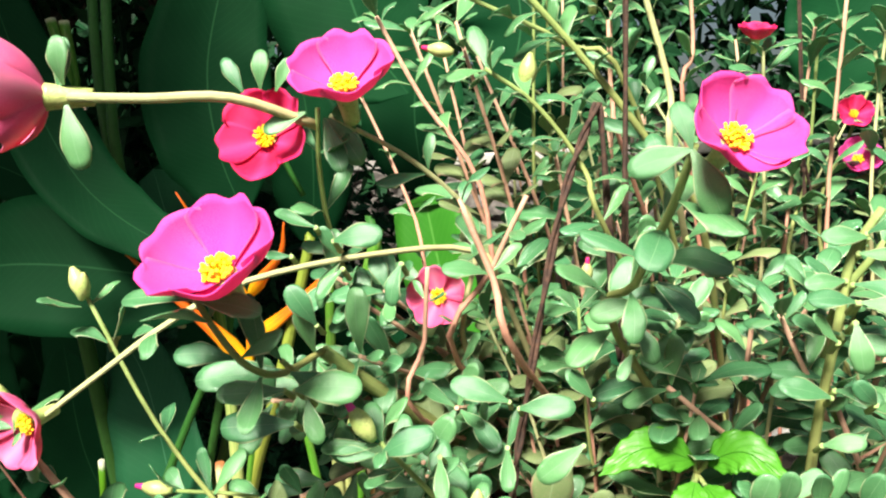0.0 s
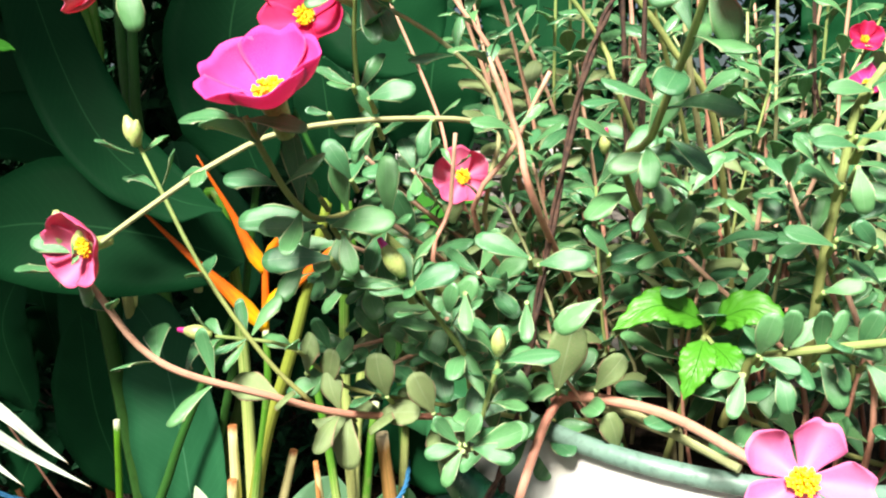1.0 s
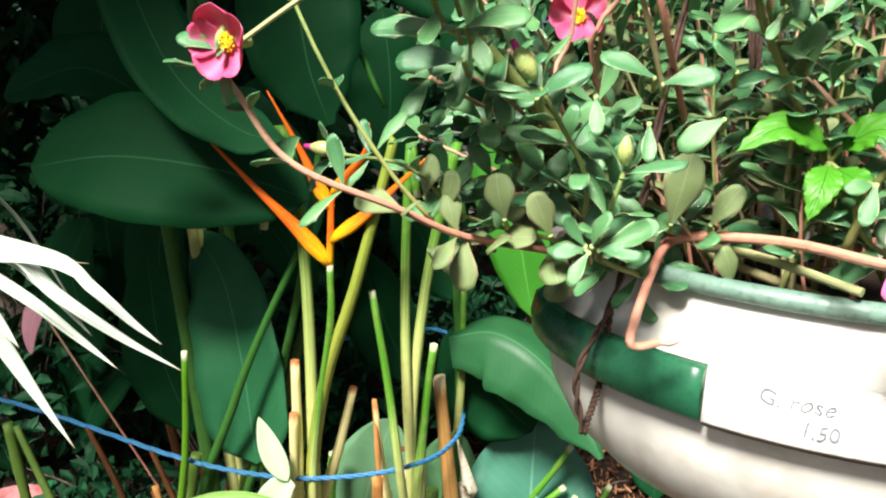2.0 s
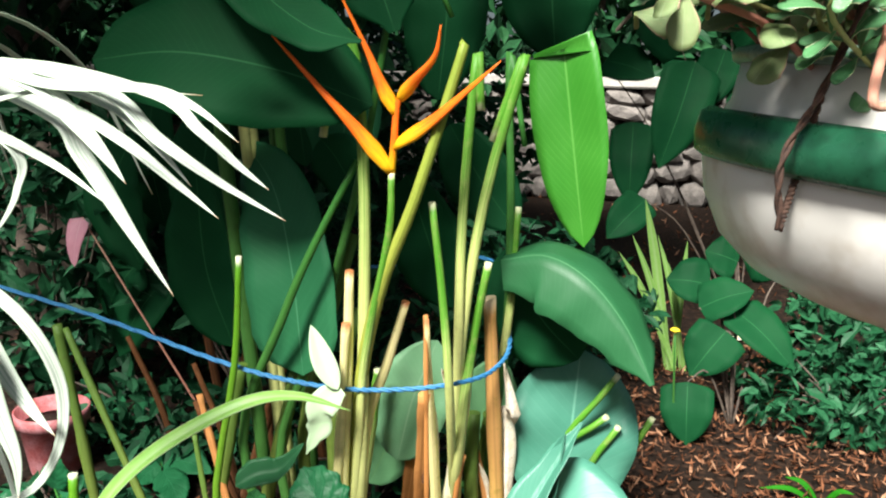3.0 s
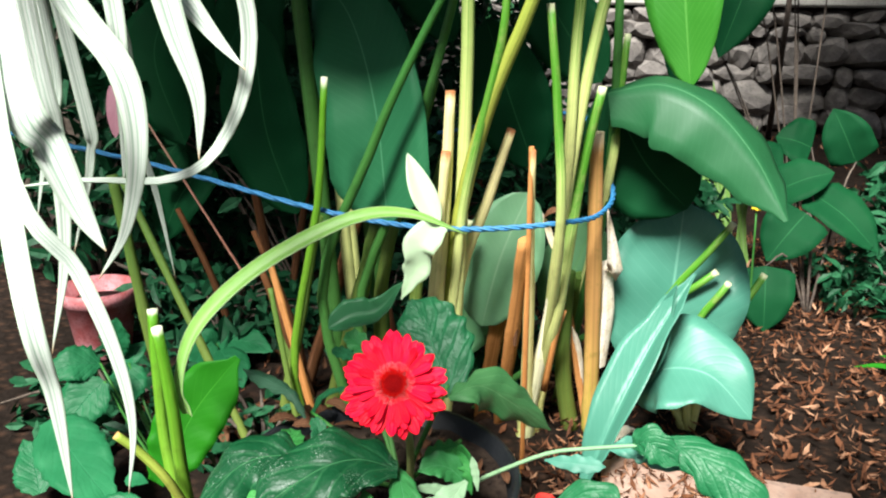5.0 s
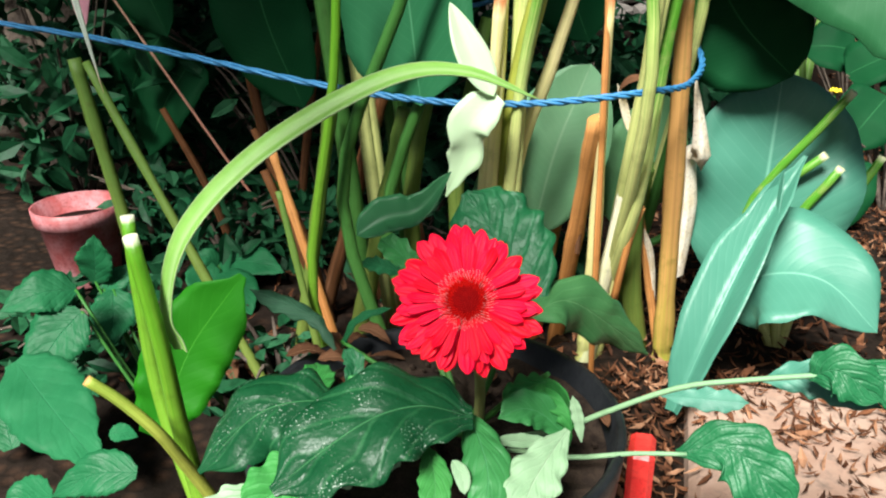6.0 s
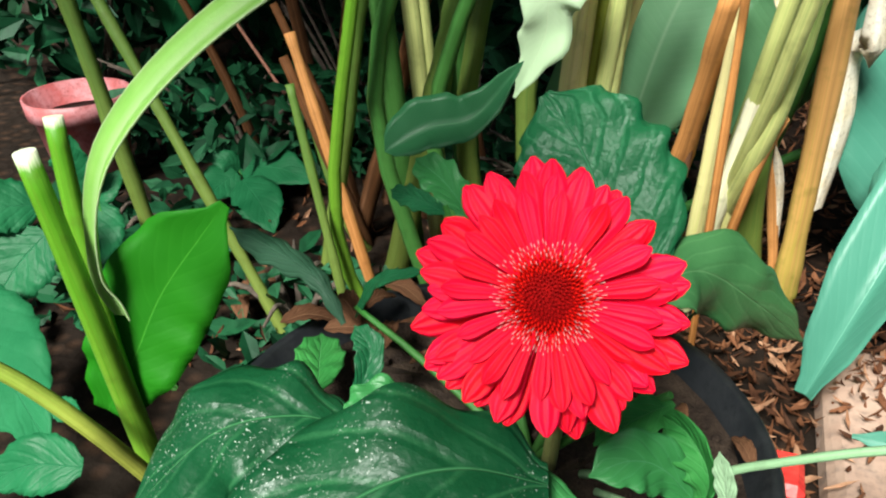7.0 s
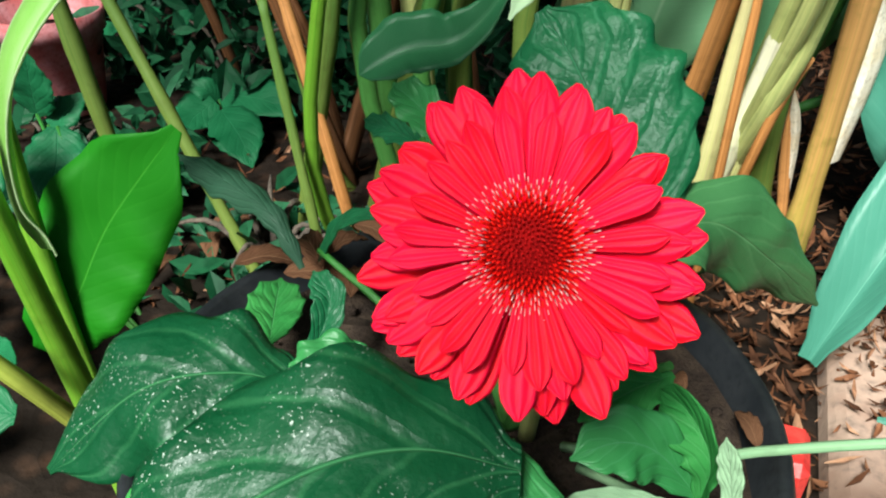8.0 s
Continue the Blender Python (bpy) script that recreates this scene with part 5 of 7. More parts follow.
lobed([(-0.298, 0.812, 0.270), (-0.312, 0.795, 0.271), (-0.329, 0.773, 0.268)], 0.026, (0.0, -0.5, 0.85), mat="gerbera_young", lobe=0.2, wave=0.07)
lobed([(-0.352, 0.738, 0.275), (-0.376, 0.720, 0.269), (-0.408, 0.698, 0.273)], 0.024, (0.3, -0.75, 0.55), lobe=0.12, puff=0.02)
lobed([(-0.384, 0.702, 0.254), (-0.408, 0.695, 0.259), (-0.427, 0.678, 0.246)], 0.034, (0.3, -0.75, 0.5), mat="leaf_back", label="pale underside of a lobed leaf", lobe=0.3, wave=0.06)
lobed([(-0.500, 0.705, 0.210), (-0.515, 0.685, 0.195), (-0.518, 0.665, 0.177)], 0.045, (0.45, -0.65, 0.6), mat="leaf_back", label="pale underside of a turned leaf", lobe=0.2)
lobed([(-0.440, 0.705, 0.240), (-0.461, 0.680, 0.237), (-0.484, 0.656, 0.226)], 0.052, (0.4, -0.7, 0.6), mat="gerbera_young", lobe=0.2)
# smaller leaves at the back of the pot
lobed([(-0.428, 0.897, 0.302), (-0.459, 0.925, 0.314), (-0.486, 0.942, 0.320)], 0.03, (0.3, -0.8, 0.5), mat="gerbera_fresh", lobe=0.2, wave=0.06, fold=0.35)
lobed([(-0.446, 0.898, 0.306), (-0.475, 0.920, 0.301), (-0.506, 0.942, 0.294)], 0.019, (0.3, -0.8, 0.5), mat="gerbera_mid", lobe=0.25, wave=0.06, fold=0.3)
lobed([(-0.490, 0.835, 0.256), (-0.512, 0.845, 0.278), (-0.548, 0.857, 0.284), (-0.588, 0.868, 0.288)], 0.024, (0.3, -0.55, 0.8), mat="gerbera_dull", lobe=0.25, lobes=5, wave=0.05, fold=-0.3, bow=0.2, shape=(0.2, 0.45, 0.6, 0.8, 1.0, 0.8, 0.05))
lobed([(-0.499, 0.865, 0.239), (-0.477, 0.855, 0.276), (-0.438, 0.840, 0.301)], 0.011, (0.2, -0.5, 0.8), mat="gerbera_mid", lobe=0.2, puff=0.0, wave=0.06)
lobed([(-0.468, 0.800, 0.226), (-0.466, 0.820, 0.251), (-0.479, 0.828, 0.262)], 0.021, (0.4, -0.7, 0.6), mat="gerbera_mid", lobe=0.2, fold=0.4)
lobed([(-0.491, 0.800, 0.231), (-0.507, 0.830, 0.227), (-0.522, 0.860, 0.224)], 0.034, (0.4, -0.6, 0.7), mat="gerbera_young", lobe=0.12)
lobed([(-0.417, 0.773, 0.266), (-0.430, 0.760, 0.273), (-0.443, 0.748, 0.264)], 0.03, (0.3, -0.6, 0.7), mat="gerbera_fresh", lobe=0.2, wave=0.06)
for q in ((-0.497, 0.864, 0.248), (-0.430, 0.895, 0.306), (-0.448, 0.897, 0.312), (-0.332, 0.863, 0.300), (-0.326, 0.849, 0.317), (-0.300, 0.810, 0.276)):
    stem("leaf_stalk", [(-0.37, 0.825, 0.196), Vector((-0.37, 0.825, 0.205)).lerp(Vector(q), 0.6), q], 0.003, 0.002, "stalk_dark", gerb, 7)
stem("leaf_stalk", [(-0.37, 0.825, 0.196), (-0.41, 0.80, 0.215), (-0.446, 0.768, 0.243)], 0.003, 0.002, "stalk_dark", gerb, 7)
# long leaf stalks that lean out over the rim
stem("leaf_stalk", [(-0.34, 0.82, 0.2), (-0.285, 0.800, 0.235), (-0.260, 0.800, 0.252), (-0.207, 0.790, 0.290), (-0.162, 0.780, 0.310), (-0.110, 0.768, 0.330)], 0.0026, 0.0018, "sage_stem", gerb, 7)
lobed([(-0.128, 0.772, 0.322), (-0.113, 0.765, 0.333), (-0.086, 0.760, 0.318)], 0.036, (-0.2, -0.85, 0.5), mat="gerbera_mid", lobe=0.2)
lobed([(-0.112, 0.785, 0.327), (-0.070, 0.768, 0.326), (-0.034, 0.750, 0.306), (-0.012, 0.735, 0.278)], 0.052, (-0.35, -0.6, 0.75), mat="gerbera_mid", lobe=0.2, fold=-0.3)
lobed([(-0.150, 0.800, 0.300), (-0.118, 0.795, 0.309), (-0.082, 0.775, 0.305)], 0.03, (-0.1, -0.85, 0.5), mat="canna", lobe=0.2)
stem("leaf_stalk", [(-0.33, 0.81, 0.2), (-0.278, 0.790, 0.217), (-0.233, 0.800, 0.222), (-0.193, 0.810, 0.222)], 0.0023, 0.0018, "sage_stem", gerb, 7)
lobed([(-0.200, 0.812, 0.220), (-0.166, 0.810, 0.234), (-0.142, 0.800, 0.222), (-0.116, 0.788, 0.198)], 0.056, (-0.15, -0.75, 0.65), mat="gerbera_mid", lobe=0.2)
lobed([(-0.215, 0.835, 0.255), (-0.180, 0.830, 0.260), (-0.152, 0.830, 0.262)], 0.02, (0, -0.8, 0.6), mat="canna", lobe=0.2, puff=0.02)
single("fallen_petal", blade_bm([(-0.347, 0.701, 0.266), (-0.338, 0.692, 0.262), (-0.334, 0.684, 0.254)], 0.011, (0.2, -0.75, 0.6), shape="oval", fold=0.3, wave=0.05, nl=10, nw=6), M["leaf_back"], (-0.338, 0.692, 0.26), "pale withered petal lying on the gerbera leaves", "petal")

# ---- red pot at the back ----
RP = (-1.212, 1.350, 0.145)
rpot = root("flower_pot", (RP[0], RP[1], 0.0), "small faded red plastic flower pot on the earth", "pot")
part("body", lathe([(0.05, 0.0), (0.052, 0.004), (0.068, RP[2] - 0.03), (0.075, RP[2] - 0.028), (0.077, RP[2]), (0.073, RP[2]), (0.066, RP[2] - 0.035), (0.0, RP[2] - 0.04)], (RP[0], RP[1], 0.02), 36), M["pot_red"], rpot)
part("soil", lathe([(0.066, RP[2] - 0.034), (0.0, RP[2] - 0.026)], (RP[0], RP[1], 0.02), 30), M["soil"], rpot)
# ---- variegated spider plant in a hanging pot ----
CROWN = (-0.503, 0.493, 0.850)
SPC = Vector(CROWN)
spider = root("spider_plant", CROWN, "spider plant with long arching white-striped leaves", "plant")
NEAR_LEAVES = (
    ([(-0.370, 0.430, 0.776), (-0.346, 0.430, 0.757), (-0.329, 0.435, 0.740), (-0.316, 0.440, 0.717), (-0.311, 0.445, 0.687), (-0.317, 0.445, 0.653), (-0.333, 0.440, 0.625), (-0.353, 0.430, 0.615), (-0.380, 0.410, 0.617), (-0.418, 0.400, 0.612)], 0.0082),
    ([(-0.398, 0.430, 0.775), (-0.369, 0.430, 0.758), (-0.353, 0.430, 0.728), (-0.336, 0.430, 0.701), (-0.320, 0.430, 0.682), (-0.305, 0.430, 0.668)], 0.0148),
    ([(-0.406, 0.415, 0.775), (-0.371, 0.415, 0.749), (-0.341, 0.415, 0.718), (-0.328, 0.415, 0.681), (-0.320, 0.415, 0.656), (-0.322, 0.415, 0.629)], 0.0145),
    ([(-0.398, 0.403, 0.745), (-0.371, 0.403, 0.695), (-0.348, 0.403, 0.666), (-0.344, 0.403, 0.633), (-0.354, 0.403, 0.597), (-0.372, 0.403, 0.572)], 0.0133),
    ([(-0.348, 0.345, 0.670), (-0.335, 0.345, 0.643), (-0.325, 0.345, 0.621), (-0.316, 0.345, 0.607)], 0.0141),
    ([(-0.405, 0.475, 0.689), (-0.404, 0.475, 0.639), (-0.392, 0.475, 0.601), (-0.383, 0.475, 0.548)], 0.0059),
    ([(-0.337, 0.327, 0.645), (-0.313, 0.327, 0.605), (-0.301, 0.327, 0.576), (-0.297, 0.327, 0.549), (-0.302, 0.327, 0.520)], 0.0057),
    ([(-0.341, 0.330, 0.603), (-0.333, 0.330, 0.553), (-0.331, 0.330, 0.508)], 0.0089),
    ([(-0.376, 0.420, 0.746), (-0.363, 0.420, 0.696), (-0.363, 0.420, 0.643), (-0.367, 0.420, 0.614)], 0.0095),
    ([(-0.398, 0.410, 0.666), (-0.393, 0.410, 0.635), (-0.396, 0.410, 0.579), (-0.412, 0.410, 0.525)], 0.0101),
    ([(-0.385, 0.420, 0.654), (-0.384, 0.420, 0.624), (-0.400, 0.420, 0.577)], 0.0069),
    ([(-0.408, 0.430, 0.667), (-0.417, 0.430, 0.633), (-0.430, 0.430, 0.589)], 0.0062),
)
FAR_LEAVES = (
    ([(-0.349, 0.495, 0.854), (-0.329, 0.495, 0.830), (-0.310, 0.495, 0.804), (-0.291, 0.495, 0.777), (-0.265, 0.495, 0.742)], 0.0125),
    ([(-0.325, 0.515, 0.869), (-0.285, 0.515, 0.839), (-0.241, 0.515, 0.814), (-0.195, 0.515, 0.793)], 0.0101),
    ([(-0.365, 0.515, 0.861), (-0.314, 0.515, 0.838), (-0.274, 0.515, 0.812), (-0.243, 0.515, 0.791)], 0.0095),
    ([(-0.279, 0.502, 0.869), (-0.245, 0.502, 0.847), (-0.219, 0.502, 0.827), (-0.199, 0.502, 0.814)], 0.0082),
    ([(-0.325, 0.469, 0.873), (-0.257, 0.469, 0.872), (-0.226, 0.469, 0.863), (-0.199, 0.469, 0.845)], 0.0085),
    ([(-0.338, 0.470, 0.873), (-0.308, 0.470, 0.851), (-0.290, 0.470, 0.833), (-0.276, 0.470, 0.817)], 0.0123),
    ([(-0.338, 0.525, 0.862), (-0.308, 0.525, 0.845), (-0.288, 0.525, 0.828), (-0.269, 0.525, 0.809)], 0.0073),
    ([(-0.444, 0.500, 0.851), (-0.399, 0.500, 0.838), (-0.351, 0.500, 0.819), (-0.313, 0.500, 0.796)], 0.0088),
    ([(-0.386, 0.500, 0.828), (-0.387, 0.500, 0.802), (-0.403, 0.500, 0.778), (-0.422, 0.500, 0.763)], 0.0067),
    ([(-0.447, 0.500, 0.833), (-0.420, 0.500, 0.819), (-0.414, 0.500, 0.808), (-0.433, 0.500, 0.797)], 0.0042),
    ([(-0.438, 0.500, 0.826), (-0.436, 0.500, 0.799), (-0.448, 0.500, 0.777)], 0.0085),
    ([(-0.418, 0.474, 0.844), (-0.372, 0.474, 0.862), (-0.310, 0.474, 0.872), (-0.224, 0.474, 0.870)], 0.0051),
)
for k, (pts, w) in enumerate(NEAR_LEAVES + FAR_LEAVES):
    first = Vector(pts[0])
    start = SPC + Vector((rng.uniform(-0.012, 0.012), rng.uniform(-0.012, 0.012), 0.0))
    mid = start.lerp(first, 0.5) + Vector((0, 0, 0.025))
    blade("leaf", [start, mid, *pts], w, (0.25, -0.65, 0.7), "spider", spider, shape="strap", fold=0.35, nl=34, nw=4, thick=0.0006)
r4 = random.Random(4)
for k in range(26):
    a = r4.uniform(1.2, 5.4)
    out = Vector((math.cos(a), math.sin(a), 0))
    ln = r4.uniform(0.16, 0.3)
    pts = [SPC, SPC + out * ln * 0.3 + Vector((0, 0, ln * 0.3)), SPC + out * ln * 0.7 + Vector((0, 0, ln * 0.15)), SPC + out * ln + Vector((0, 0, -ln * 0.35))]
    blade("leaf", pts, r4.uniform(0.008, 0.012), (out.x * 0.3, out.y * 0.3, 1), "spider", spider, shape="strap", fold=0.35, nl=18, nw=4, thick=0.0006)

spot = root("hanging_pot", SPC + Vector((0, 0, -0.11)), "terracotta hanging pot that holds the spider plant", "pot")
base = SPC + Vector((0, 0, -0.112))
part("body", lathe([(0.04, 0.0), (0.044, 0.003), (0.058, 0.08), (0.065, 0.082), (0.066, 0.105), (0.061, 0.106), (0.055, 0.09), (0.0, 0.088)], base, 32), M["tile"], spot)
part("soil", lathe([(0.056, 0.094), (0.0, 0.108)], base, 24), M["soil"], spot)
for k in range(3):
    a = k * math.tau / 3 + 0.5
    stem("hanger", [base + Vector((0.064 * math.cos(a), 0.064 * math.sin(a), 0.1)), Vector((base.x, base.y, 2.45))], 0.0012, 0.0012, "twine", spot, 5)
# ---- hanging white enamel pot ----
HP = Vector((0.165, 0.462, 0.77))
TIP = Matrix.Rotation(radians(5), 4, "Y")


def hung(p):
    """A place on the pot, which hangs a little askew."""
    q = TIP @ (Vector(p) - Vector((0, 0, 0.115)))
    return HP + q + Vector((0, 0, 0.115))


hpot = root("hanging_pot", HP, "white enamel pot with green rim and handle, hung on rusty twine", "pot")


def pot_part(name, bm, mat, label=""):
    for v in bm.verts:
        v.co = hung(v.co)
    return part(name, bm, M[mat], hpot, label)


pot_part("body", lathe([(0.05, 0.017), (0.07, 0.019), (0.088, 0.026), (0.102, 0.038), (0.1115, 0.055), (0.115, 0.07), (0.1125, 0.085), (0.107, 0.098), (0.1055, 0.115), (0.1035, 0.115), (0.104, 0.098), (0.108, 0.085), (0.09, 0.08), (0.0, 0.08)], (0, 0, 0), 72), "pot_white")
ring = [(0.1068 * math.cos(k * math.tau / 60), 0.1068 * math.sin(k * math.tau / 60), 0.1165) for k in range(61)]
pot_part("rim", add_tube(bmesh.new(), ring, 0.0036, 0.0036, 8, count=120, cap=False), "rim_green", "chipped grey-green enamel rim")


def band(a0, a1, lo, hi, radius, thick, bend=0.0, count=26):
    """An upright strip bent round the pot, its ends turned in."""
    bm = bmesh.new()
    rows = []
    for i in range(count + 1):
        s = i / count
        a = radians(a0 + (a1 - a0) * s)
        r = radius - bend * max(0.0, 1 - s * 9) ** 2
        d = Vector((math.cos(a), math.sin(a), 0))
        mid = (lo + hi) / 2
        rows.append([bm.verts.new(d * (r + dr) + Vector((0, 0, z))) for dr, z in ((0, lo), (thick * 0.9, lo + 0.002), (thick * 1.3, mid), (thick * 0.9, hi - 0.002), (0, hi), (-thick * 0.4, mid))])
    for a, b in zip(rows, rows[1:]):
        for k in range(6):
            bm.faces.new((a[k], a[(k + 1) % 6], b[(k + 1) % 6], b[k])).smooth = True
    bm.faces.new(rows[0][::-1])
    bm.faces.new(rows[-1])
    return bm


pot_part("handle", band(186, 244.4, 0.073, 0.0935, 0.1195, 0.0035, 0.008), "pot_green", "glossy green enamel handle")
pot_part("handle", band(-30, 60, 0.066, 0.091, 0.1195, 0.0035, 0.008), "pot_green", "glossy green enamel handle")
pot_part("tape", band(245, 302, 0.0735, 0.0965, 0.1225, 0.0012), "tape", "white paper tape with faded handwriting")


def on_tape(deg, z):
    a = radians(deg)
    return Vector((0.1242 * math.cos(a), 0.1242 * math.sin(a), z))


def lettering(words, deg, z, tall):
    """Pen letters bent round the tape."""
    cu = bpy.data.curves.new("writing", "FONT")
    cu.body, cu.size, cu.extrude, cu.shear = words, tall * 1.4, 0.0, 0.12
    ob = bpy.data.objects.new("writing_line", cu)
    scene.collection.objects.link(ob)
    bpy.context.view_layer.update()
    me = bpy.data.meshes.new_from_object(ob.evaluated_get(bpy.context.evaluated_depsgraph_get()))
    bpy.data.objects.remove(ob)
    bpy.data.curves.remove(cu)
    bm = bmesh.new()
    bm.from_mesh(me)
    bpy.data.meshes.remove(me)
    for v in bm.verts:
        x, y = v.co.x, v.co.y
        v.co = on_tape(deg + math.degrees(x / 0.1242), z + y + 0.0004 * math.sin(x * 900))
    return pot_part("writing", bm, "ink", "faded handwriting")


lettering("G. rose", 252.5, 0.0868, 0.0052)
lettering("1.50", 258.5, 0.079, 0.0046)


def scrawl(deg0, z0, count):
    """Faded strokes that cannot be read."""
    bm = bmesh.new()
    for k in range(count):
        add_tube(bm, [on_tape(deg0 + 2.4 * k, z0), on_tape(deg0 + 2.4 * k + 1.7, z0)], 0.0005, 0.0005, 4, count=1)
    pot_part("writing", bm, "ink", "faded handwriting")


scrawl(272, 0.089, 6)
scrawl(270, 0.081, 2)

soil_bm = lathe([(0.1035, 0.1), (0.06, 0.103), (0.0, 0.104)], (0, 0, 0), 40)
pot_part("soil", soil_bm, "soil", "dark crumbly soil")


def twine(name, pts, parent, r=0.0008):
    path = spline(pts, 90)
    for ph in (0.0, math.pi):
        out = []
        for i, c in enumerate(path):
            t = (path[min(i + 1, 90)] - path[max(i - 1, 0)]).normalized()
            u = Vector((1, 0, 0)) - t * t.x
            u.normalize()
            v = t.cross(u)
            out.append(c + (u * math.cos(ph + i * 0.7) + v * math.sin(ph + i * 0.7)) * r * 0.9)
        part(name, add_tube(bmesh.new(), out, r, r, 5, count=180), M["twine"], parent)


HOOK = Vector((0.155, 0.47, 2.425))
ha = hung((0.123 * math.cos(radians(223)), 0.123 * math.sin(radians(223)), 0.092))
twine("twine", [ha + Vector((-0.003, -0.008, -0.036)), ha + Vector((-0.005, -0.012, -0.012)), ha + Vector((0.006, -0.004, 0.012)), (0.089, 0.364, 0.918), (0.094, 0.360, 0.946), (0.108, 0.372, 1.013), (0.120, 0.384, 1.045), (0.130, 0.396, 1.067), HOOK], hpot)
twine("twine", [ha + Vector((-0.003, -0.008, -0.036)), ha + Vector((0.002, 0.004, -0.02)), ha + Vector((0.006, -0.004, 0.012))], hpot)
twine("twine", [hung((0.1, 0.09, 0.1)), (0.214, 0.510, 1.018), (0.214, 0.510, 1.015), (0.212, 0.510, 1.076), HOOK], hpot, 0.0005)
twine("twine", [hung((0.12, -0.07, 0.1)), HOOK], hpot, 0.0005)

# ---- moss rose in the pot ----
LEAVES = [as_mesh("leaf", fan_bm(w, 0.3, 0, waist=0.13, full=0.74, cup=c, bend=b, thick=0.022, nl=8, nw=8), M["succulent"]) for w, b, c in ((0.43, 0.05, 0.12), (0.48, 0.1, 0.05), (0.38, -0.04, 0.14), (0.45, 0.12, 0.08), (0.41, 0.06, -0.08))]
OLD = [as_mesh("leaf", fan_bm(w, 0.34, 0, waist=0.12, full=0.72, cup=c, bend=b, thick=0.022, nl=8, nw=8), M["succulent_old"]) for w, b, c in ((0.54, 0.06, 0.08), (0.6, 0.1, -0.06))]
PETALS = {}
for key in ("petal", "petal_pale", "petal_red", "petal_coral"):
    PETALS[key] = [as_mesh("petal", fan_bm(w * (0.72 if key == "petal_pale" else 0.95), 0.32, 2.4, notch=0.07, waist=0.25, full=0.85, cup=0.18, bend=-b, ruffle=0.035, thick=0.02, nl=8, nw=12, seed=k), M[key]) for k, (w, b) in enumerate(((1.06, 0.1), (1.14, 0.15), (1.02, 0.06), (1.1, 0.12)))]


def leaf_pair(plant, p, along, turn, size, r, old=False):
    ref = along.orthogonal().normalized()
    ref.rotate(Matrix.Rotation(turn, 3, along))
    for sgn in (1, -1):
        out = ref * sgn
        d = out * r.uniform(0.75, 1.0) + along * r.uniform(0.25, 0.75) + Vector((0, 0, r.uniform(-0.15, 0.1)))
        face = along * 0.45 + Vector((r.uniform(-0.35, 0.35), r.uniform(-0.85, -0.15), 0.75))
        piece("leaf", r.choice(OLD if old else LEAVES), plant, aim(p + out * 0.001, d, face, size * r.uniform(0.74, 1.14)))


def shoot(plant, pts, r0, mat, seed, start=0.25, gap=0.014, size=0.019, old=False, top=True):
    """A fleshy stem with pairs of paddle leaves and a rosette at its head."""
    r = random.Random(seed)
    stem("stem", pts, r0 * 0.5, r0 * 0.36, mat, plant, 7)
    path = spline(pts, 60)
    done, last, turn = 0.0, path[0], r.uniform(0, 3)
    total = sum((b - a).length for a, b in zip(path, path[1:]))
    nxt = total * start
    for a, b in zip(path, path[1:]):
        done += (b - a).length
        if done >= nxt and done < total * 0.97:
            t = (b - a).normalized()
            s = done / total
            leaf_pair(plant, b, t, turn, size * (1.05 - 0.3 * s), r, old and s < 0.75)
            turn += 1.57 + r.gauss(0, 0.3)
            nxt = done + gap * r.uniform(0.62, 1.1)
    if top:
        t = (path[-1] - path[-4]).normalized()
        for k in range(2):
            leaf_pair(plant, path[-1] - t * 0.002 * k, t, turn + 1.57 * k + 0.5, size * (0.85 - 0.3 * k), r)
    return path[-1], (path[-1] - path[-4]).normalized()


def flower(plant, p, face, size, key="petal", roll=0.0, open_up=0.45, label="magenta moss rose flower"):
    size *= 0.86
    p, f = Vector(p), Vector(face).normalized()
    base = Matrix.Translation(p) @ f.to_track_quat("Z", "Y").to_matrix().to_4x4() @ Matrix.Rotation(roll, 4, "Z")
    bm = add_tube(bmesh.new(), [base @ Vector((0, 0, -0.32 * size)), base @ Vector((0, 0, -0.12 * size)), base @ Vector((0, 0, 0.03 * size))], 0.07 * size, 0.11 * size, 9)
    head = part("flower", bm, M["bud"], plant, label)
    for k in range(5):
        a = k * math.tau / 5
        out = Vector((math.cos(a), math.sin(a), 0))
        m = base @ aim(out * 0.04 * size + Vector((0, 0, 0.012 * size * (k % 2))), out + Vector((0, 0, open_up)), Vector((0, 0, 1)) - out * open_up, size * 0.53)
        piece("petal", PETALS[key][(k + len(plant.children)) % 4], head, m)
    r = random.Random(int(size * 1e5) + int(p.x * 1e4))
    bm = bmesh.new()
    for k in range(110):
        a, q = r.uniform(0, 6.3), math.sqrt(r.random())
        d = Vector((math.cos(a) * q * 1.3, math.sin(a) * q * 1.3, 0.9)).normalized()
        e = base @ (d * size * r.uniform(0.09, 0.16))
        add_tube(bm, [base @ Vector((0, 0, 0.01 * size)), e], 0.008 * size, 0.006 * size, 4, count=1, cap=False)
        bmesh.ops.create_icosphere(bm, subdivisions=1, radius=0.017 * size, matrix=Matrix.Translation(e))
    part("stamen", bm, M["stamen"], head, "bright yellow stamens")
    return head


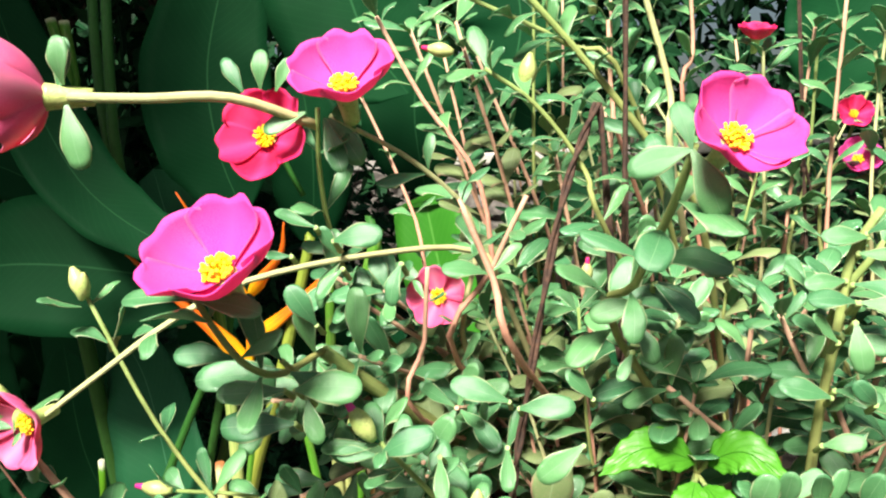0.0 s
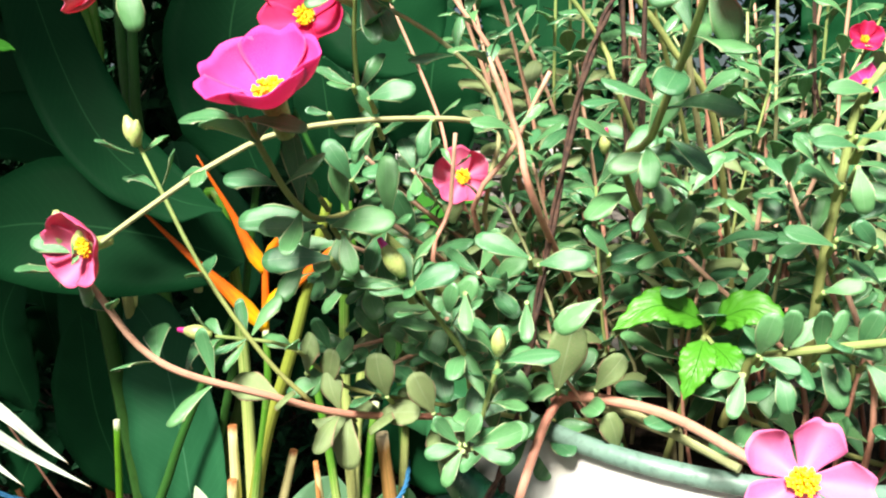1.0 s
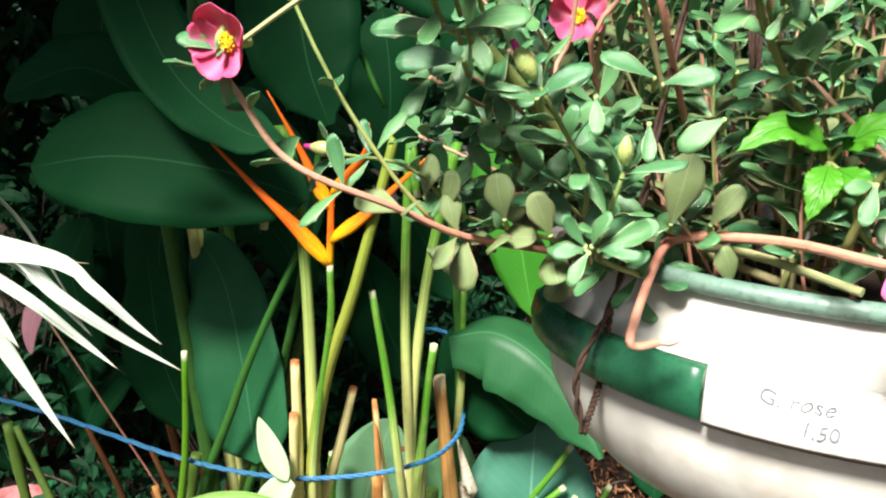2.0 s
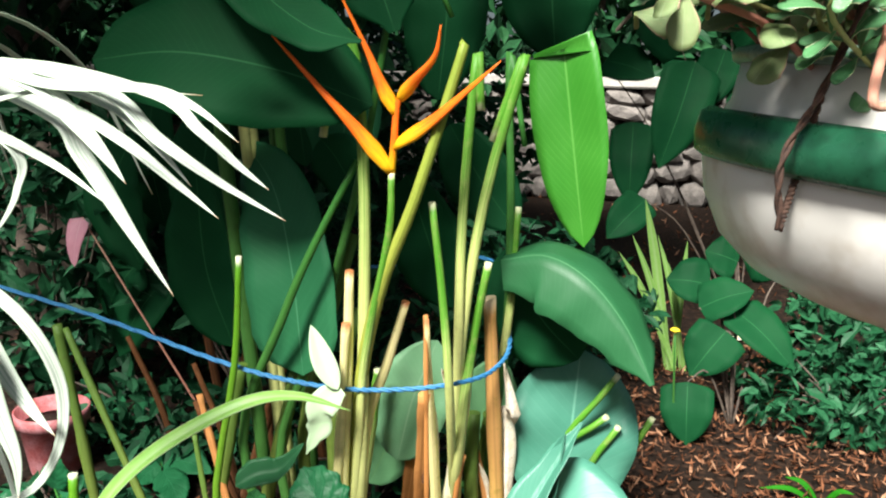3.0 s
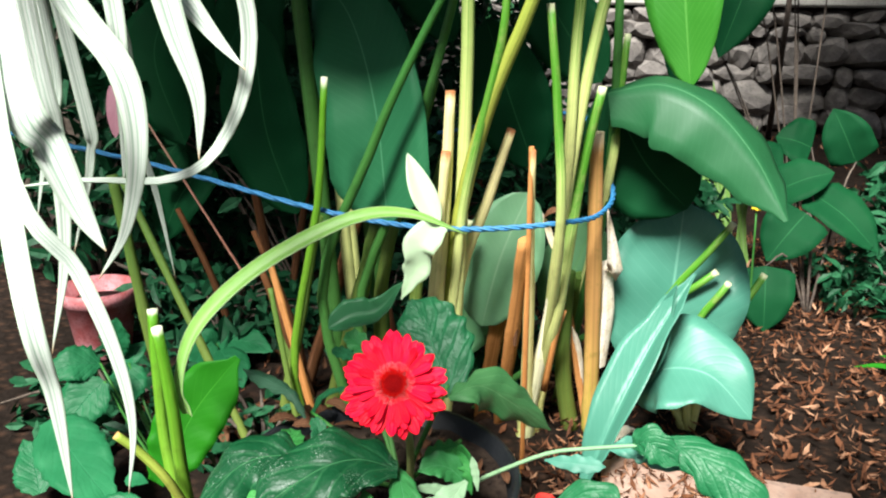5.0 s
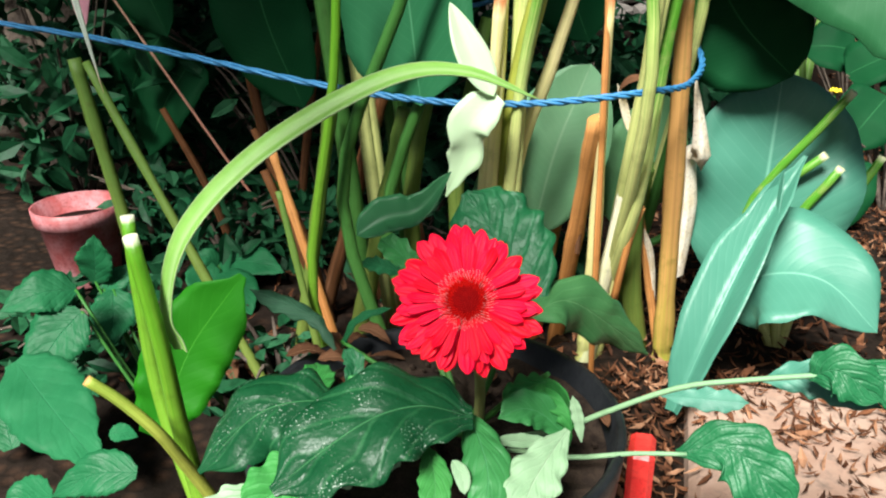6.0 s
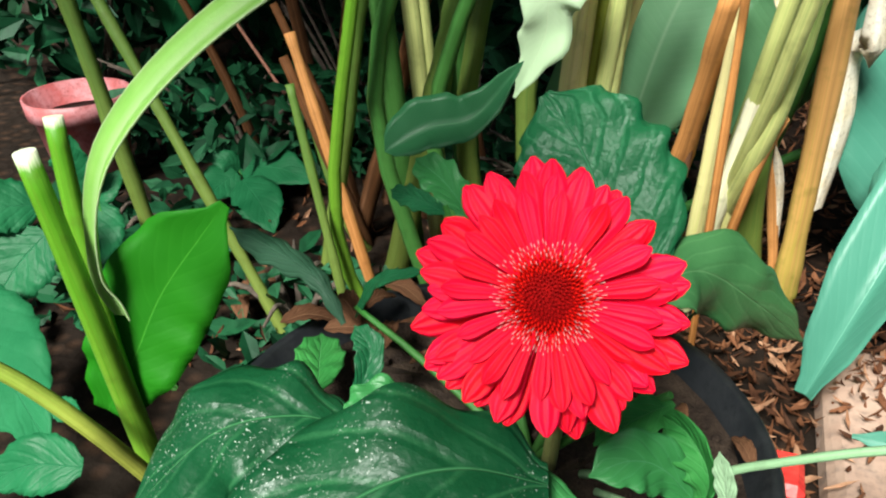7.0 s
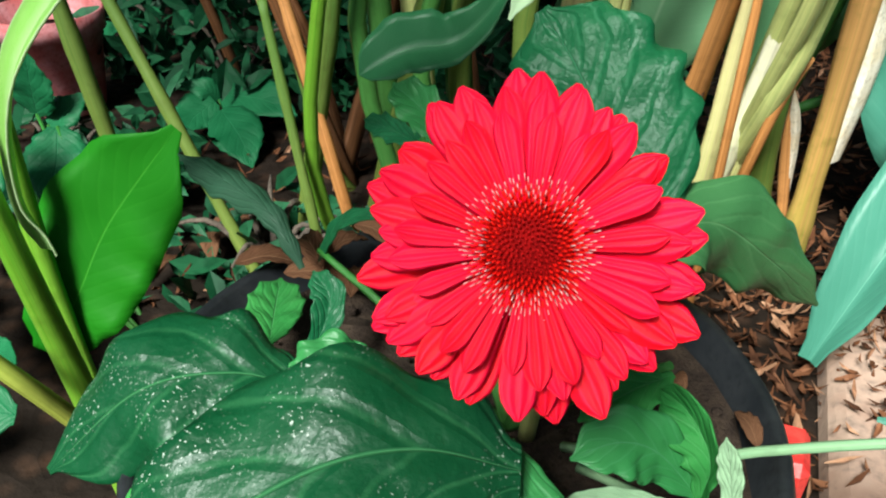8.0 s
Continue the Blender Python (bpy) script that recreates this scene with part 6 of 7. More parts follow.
def bud(plant, p, along, size, mat="bud", tip=None):
    size *= 0.8
    p, d = Vector(p), Vector(along).normalized()
    b = part("bud", add_tube(bmesh.new(), [p, p + d * size * 0.5, p + d * size], size * 0.16, size * 0.16, 8, count=8, prof=lambda s: 0.25 + 1.4 * math.sin(math.pi * min(1, s * 0.9 + 0.08))), M[mat], plant, "closed pointed flower bud")
    if tip:
        part("bud_tip", add_tube(bmesh.new(), [p + d * size * 0.8, p + d * size * 1.15], size * 0.13, size * 0.07, 7), M[tip], b, "pink petal tip")
    return b


def moss(place, label="moss rose with fleshy paddle leaves and pink flowers"):
    return root("moss_rose_plant", place, label, "plant", "moss roses in the hanging pot")


PA = moss(hung((-0.07, -0.03, 0.102)), "trailing moss rose with long stems and magenta flowers")
a0 = PA.location
# trailing stems over the rim
shoot(PA, [a0, (0.063, 0.372, 0.900), (0.033, 0.344, 0.910), (0.014, 0.325, 0.922), (-0.006, 0.313, 0.932), (-0.017, 0.309, 0.941), (-0.025, 0.305, 0.956), (-0.032, 0.305, 0.965)], 0.0026, "pink_stem", 1, 0.28, 0.02, 0.019, old=True)
shoot(PA, [(0.024, 0.336, 0.916), (0.012, 0.329, 0.933), (-0.005, 0.325, 0.962), (-0.022, 0.325, 0.999)], 0.0017, "green_stem", 2, 0.3, 0.03, 0.014, top=False)
bud(PA, (-0.022, 0.325, 0.998), (-0.3, -0.1, 1), 0.012)
bud(PA, (-0.022, 0.323, 0.998), (0.25, -0.1, 1), 0.010)
leaf_pair(PA, Vector((-0.022, 0.324, 0.996)), Vector((0, 0, 1)), 0.3, 0.014, rng)
shoot(PA, [a0 + Vector((0.02, 0.01, 0)), (0.089, 0.384, 0.984), (0.079, 0.376, 1.001), (0.053, 0.352, 1.004), (0.024, 0.329, 1.001), (0.006, 0.317, 0.992), (-0.008, 0.309, 0.982), (-0.028, 0.303, 0.968)], 0.0021, "pale_stem", 3, 0.5, 0.05, 0.016)
flower(PA, (-0.025, 0.302, 0.971), (-0.25, -0.93, -0.1), 0.0265, "petal_coral", 0.4, 0.6)
bud(PA, (-0.033, 0.303, 0.970), (-0.1, -0.1, 1), 0.014)
bud(PA, (-0.029, 0.303, 0.968), (0.3, -0.2, 0.9), 0.011)
shoot(PA, [(0.036, 0.352, 0.975), (0.032, 0.329, 0.975), (0.032, 0.309, 0.983), (0.030, 0.299, 0.994), (0.027, 0.295, 1.004)], 0.0022, "green_stem", 4, 0.05, 0.016, 0.022, top=False)
stem("stem", [a0 + Vector((0.01, 0.02, 0)), (0.053, 0.372, 0.952), (0.036, 0.352, 0.975)], 0.003, 0.0022, "green_stem", PA)
flower(PA, (0.034, 0.296, 1.008), (-0.05, -0.6, 0.78), 0.0405, "petal", 0.31, 0.7)
for sgn in (-1, 1):
    piece("leaf", LEAVES[0], PA, aim(Vector((0.027, 0.295, 1.003)), (sgn * 0.9, -0.1, -0.05 - 0.1 * sgn), (0, -0.5, 0.9), 0.017))
shoot(PA, [a0 + Vector((0.03, 0.0, 0)), (0.076, 0.372, 0.902), (0.072, 0.344, 0.930), (0.066, 0.333, 0.945), (0.060, 0.325, 0.957)], 0.002, "green_stem", 5, 0.15, 0.014, 0.02, top=True)
bud(PA, (0.059, 0.322, 0.959), (-0.45, -0.1, 0.8), 0.014, "bud", "petal")
shoot(PA, [a0 + Vector((0.02, -0.02, 0)), (0.076, 0.352, 0.902), (0.078, 0.340, 0.913), (0.084, 0.333, 0.932)], 0.002, "green_stem", 6, 0.1, 0.011, 0.019)
bud(PA, (0.084, 0.331, 0.934), (0.1, -0.2, 1), 0.011)
shoot(PA, [(0.064, 0.368, 0.905), (0.031, 0.352, 0.916), (0.016, 0.340, 0.933), (-0.006, 0.333, 0.938)], 0.0016, "green_stem", 7, 0.3, 0.02, 0.018)
bud(PA, (-0.006, 0.331, 0.939), (-0.9, -0.1, 0.15), 0.012, "bud", "petal")

PB = moss(hung((-0.06, 0.03, 0.102)), "upright moss rose with two pink flowers over bare stems")
b0 = PB.location
shoot(PB, [b0, (0.073, 0.400, 0.956), (0.079, 0.392, 1.004), (0.064, 0.380, 1.028), (0.037, 0.372, 1.046)], 0.0021, "pale_stem", 11, 0.7, 0.03, 0.02, top=False)
shoot(PB, [b0, (0.042, 0.408, 0.963), (0.031, 0.388, 1.001), (0.031, 0.376, 1.026), (0.036, 0.364, 1.048)], 0.0021, "green_stem", 12, 0.3, 0.022, 0.022, top=False)
flower(PB, (0.047, 0.358, 1.052), (0.05, -0.62, 0.76), 0.0405, "petal", 0.2, 0.68)
flower(PB, (0.016, 0.372, 1.040), (-0.05, -0.9, 0.3), 0.035, "petal_red", 0.9, 0.35, "crimson-pink moss rose flower")
stem("stem", [(0.034, 0.368, 1.043), (0.014, 0.352, 1.052), (-0.009, 0.344, 1.053), (-0.036, 0.340, 1.055)], 0.0017, 0.0015, "pale_stem", PB)
flower(PB, (-0.037, 0.340, 1.055), (-0.95, -0.45, 0.05), 0.044, "petal_coral", 0.2, 0.75)
for q, d, s in (((-0.034, 0.340, 1.056), (0.25, 0, 1), 0.016), ((-0.032, 0.340, 1.053), (0.2, -0.1, -1), 0.02), ((-0.032, 0.340, 1.058), (0.1, -0.2, 1), 0.014), ((0.014, 0.360, 1.054), (-0.4, 0, 0.8), 0.012), ((0.018, 0.364, 1.055), (0.1, 0, 1), 0.012), ((0.023, 0.364, 1.054), (0.5, 0, 0.9), 0.011), ((0.032, 0.364, 1.047), (-0.7, -0.3, -0.3), 0.014), ((0.038, 0.364, 1.045), (0.3, -0.2, -0.9), 0.018), ((0.038, 0.368, 1.045), (0.5, -0.1, -0.7), 0.018)):
    piece("leaf", rng.choice(LEAVES), PB, aim(Vector(q), d, (0.2, -0.9, 0.4), s))
shoot(PB, [b0, (0.085, 0.415, 0.970), (0.079, 0.408, 1.020), (0.060, 0.408, 1.051), (0.045, 0.408, 1.081)], 0.0022, "pink_stem", 13, 0.8, 0.03, 0.016)
shoot(PB, [b0, (0.060, 0.431, 0.966), (0.048, 0.439, 1.005), (0.034, 0.447, 1.038), (0.026, 0.447, 1.057)], 0.0018, "pink_stem", 14, 0.35, 0.028, 0.014)
shoot(PB, [b0 + Vector((0.02, 0, 0)), (0.096, 0.352, 0.971), (0.090, 0.344, 0.997), (0.082, 0.340, 1.020)], 0.0025, "pink_stem", 15, 0.9, 0.02, 0.016)
shoot(PB, [b0 + Vector((0.02, 0, 0)), (0.072, 0.384, 0.961), (0.086, 0.376, 0.995), (0.098, 0.372, 1.018)], 0.0022, "pink_stem", 16, 0.6, 0.02, 0.014, top=False)
shoot(PB, [b0, (0.063, 0.364, 0.949), (0.066, 0.360, 0.976), (0.069, 0.356, 0.999)], 0.0018, "pink_stem", 17, 0.95, 0.03, 0.012, top=False)
flower(PB, (0.066, 0.388, 0.984), (-0.05, -1, 0.15), 0.025, "petal_coral", 0.5, 0.5, "small crimson-pink moss rose flower")

PC = moss(hung((0.02, -0.06, 0.102)), "moss rose with a tall stem and a pale magenta flower")
c0 = PC.location
shoot(PC, [c0, (0.124, 0.360, 0.976), (0.128, 0.340, 0.996), (0.135, 0.317, 1.018), (0.139, 0.309, 1.032)], 0.0027, "green_stem", 21, 0.3, 0.013, 0.024, top=False)
flower(PC, (0.146, 0.307, 1.032), (0.3, -0.68, 0.5), 0.0315, "petal", 0.75, 0.65)
for d, s in (((-0.85, -0.1, -0.25), 0.014), ((0.35, -0.1, -0.85), 0.016), ((-0.2, 0.2, 0.8), 0.011)):
    piece("leaf", LEAVES[1], PC, aim(Vector((0.138, 0.307, 1.031)), d, (0, -0.9, 0.3), s))
stem("stem", [(0.097, 0.384, 0.902), (0.105, 0.381, 0.906), (0.133, 0.360, 0.908), (0.153, 0.329, 0.907), (0.160, 0.319, 0.907)], 0.0022, 0.0014, "pink_stem", PC)
stem("stem", [(0.099, 0.384, 0.904), (0.094, 0.364, 0.899), (0.087, 0.340, 0.881), (0.089, 0.339, 0.877), (0.096, 0.339, 0.879)], 0.0017, 0.0014, "pink_stem", PC)
bud(PC, (0.095, 0.339, 0.879), (1, -0.1, 0.15), 0.009, "husk")
stem("stem", [c0, (0.113, 0.392, 0.898), (0.126, 0.376, 0.901), (0.155, 0.352, 0.894)], 0.002, 0.0015, "pale_stem", PC)
flower(PC, (0.163, 0.314, 0.908), (-0.05, -0.9, 0.3), 0.036, "petal_pale", 1.2, 0.3, "pale pink moss rose flower")
shoot(PC, [c0 + Vector((0.05, 0, 0)), (0.159, 0.360, 0.907), (0.157, 0.352, 0.928), (0.177, 0.336, 0.936)], 0.002, "green_stem", 22, 0.1, 0.012, 0.02)

PD = moss(hung((0.02, 0.06, 0.102)), "tall moss rose with pale yellowish stems")
d0 = PD.location
for k, (pts, rr, mat, st) in enumerate((
        ([d0, (0.160, 0.439, 0.995), (0.142, 0.423, 1.027), (0.118, 0.415, 1.060), (0.098, 0.408, 1.084), (0.083, 0.408, 1.100)], 0.003, "green_stem", 0.8),
        ([d0, (0.135, 0.431, 1.044), (0.111, 0.423, 1.068), (0.075, 0.415, 1.087)], 0.0022, "green_stem", 0.6),
        ([d0, (0.146, 0.408, 1.017), (0.145, 0.408, 1.047), (0.137, 0.408, 1.081), (0.132, 0.408, 1.103)], 0.0026, "pale_stem", 0.85),
        ([d0, (0.124, 0.384, 1.000), (0.116, 0.380, 1.024), (0.102, 0.376, 1.045), (0.087, 0.372, 1.057)], 0.0019, "green_stem", 0.5),
        ([d0, (0.134, 0.463, 1.021), (0.128, 0.463, 1.049), (0.127, 0.463, 1.081)], 0.0022, "pink_stem", 0.55),
        ([d0, (0.158, 0.479, 1.038), (0.162, 0.479, 1.067), (0.161, 0.479, 1.099)], 0.0022, "pink_stem", 0.5),
        ([d0, (0.194, 0.502, 0.969), (0.195, 0.502, 1.029), (0.193, 0.494, 1.067)], 0.002, "pale_stem", 0.4))):
    shoot(PD, pts, rr, mat, 30 + k, st, 0.016, 0.019)
flower(PD, (0.190, 0.494, 1.072), (0.1, -0.3, 1), 0.021, "petal_red", 0.3, 0.8, "half-open crimson moss rose flower")
flower(PD, (0.121, 0.463, 1.091), (0, -0.3, 1), 0.026, "petal_red", 0.3, 1.2, "half-open crimson moss rose flower")
bud(PD, (0.077, 0.376, 1.063), (-0.9, 0, 0.2), 0.011, "bud", "petal_red")
bud(PD, (0.098, 0.384, 1.051), (0.2, 0, 1), 0.014)
bud(PD, (0.115, 0.368, 0.991), (0.1, -0.2, 1), 0.009, "bud", "petal_red")

PE = moss(hung((0.08, 0.03, 0.102)), "bushy moss rose with small crimson flowers")
e0 = PE.location
for k, (pts, rr, mat, st) in enumerate((
        ([e0, (0.207, 0.502, 0.964), (0.218, 0.518, 1.014), (0.224, 0.526, 1.072)], 0.002, "green_stem", 0.5),
        ([e0, (0.221, 0.510, 0.983), (0.237, 0.526, 1.026), (0.261, 0.542, 1.071)], 0.002, "green_stem", 0.4),
        ([e0, (0.240, 0.502, 0.989), (0.247, 0.518, 1.039), (0.253, 0.526, 1.075)], 0.002, "pale_stem", 0.4),
        ([e0, (0.193, 0.400, 0.945), (0.187, 0.376, 0.979), (0.198, 0.368, 1.001)], 0.003, "green_stem", 0.2))):
    shoot(PE, pts, rr, mat, 40 + k, st, 0.015, 0.02)
flower(PE, (0.237, 0.518, 1.038), (0, -0.9, 0.4), 0.019, "petal_red", 0.1, 0.5, "small crimson moss rose flower")
flower(PE, (0.239, 0.518, 1.017), (0, -0.8, 0.5), 0.024, "petal", 0.5, 0.7)

# the dense lower growth
r5 = random.Random(55)
for k in range(92):
    a, q = r5.uniform(0, math.tau), 0.096 * math.sqrt(r5.random())
    plant = (PA, PB, PC, PD, PE)[(0 if a > 3.6 and q > 0.04 and math.cos(a) < 0 else 1 if math.cos(a) < -0.3 else 2 if math.sin(a) < -0.3 else 3 if a < 1.8 else 4)]
    foot = hung((q * math.cos(a), q * math.sin(a), 0.1))
    out = Vector((math.cos(a), math.sin(a), 0)) * r5.uniform(0.0, 0.075) * (q / 0.096 + 0.2)
    front = math.sin(a) < 0
    tall = r5.uniform(0.06, 0.13) if front else r5.uniform(0.1, 0.24)
    pts = [foot, foot + out * 0.4 + Vector((r5.gauss(0, 0.006), r5.gauss(0, 0.006), tall * 0.5)), foot + out + Vector((r5.gauss(0, 0.012), r5.gauss(0, 0.012), tall))]
    shoot(plant, pts, r5.uniform(0.0014, 0.0024), r5.choice(("pink_stem", "green_stem", "pink_stem", "pale_stem")), 100 + k, 0.3, 0.0135, r5.uniform(0.017, 0.023), old=(k % 3 == 0))
for k, (t0, t1) in enumerate((((0.043, 0.360, 0.922), 0), ((0.059, 0.360, 0.927), 0), ((0.025, 0.352, 0.928), 0), ((0.074, 0.364, 0.953), 0), ((0.045, 0.360, 0.971), 0), ((0.031, 0.352, 0.965), 0), ((0.065, 0.352, 0.940), 0), ((0.022, 0.344, 0.962), 0), ((0.034, 0.368, 0.948), 0), ((0.079, 0.352, 0.926), 0), ((0.048, 0.384, 0.987), 0), ((0.031, 0.384, 0.992), 0))):
    tip = Vector(t0)
    foot = hung((-0.09, -0.02 + 0.004 * k, 0.1))
    shoot(PA, [foot, foot.lerp(tip, 0.45) + Vector((0, 0, 0.02)), tip], 0.002, "pink_stem", 300 + k, 0.35, 0.0125, 0.022, old=(k % 2 == 0))

# the large single leaves of the nearest shoots


def whorl(plant, leaves, old=False, wide=1.0):
    """Leaves from foot to tip, turned to the light."""
    for k, (foot, tip) in enumerate(leaves):
        a, b = Vector(foot), Vector(tip)
        n = len(plant.children) + k
        face = Vector((0.3 * math.sin(n * 2.1), -0.75, 0.6 + 0.3 * math.sin(n * 1.3)))
        m = aim(a, b - a, face, (b - a).length) @ Matrix.Diagonal((wide, 1, 1, 1))
        piece("leaf", (OLD if old else LEAVES)[n % (2 if old else 4)], plant, m)
        stem("leaf_stalk", [a + Vector((0, 0.006, -0.004)), a], 0.0009, 0.0008, "green_stem", plant, 5)


whorl(PA, (((0.037, 0.318, 0.974), (0.020, 0.314, 0.974)), ((0.040, 0.318, 0.974), (0.059, 0.314, 0.976)), ((0.043, 0.318, 0.972), (0.047, 0.314, 0.961)), ((0.039, 0.318, 0.965), (0.020, 0.314, 0.965)), ((0.037, 0.318, 0.982), (0.035, 0.314, 0.988))))
whorl(PA, (((0.059, 0.324, 0.954), (0.049, 0.320, 0.956)), ((0.060, 0.324, 0.954), (0.075, 0.320, 0.962)), ((0.076, 0.324, 0.954), (0.077, 0.320, 0.943))))
whorl(PA, (((0.074, 0.318, 0.912), (0.068, 0.314, 0.921)), ((0.074, 0.318, 0.911), (0.065, 0.314, 0.910)), ((0.075, 0.318, 0.910), (0.070, 0.314, 0.901)), ((0.078, 0.318, 0.911), (0.090, 0.314, 0.910)), ((0.078, 0.318, 0.911), (0.094, 0.314, 0.919)), ((0.076, 0.318, 0.912), (0.081, 0.314, 0.922))))
whorl(PA, (((0.033, 0.345, 0.909), (0.033, 0.341, 0.892)), ((0.019, 0.345, 0.923), (0.023, 0.341, 0.937)), ((0.027, 0.345, 0.919), (0.030, 0.341, 0.932)), ((0.046, 0.345, 0.916), (0.044, 0.341, 0.931)), ((0.061, 0.345, 0.911), (0.056, 0.341, 0.925)), ((0.018, 0.352, 0.904), (0.034, 0.348, 0.900)), ((0.040, 0.352, 0.907), (0.056, 0.348, 0.910))), True, 1.1)
whorl(PC, (((0.092, 0.350, 0.960), (0.076, 0.346, 0.967)), ((0.095, 0.350, 0.958), (0.111, 0.346, 0.960)), ((0.091, 0.350, 0.946), (0.091, 0.346, 0.934)), ((0.113, 0.350, 0.947), (0.100, 0.346, 0.938)), ((0.116, 0.350, 0.961), (0.109, 0.346, 0.970))))
whorl(PC, (((0.131, 0.345, 1.000), (0.131, 0.341, 1.014)), ((0.129, 0.345, 0.990), (0.116, 0.341, 0.987)), ((0.133, 0.345, 0.995), (0.144, 0.341, 0.985)), ((0.128, 0.345, 0.984), (0.133, 0.341, 0.974)), ((0.127, 0.345, 0.976), (0.123, 0.341, 0.969)), ((0.142, 0.345, 1.007), (0.151, 0.341, 1.013))))
whorl(PC, (((0.112, 0.370, 0.912), (0.121, 0.366, 0.925)), ((0.119, 0.370, 0.891), (0.116, 0.366, 0.905)), ((0.099, 0.370, 0.912), (0.105, 0.366, 0.936))), True)
whorl(PE, (((0.180, 0.335, 0.991), (0.168, 0.331, 0.993)), ((0.181, 0.335, 0.991), (0.192, 0.331, 0.990)), ((0.180, 0.335, 0.986), (0.181, 0.331, 0.974)), ((0.176, 0.335, 0.981), (0.169, 0.331, 0.989)), ((0.185, 0.335, 0.965), (0.179, 0.331, 0.972))))
whorl(PB, (((0.041, 0.340, 1.014), (0.031, 0.336, 1.019)), ((0.046, 0.340, 1.010), (0.061, 0.336, 1.012)), ((0.048, 0.340, 1.002), (0.041, 0.336, 0.994)), ((0.065, 0.340, 1.003), (0.062, 0.336, 0.992)), ((0.033, 0.340, 1.006), (0.027, 0.336, 1.007)), ((0.039, 0.340, 0.986), (0.033, 0.336, 0.998))))

# the near shoots at the far side of the pot
stem("stem", [(0.178, 0.375, 0.915), (0.176, 0.360, 0.931), (0.176, 0.350, 0.957), (0.179, 0.345, 0.983), (0.182, 0.345, 1.001), (0.189, 0.345, 1.013)], 0.0016, 0.0011, "green_stem", PE)
whorl(PE, (((0.180, 0.343, 0.995), (0.169, 0.338, 0.995)), ((0.182, 0.343, 0.994), (0.194, 0.338, 0.991)), ((0.183, 0.343, 1.002), (0.191, 0.338, 1.002)), ((0.178, 0.343, 0.966), (0.188, 0.338, 0.965)), ((0.177, 0.343, 0.964), (0.163, 0.338, 0.969)), ((0.180, 0.343, 0.980), (0.191, 0.338, 0.978)), ((0.179, 0.343, 0.981), (0.166, 0.338, 0.986)), ((0.175, 0.343, 0.951), (0.184, 0.338, 0.954)), ((0.185, 0.343, 1.006), (0.173, 0.338, 1.007)), ((0.185, 0.343, 1.007), (0.195, 0.338, 1.011))))
stem("stem", [(0.151, 0.360, 0.905), (0.155, 0.350, 0.923), (0.158, 0.345, 0.931), (0.175, 0.335, 0.937), (0.194, 0.330, 0.941)], 0.0015, 0.0012, "green_stem", PE)
whorl(PE, (((0.157, 0.338, 0.934), (0.160, 0.332, 0.947)), ((0.158, 0.338, 0.933), (0.167, 0.332, 0.931)), ((0.162, 0.338, 0.930), (0.164, 0.332, 0.919)), ((0.173, 0.338, 0.935), (0.172, 0.332, 0.948)), ((0.173, 0.338, 0.932), (0.178, 0.332, 0.921)), ((0.183, 0.338, 0.936), (0.186, 0.332, 0.948)), ((0.185, 0.338, 0.932), (0.192, 0.332, 0.922)), ((0.153, 0.338, 0.928), (0.149, 0.332, 0.917)), ((0.152, 0.338, 0.928), (0.144, 0.332, 0.927)), ((0.164, 0.338, 0.936), (0.165, 0.332, 0.948))))

# lime-green seedling between the moss roses
basil = root("seedling", hung((-0.03, -0.075, 0.1)), "seedling with two bright lime-green serrated leaves", "plant")
s0 = Vector(basil.location)
node = Vector((0.146, 0.364, 0.933))
stem("stem", [s0, s0.lerp(node, 0.5), node], 0.0013, 0.001, "green_stem", basil)
for base_q, mid, tip, w in (((0.145, 0.362, 0.938), (0.131, 0.356, 0.944), (0.117, 0.352, 0.937), 0.0135), ((0.149, 0.362, 0.938), (0.159, 0.356, 0.943), (0.170, 0.350, 0.935), 0.0135), ((0.145, 0.360, 0.932), (0.142, 0.353, 0.926), (0.138, 0.350, 0.916), 0.0115), ((0.148, 0.360, 0.931), (0.152, 0.352, 0.927), (0.154, 0.348, 0.920), 0.010)):
    base_q = Vector(base_q)
    stem("leaf_stalk", [node, base_q], 0.0008, 0.0007, "green_stem", basil, 6)
    blade("leaf", [base_q, mid, tip], w, (-0.1, -0.75, 0.65), "basil", basil, shape=(0.25, 0.8, 1.0, 0.95, 0.72, 0.4, 0.03), fold=0.15, wave=0.02, nl=66, nw=12, lobes=10, lobe=0.07, thick=0.0005, puff=0.05, ribs=6)
# ---- shaded plants and things behind the bed ----


def shade_plant(place, leaves, label, mat="shrub", shape="broad"):
    t = root("shade_plant", place, label, "plant")
    for base_q, tip, w, up in leaves:
        b, e = Vector(base_q), Vector(tip)
        mid = b.lerp(e, 0.5) + Vector(up).normalized() * (e - b).length * 0.1
        blade("leaf", [b, mid, e], w, up, mat, t, shape=shape, fold=0.2, wave=0.02, waves=3, nl=14, nw=6, seed=len(t.children))
        stem("leaf_stalk", [place, Vector(place).lerp(b, 0.6) + Vector((0, 0, 0.08)), b], 0.0035, 0.002, "bark", t, 6)
    return t


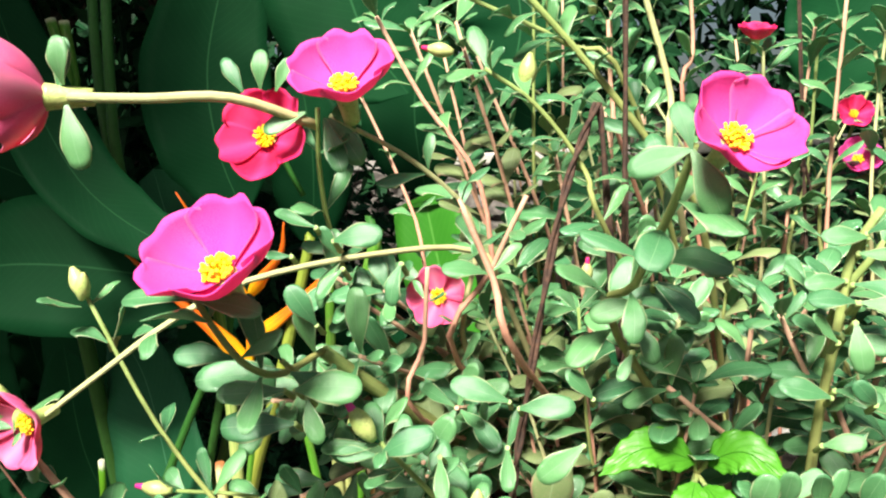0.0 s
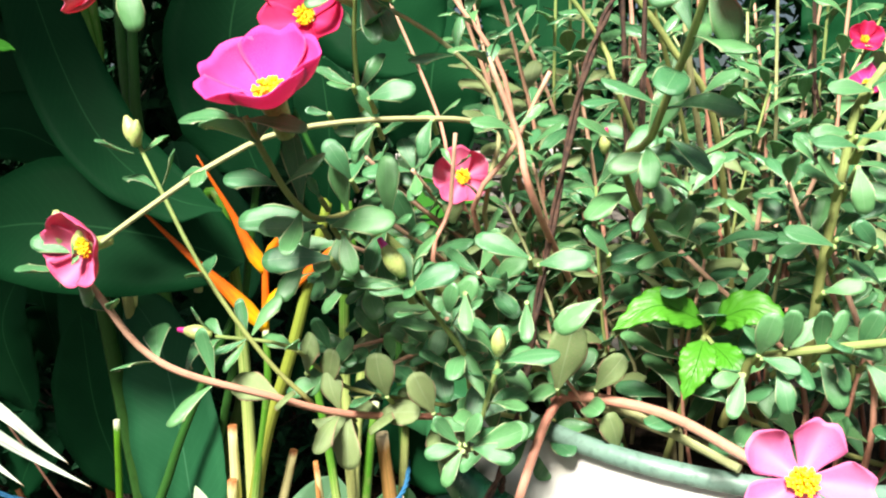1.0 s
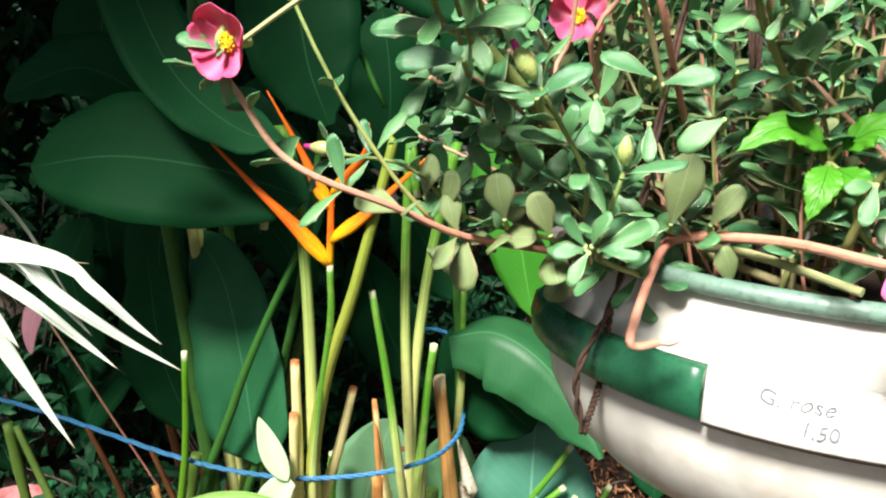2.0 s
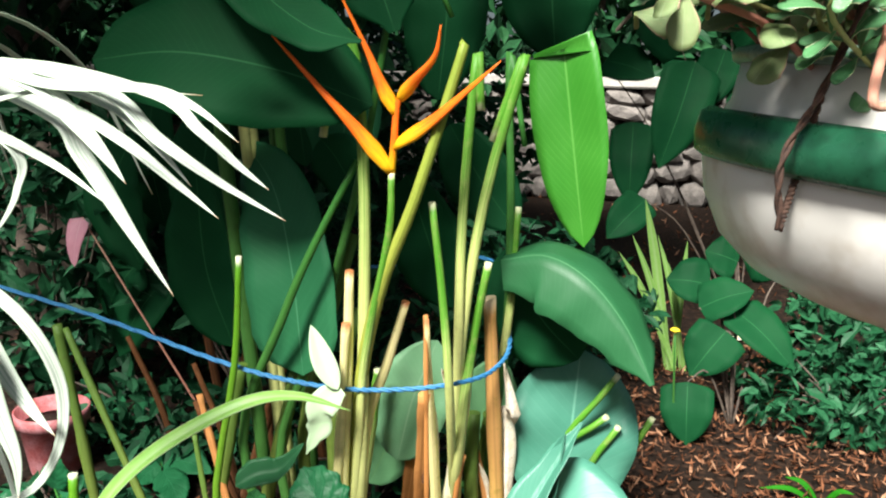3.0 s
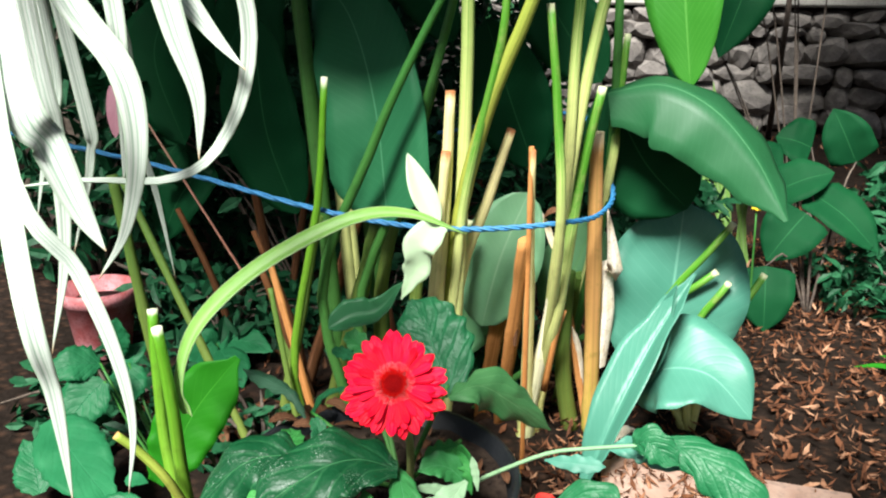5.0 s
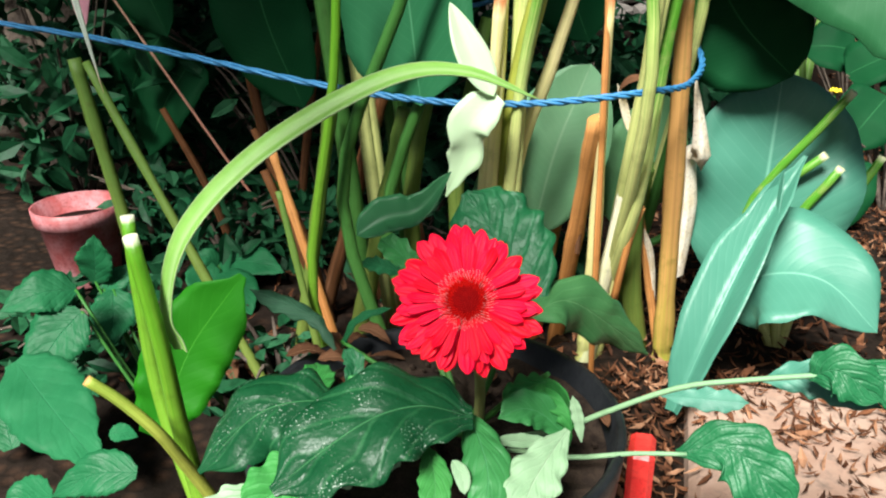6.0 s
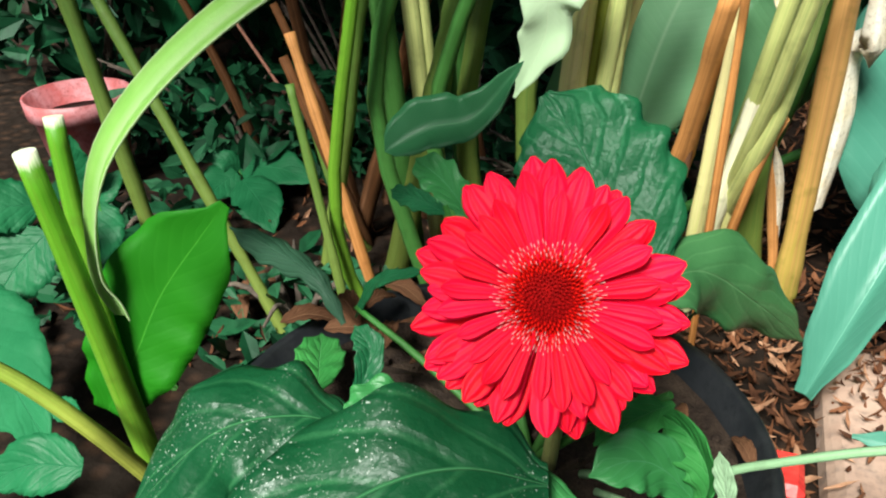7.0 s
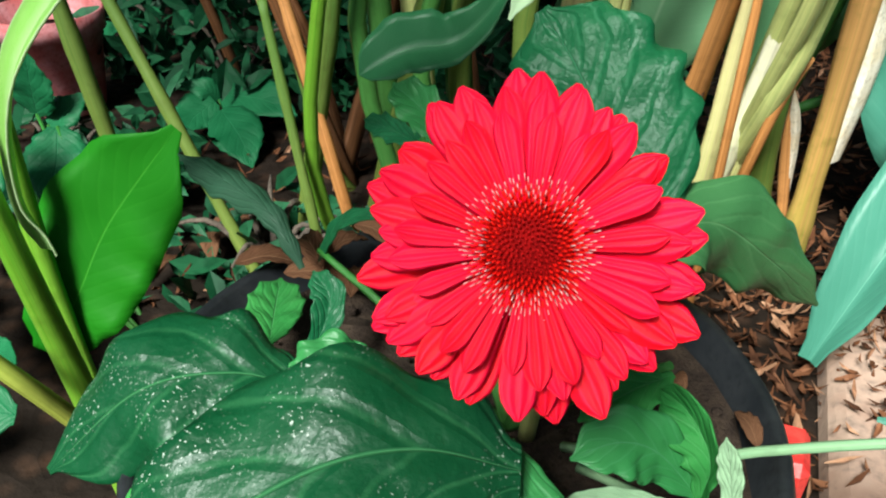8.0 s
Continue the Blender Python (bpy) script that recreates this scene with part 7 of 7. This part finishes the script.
# these leaves take the broad-leaf green that is already darkened for shade
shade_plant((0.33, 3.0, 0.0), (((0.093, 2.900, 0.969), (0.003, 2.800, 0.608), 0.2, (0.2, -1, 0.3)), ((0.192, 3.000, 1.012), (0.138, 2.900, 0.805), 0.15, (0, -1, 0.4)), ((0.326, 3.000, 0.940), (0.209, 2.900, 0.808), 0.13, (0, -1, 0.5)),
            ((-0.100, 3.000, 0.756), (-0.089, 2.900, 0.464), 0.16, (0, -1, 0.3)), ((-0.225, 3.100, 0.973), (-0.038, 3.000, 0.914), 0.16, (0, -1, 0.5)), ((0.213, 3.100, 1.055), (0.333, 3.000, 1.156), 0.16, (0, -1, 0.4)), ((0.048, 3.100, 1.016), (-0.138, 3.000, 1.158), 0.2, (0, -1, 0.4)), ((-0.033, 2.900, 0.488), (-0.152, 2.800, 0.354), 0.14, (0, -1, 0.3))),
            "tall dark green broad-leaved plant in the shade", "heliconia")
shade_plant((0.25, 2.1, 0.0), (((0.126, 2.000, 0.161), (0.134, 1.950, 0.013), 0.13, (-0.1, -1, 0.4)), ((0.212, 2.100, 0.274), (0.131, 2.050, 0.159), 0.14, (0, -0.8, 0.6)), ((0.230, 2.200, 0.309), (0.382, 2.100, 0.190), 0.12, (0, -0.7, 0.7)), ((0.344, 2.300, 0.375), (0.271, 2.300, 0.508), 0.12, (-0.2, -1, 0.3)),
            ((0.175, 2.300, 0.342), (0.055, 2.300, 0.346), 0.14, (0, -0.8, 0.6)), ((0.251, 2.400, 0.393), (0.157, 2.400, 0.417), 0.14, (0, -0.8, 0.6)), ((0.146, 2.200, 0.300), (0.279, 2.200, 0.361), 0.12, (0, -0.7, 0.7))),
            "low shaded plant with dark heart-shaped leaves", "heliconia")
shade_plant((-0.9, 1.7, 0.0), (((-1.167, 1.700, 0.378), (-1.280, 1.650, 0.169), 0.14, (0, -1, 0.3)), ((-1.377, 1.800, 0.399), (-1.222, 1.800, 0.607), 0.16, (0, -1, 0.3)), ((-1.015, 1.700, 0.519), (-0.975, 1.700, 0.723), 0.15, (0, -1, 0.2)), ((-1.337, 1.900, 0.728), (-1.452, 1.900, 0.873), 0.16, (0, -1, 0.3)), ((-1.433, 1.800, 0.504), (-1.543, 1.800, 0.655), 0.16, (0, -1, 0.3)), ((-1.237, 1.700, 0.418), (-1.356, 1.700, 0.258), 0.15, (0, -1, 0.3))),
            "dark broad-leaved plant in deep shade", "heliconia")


def bush(place, spread_xyz, count, size, seed, label, mat="bush"):
    r = random.Random(seed)
    t = root("bush", place, label, "bush")
    bm = bmesh.new()
    c = Vector(place) + Vector((0, 0, spread_xyz[2]))
    for _ in range(14):
        tip = c + Vector((r.uniform(-1, 1) * spread_xyz[0], r.uniform(-1, 1) * spread_xyz[1], r.uniform(0, 1) * spread_xyz[2])) * 0.8
        add_tube(bm, [place, Vector(place).lerp(tip, 0.5) + Vector((0, 0, 0.04)), tip], 0.005, 0.0015, 5)
    part("branch", bm, M["bark"], t)
    bm = bmesh.new()
    leaf_cloud(bm, c, spread_xyz, count, size, r, 0.0)
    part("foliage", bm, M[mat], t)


bush((0.72, 2.35, 0.0), (0.36, 0.28, 0.24), 1300, 0.055, 61, "small-leaved bluish green bush in the shade")
bush((0.5, 2.15, 0.0), (0.26, 0.2, 0.12), 700, 0.045, 62, "low small-leaved green bush on the earth")
bush((1.25, 2.6, 0.0), (0.35, 0.3, 0.3), 900, 0.06, 63, "small-leaved bluish green bush in the shade")
bush((1.5, 4.2, 0.0), (0.6, 0.5, 0.5), 1200, 0.09, 64, "dark green bush before the stone wall")
bush((-1.2, 3.6, 0.0), (0.7, 0.5, 0.6), 1600, 0.09, 65, "dark green bush before the stone wall")
# low dark foliage added so the shaded gaps between the stalks look dark
bush((-0.7, 1.1, 0.0), (0.16, 0.12, 0.045), 190, 0.04, 74, "low dark foliage added to darken the shaded gaps")
bush((-1.02, 1.15, 0.0), (0.2, 0.16, 0.05), 260, 0.045, 75, "low dark foliage added to darken the shaded gaps")
bush((-1.02, 1.5, 0.0), (0.34, 0.14, 0.1), 420, 0.05, 70, "low dark foliage added to darken the shaded gaps")
bush((-0.5, 1.48, 0.0), (0.26, 0.12, 0.08), 260, 0.045, 71, "low dark foliage added to darken the shaded gaps")
bush((-0.68, 1.62, 0.0), (0.34, 0.2, 0.1), 380, 0.05, 69, "low dark foliage added to darken the shaded gaps")
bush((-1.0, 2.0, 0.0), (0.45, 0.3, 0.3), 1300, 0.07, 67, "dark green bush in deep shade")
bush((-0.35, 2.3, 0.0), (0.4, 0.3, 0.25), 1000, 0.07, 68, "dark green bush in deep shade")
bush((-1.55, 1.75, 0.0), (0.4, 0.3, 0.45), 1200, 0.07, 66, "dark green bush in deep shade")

tuft = root("grass_tuft", (0.12, 2.45, 0.0), "tuft of pale narrow strap leaves", "grass")
for k, (tip, w) in enumerate((((-0.022, 2.400, 0.561), 0.03), ((0.107, 2.400, 0.446), 0.02), ((-0.051, 2.400, 0.450), 0.02), ((-0.087, 2.400, 0.396), 0.02), ((0.059, 2.350, 0.385), 0.018), ((0.021, 2.450, 0.447), 0.018))):
    tip = Vector(tip)
    b = Vector((0.12 + 0.01 * (k - 3), 2.45, 0.0))
    blade("leaf", [b, b.lerp(tip, 0.6) + Vector((0, 0, 0.03)), tip], w, (0, -1, 0.3), "stripe", tuft, shape="strap", fold=0.3, nl=12, nw=4)
sprig = root("grass_tuft", (0.404, 1.736, 0.015), "small bright green grass sprout on the litter", "grass")
g0 = Vector(sprig.location)
for d, ln in (((-1, -0.1, 0.25), 0.13), ((-0.6, 0.2, 0.4), 0.09), ((0.5, -0.2, 0.5), 0.08)):
    e = g0 + Vector(d).normalized() * ln
    blade("leaf", [g0, g0.lerp(e, 0.5) + Vector((0, 0, 0.02)), e], 0.016, (0, -0.4, 1), "bright", sprig, shape="lance", fold=0.3, nl=10, nw=4)
fy = (0.083, 1.950, 0.303)
yf = root("dry_flower", (fy[0], fy[1], 0.0), "small yellow flower head on a thin stalk", "flower")
stem("stalk", [(fy[0] + 0.02, fy[1] + 0.03, 0.0), fy], 0.003, 0.002, "stalk_dark", yf, 6)
bm = bmesh.new()
for k in range(16):
    a = k * 2.4
    d = Vector((math.cos(a) * 0.9, math.sin(a) * 0.9, 0.2 + 0.05 * k)).normalized()
    add_tube(bm, [Vector(fy), Vector(fy) + d * 0.012], 0.003, 0.002, 5, count=2)
part("flower", bm, M["stamen"], yf, "ragged yellow flower head")

# pink leaf and grey stone seen under the spider plant
caladium = root("caladium", (-0.85, 1.5, 0.0), "caladium with one pale pink heart-shaped leaf", "plant")
q0, q1 = Vector((-1.228, 1.500, 0.560)), Vector((-1.242, 1.480, 0.448))
blade("leaf", [q0, q0.lerp(q1, 0.5) + Vector((0, -0.01, 0.0)), q1], 0.055, (0, -1, 0.3), "pink_leaf", caladium, shape="heart", fold=0.2, nl=12, nw=6)
stem("leaf_stalk", [(-0.85, 1.5, 0.0), q0.lerp(Vector((-0.85, 1.5, 0.0)), 0.4), q0], 0.003, 0.002, "pink_stem", caladium, 6)
gs = (-1.785, 2.000, 0.554)
bm = bmesh.new()
bmesh.ops.create_icosphere(bm, subdivisions=4, radius=0.16, matrix=Matrix.Translation((gs[0], gs[1], 0.33)) @ Matrix.Diagonal((0.8, 0.6, 2.2, 1)))
for v in bm.verts:
    v.co += Vector(gs).normalized() * 0.0 + Vector((1, 1, 1)) * 0.03 * noise.noise(v.co * 6) + Vector((1, -1, 0.5)) * 0.012 * noise.noise(v.co * 19)
for f in bm.faces:
    f.smooth = True
single("rock", bm, M["bark"], (gs[0], gs[1], 0.0), "upright dark weathered garden rock in the shade", "rock")


# dead stalk standing before the wall, and fallen sticks
def stick(pts, r, label):
    single("stick", add_tube(bmesh.new(), pts, r, r * 0.5, 7), M["bark"], pts[0], label, "stick")


stick([(0.510, 5.658, 0.020), (0.403, 4.600, 0.727), (0.392, 4.600, 1.159)], 0.02, "thin bare upright stick before the wall")
r6 = random.Random(66)
for k in range(16):
    x, y = r6.uniform(-0.1, 1.3), r6.uniform(1.3, 2.8)
    a, ln = r6.uniform(0, 3.1), r6.uniform(0.05, 0.16)
    z = ground_height(x, y) + 0.012
    stick([Vector((x, y, z)), Vector((x + math.cos(a) * ln * 0.5, y + math.sin(a) * ln * 0.5, z + 0.01)), Vector((x + math.cos(a) * ln, y + math.sin(a) * ln, z + 0.004))], 0.0025, "dry brown twig lying on the leaf litter")
for k, (q, size, yaw) in enumerate((((0.330, 2.767, 0.040), 0.05, 0.2), ((-0.145, 1.305, 0.040), 0.03, 1.0), ((-0.772, 1.142, 0.040), 0.03, 0.5), ((-0.791, 1.039, 0.040), 0.025, 1.4), ((-0.744, 1.161, 0.050), 0.03, -0.4), ((-0.770, 1.092, 0.040), 0.035, -0.9))):
    q = Vector(q)
    d = Vector((math.cos(yaw), math.sin(yaw), 0.05))
    single("dead_leaf", blade_bm([q - d * size, q + Vector((0, 0, size * 0.25)), q + d * size], size * 0.8, (0, -0.3, 1), shape="lance", fold=0.5, wave=0.05, nl=12, nw=4), M["husk" if k < 2 else "dead"], q, "curled dry brown fallen leaf", "leaf")

# ---- stones of the wall ----
r7 = random.Random(77)
STONES = []
for k in range(14):
    bm = bmesh.new()
    bmesh.ops.create_icosphere(bm, subdivisions=2, radius=0.62)
    off = Vector((k * 3.1, 0, 0))
    for v in bm.verts:
        v.co = Vector([max(-0.5, min(0.5, c)) for c in v.co]) * (1 + 0.28 * noise.noise(v.co * 1.7 + off))
    STONES.append(as_mesh("stone", bm, M["stone_one"]))
z = 0.0
while z < 0.84:
    h = min(r7.uniform(0.1, 0.21), 0.86 - z)
    x = -3.6 + r7.uniform(0, 0.2)
    while x < 4.0:
        w = r7.uniform(0.1, 0.38)
        m = Matrix.Translation((x + w / 2, WALL_Y + 0.1 + r7.uniform(-0.05, 0.03), z + h / 2 + r7.uniform(-0.02, 0.02))) @ Euler((r7.gauss(0, 0.12), r7.gauss(0, 0.16), r7.gauss(0, 0.12))).to_matrix().to_4x4() @ Matrix.Diagonal((w * 1.05, 0.26, h * 1.1 * r7.uniform(0.8, 1.1), 1))
        piece("stone", r7.choice(STONES), wall, m)
        x += w
    z += h * 0.93
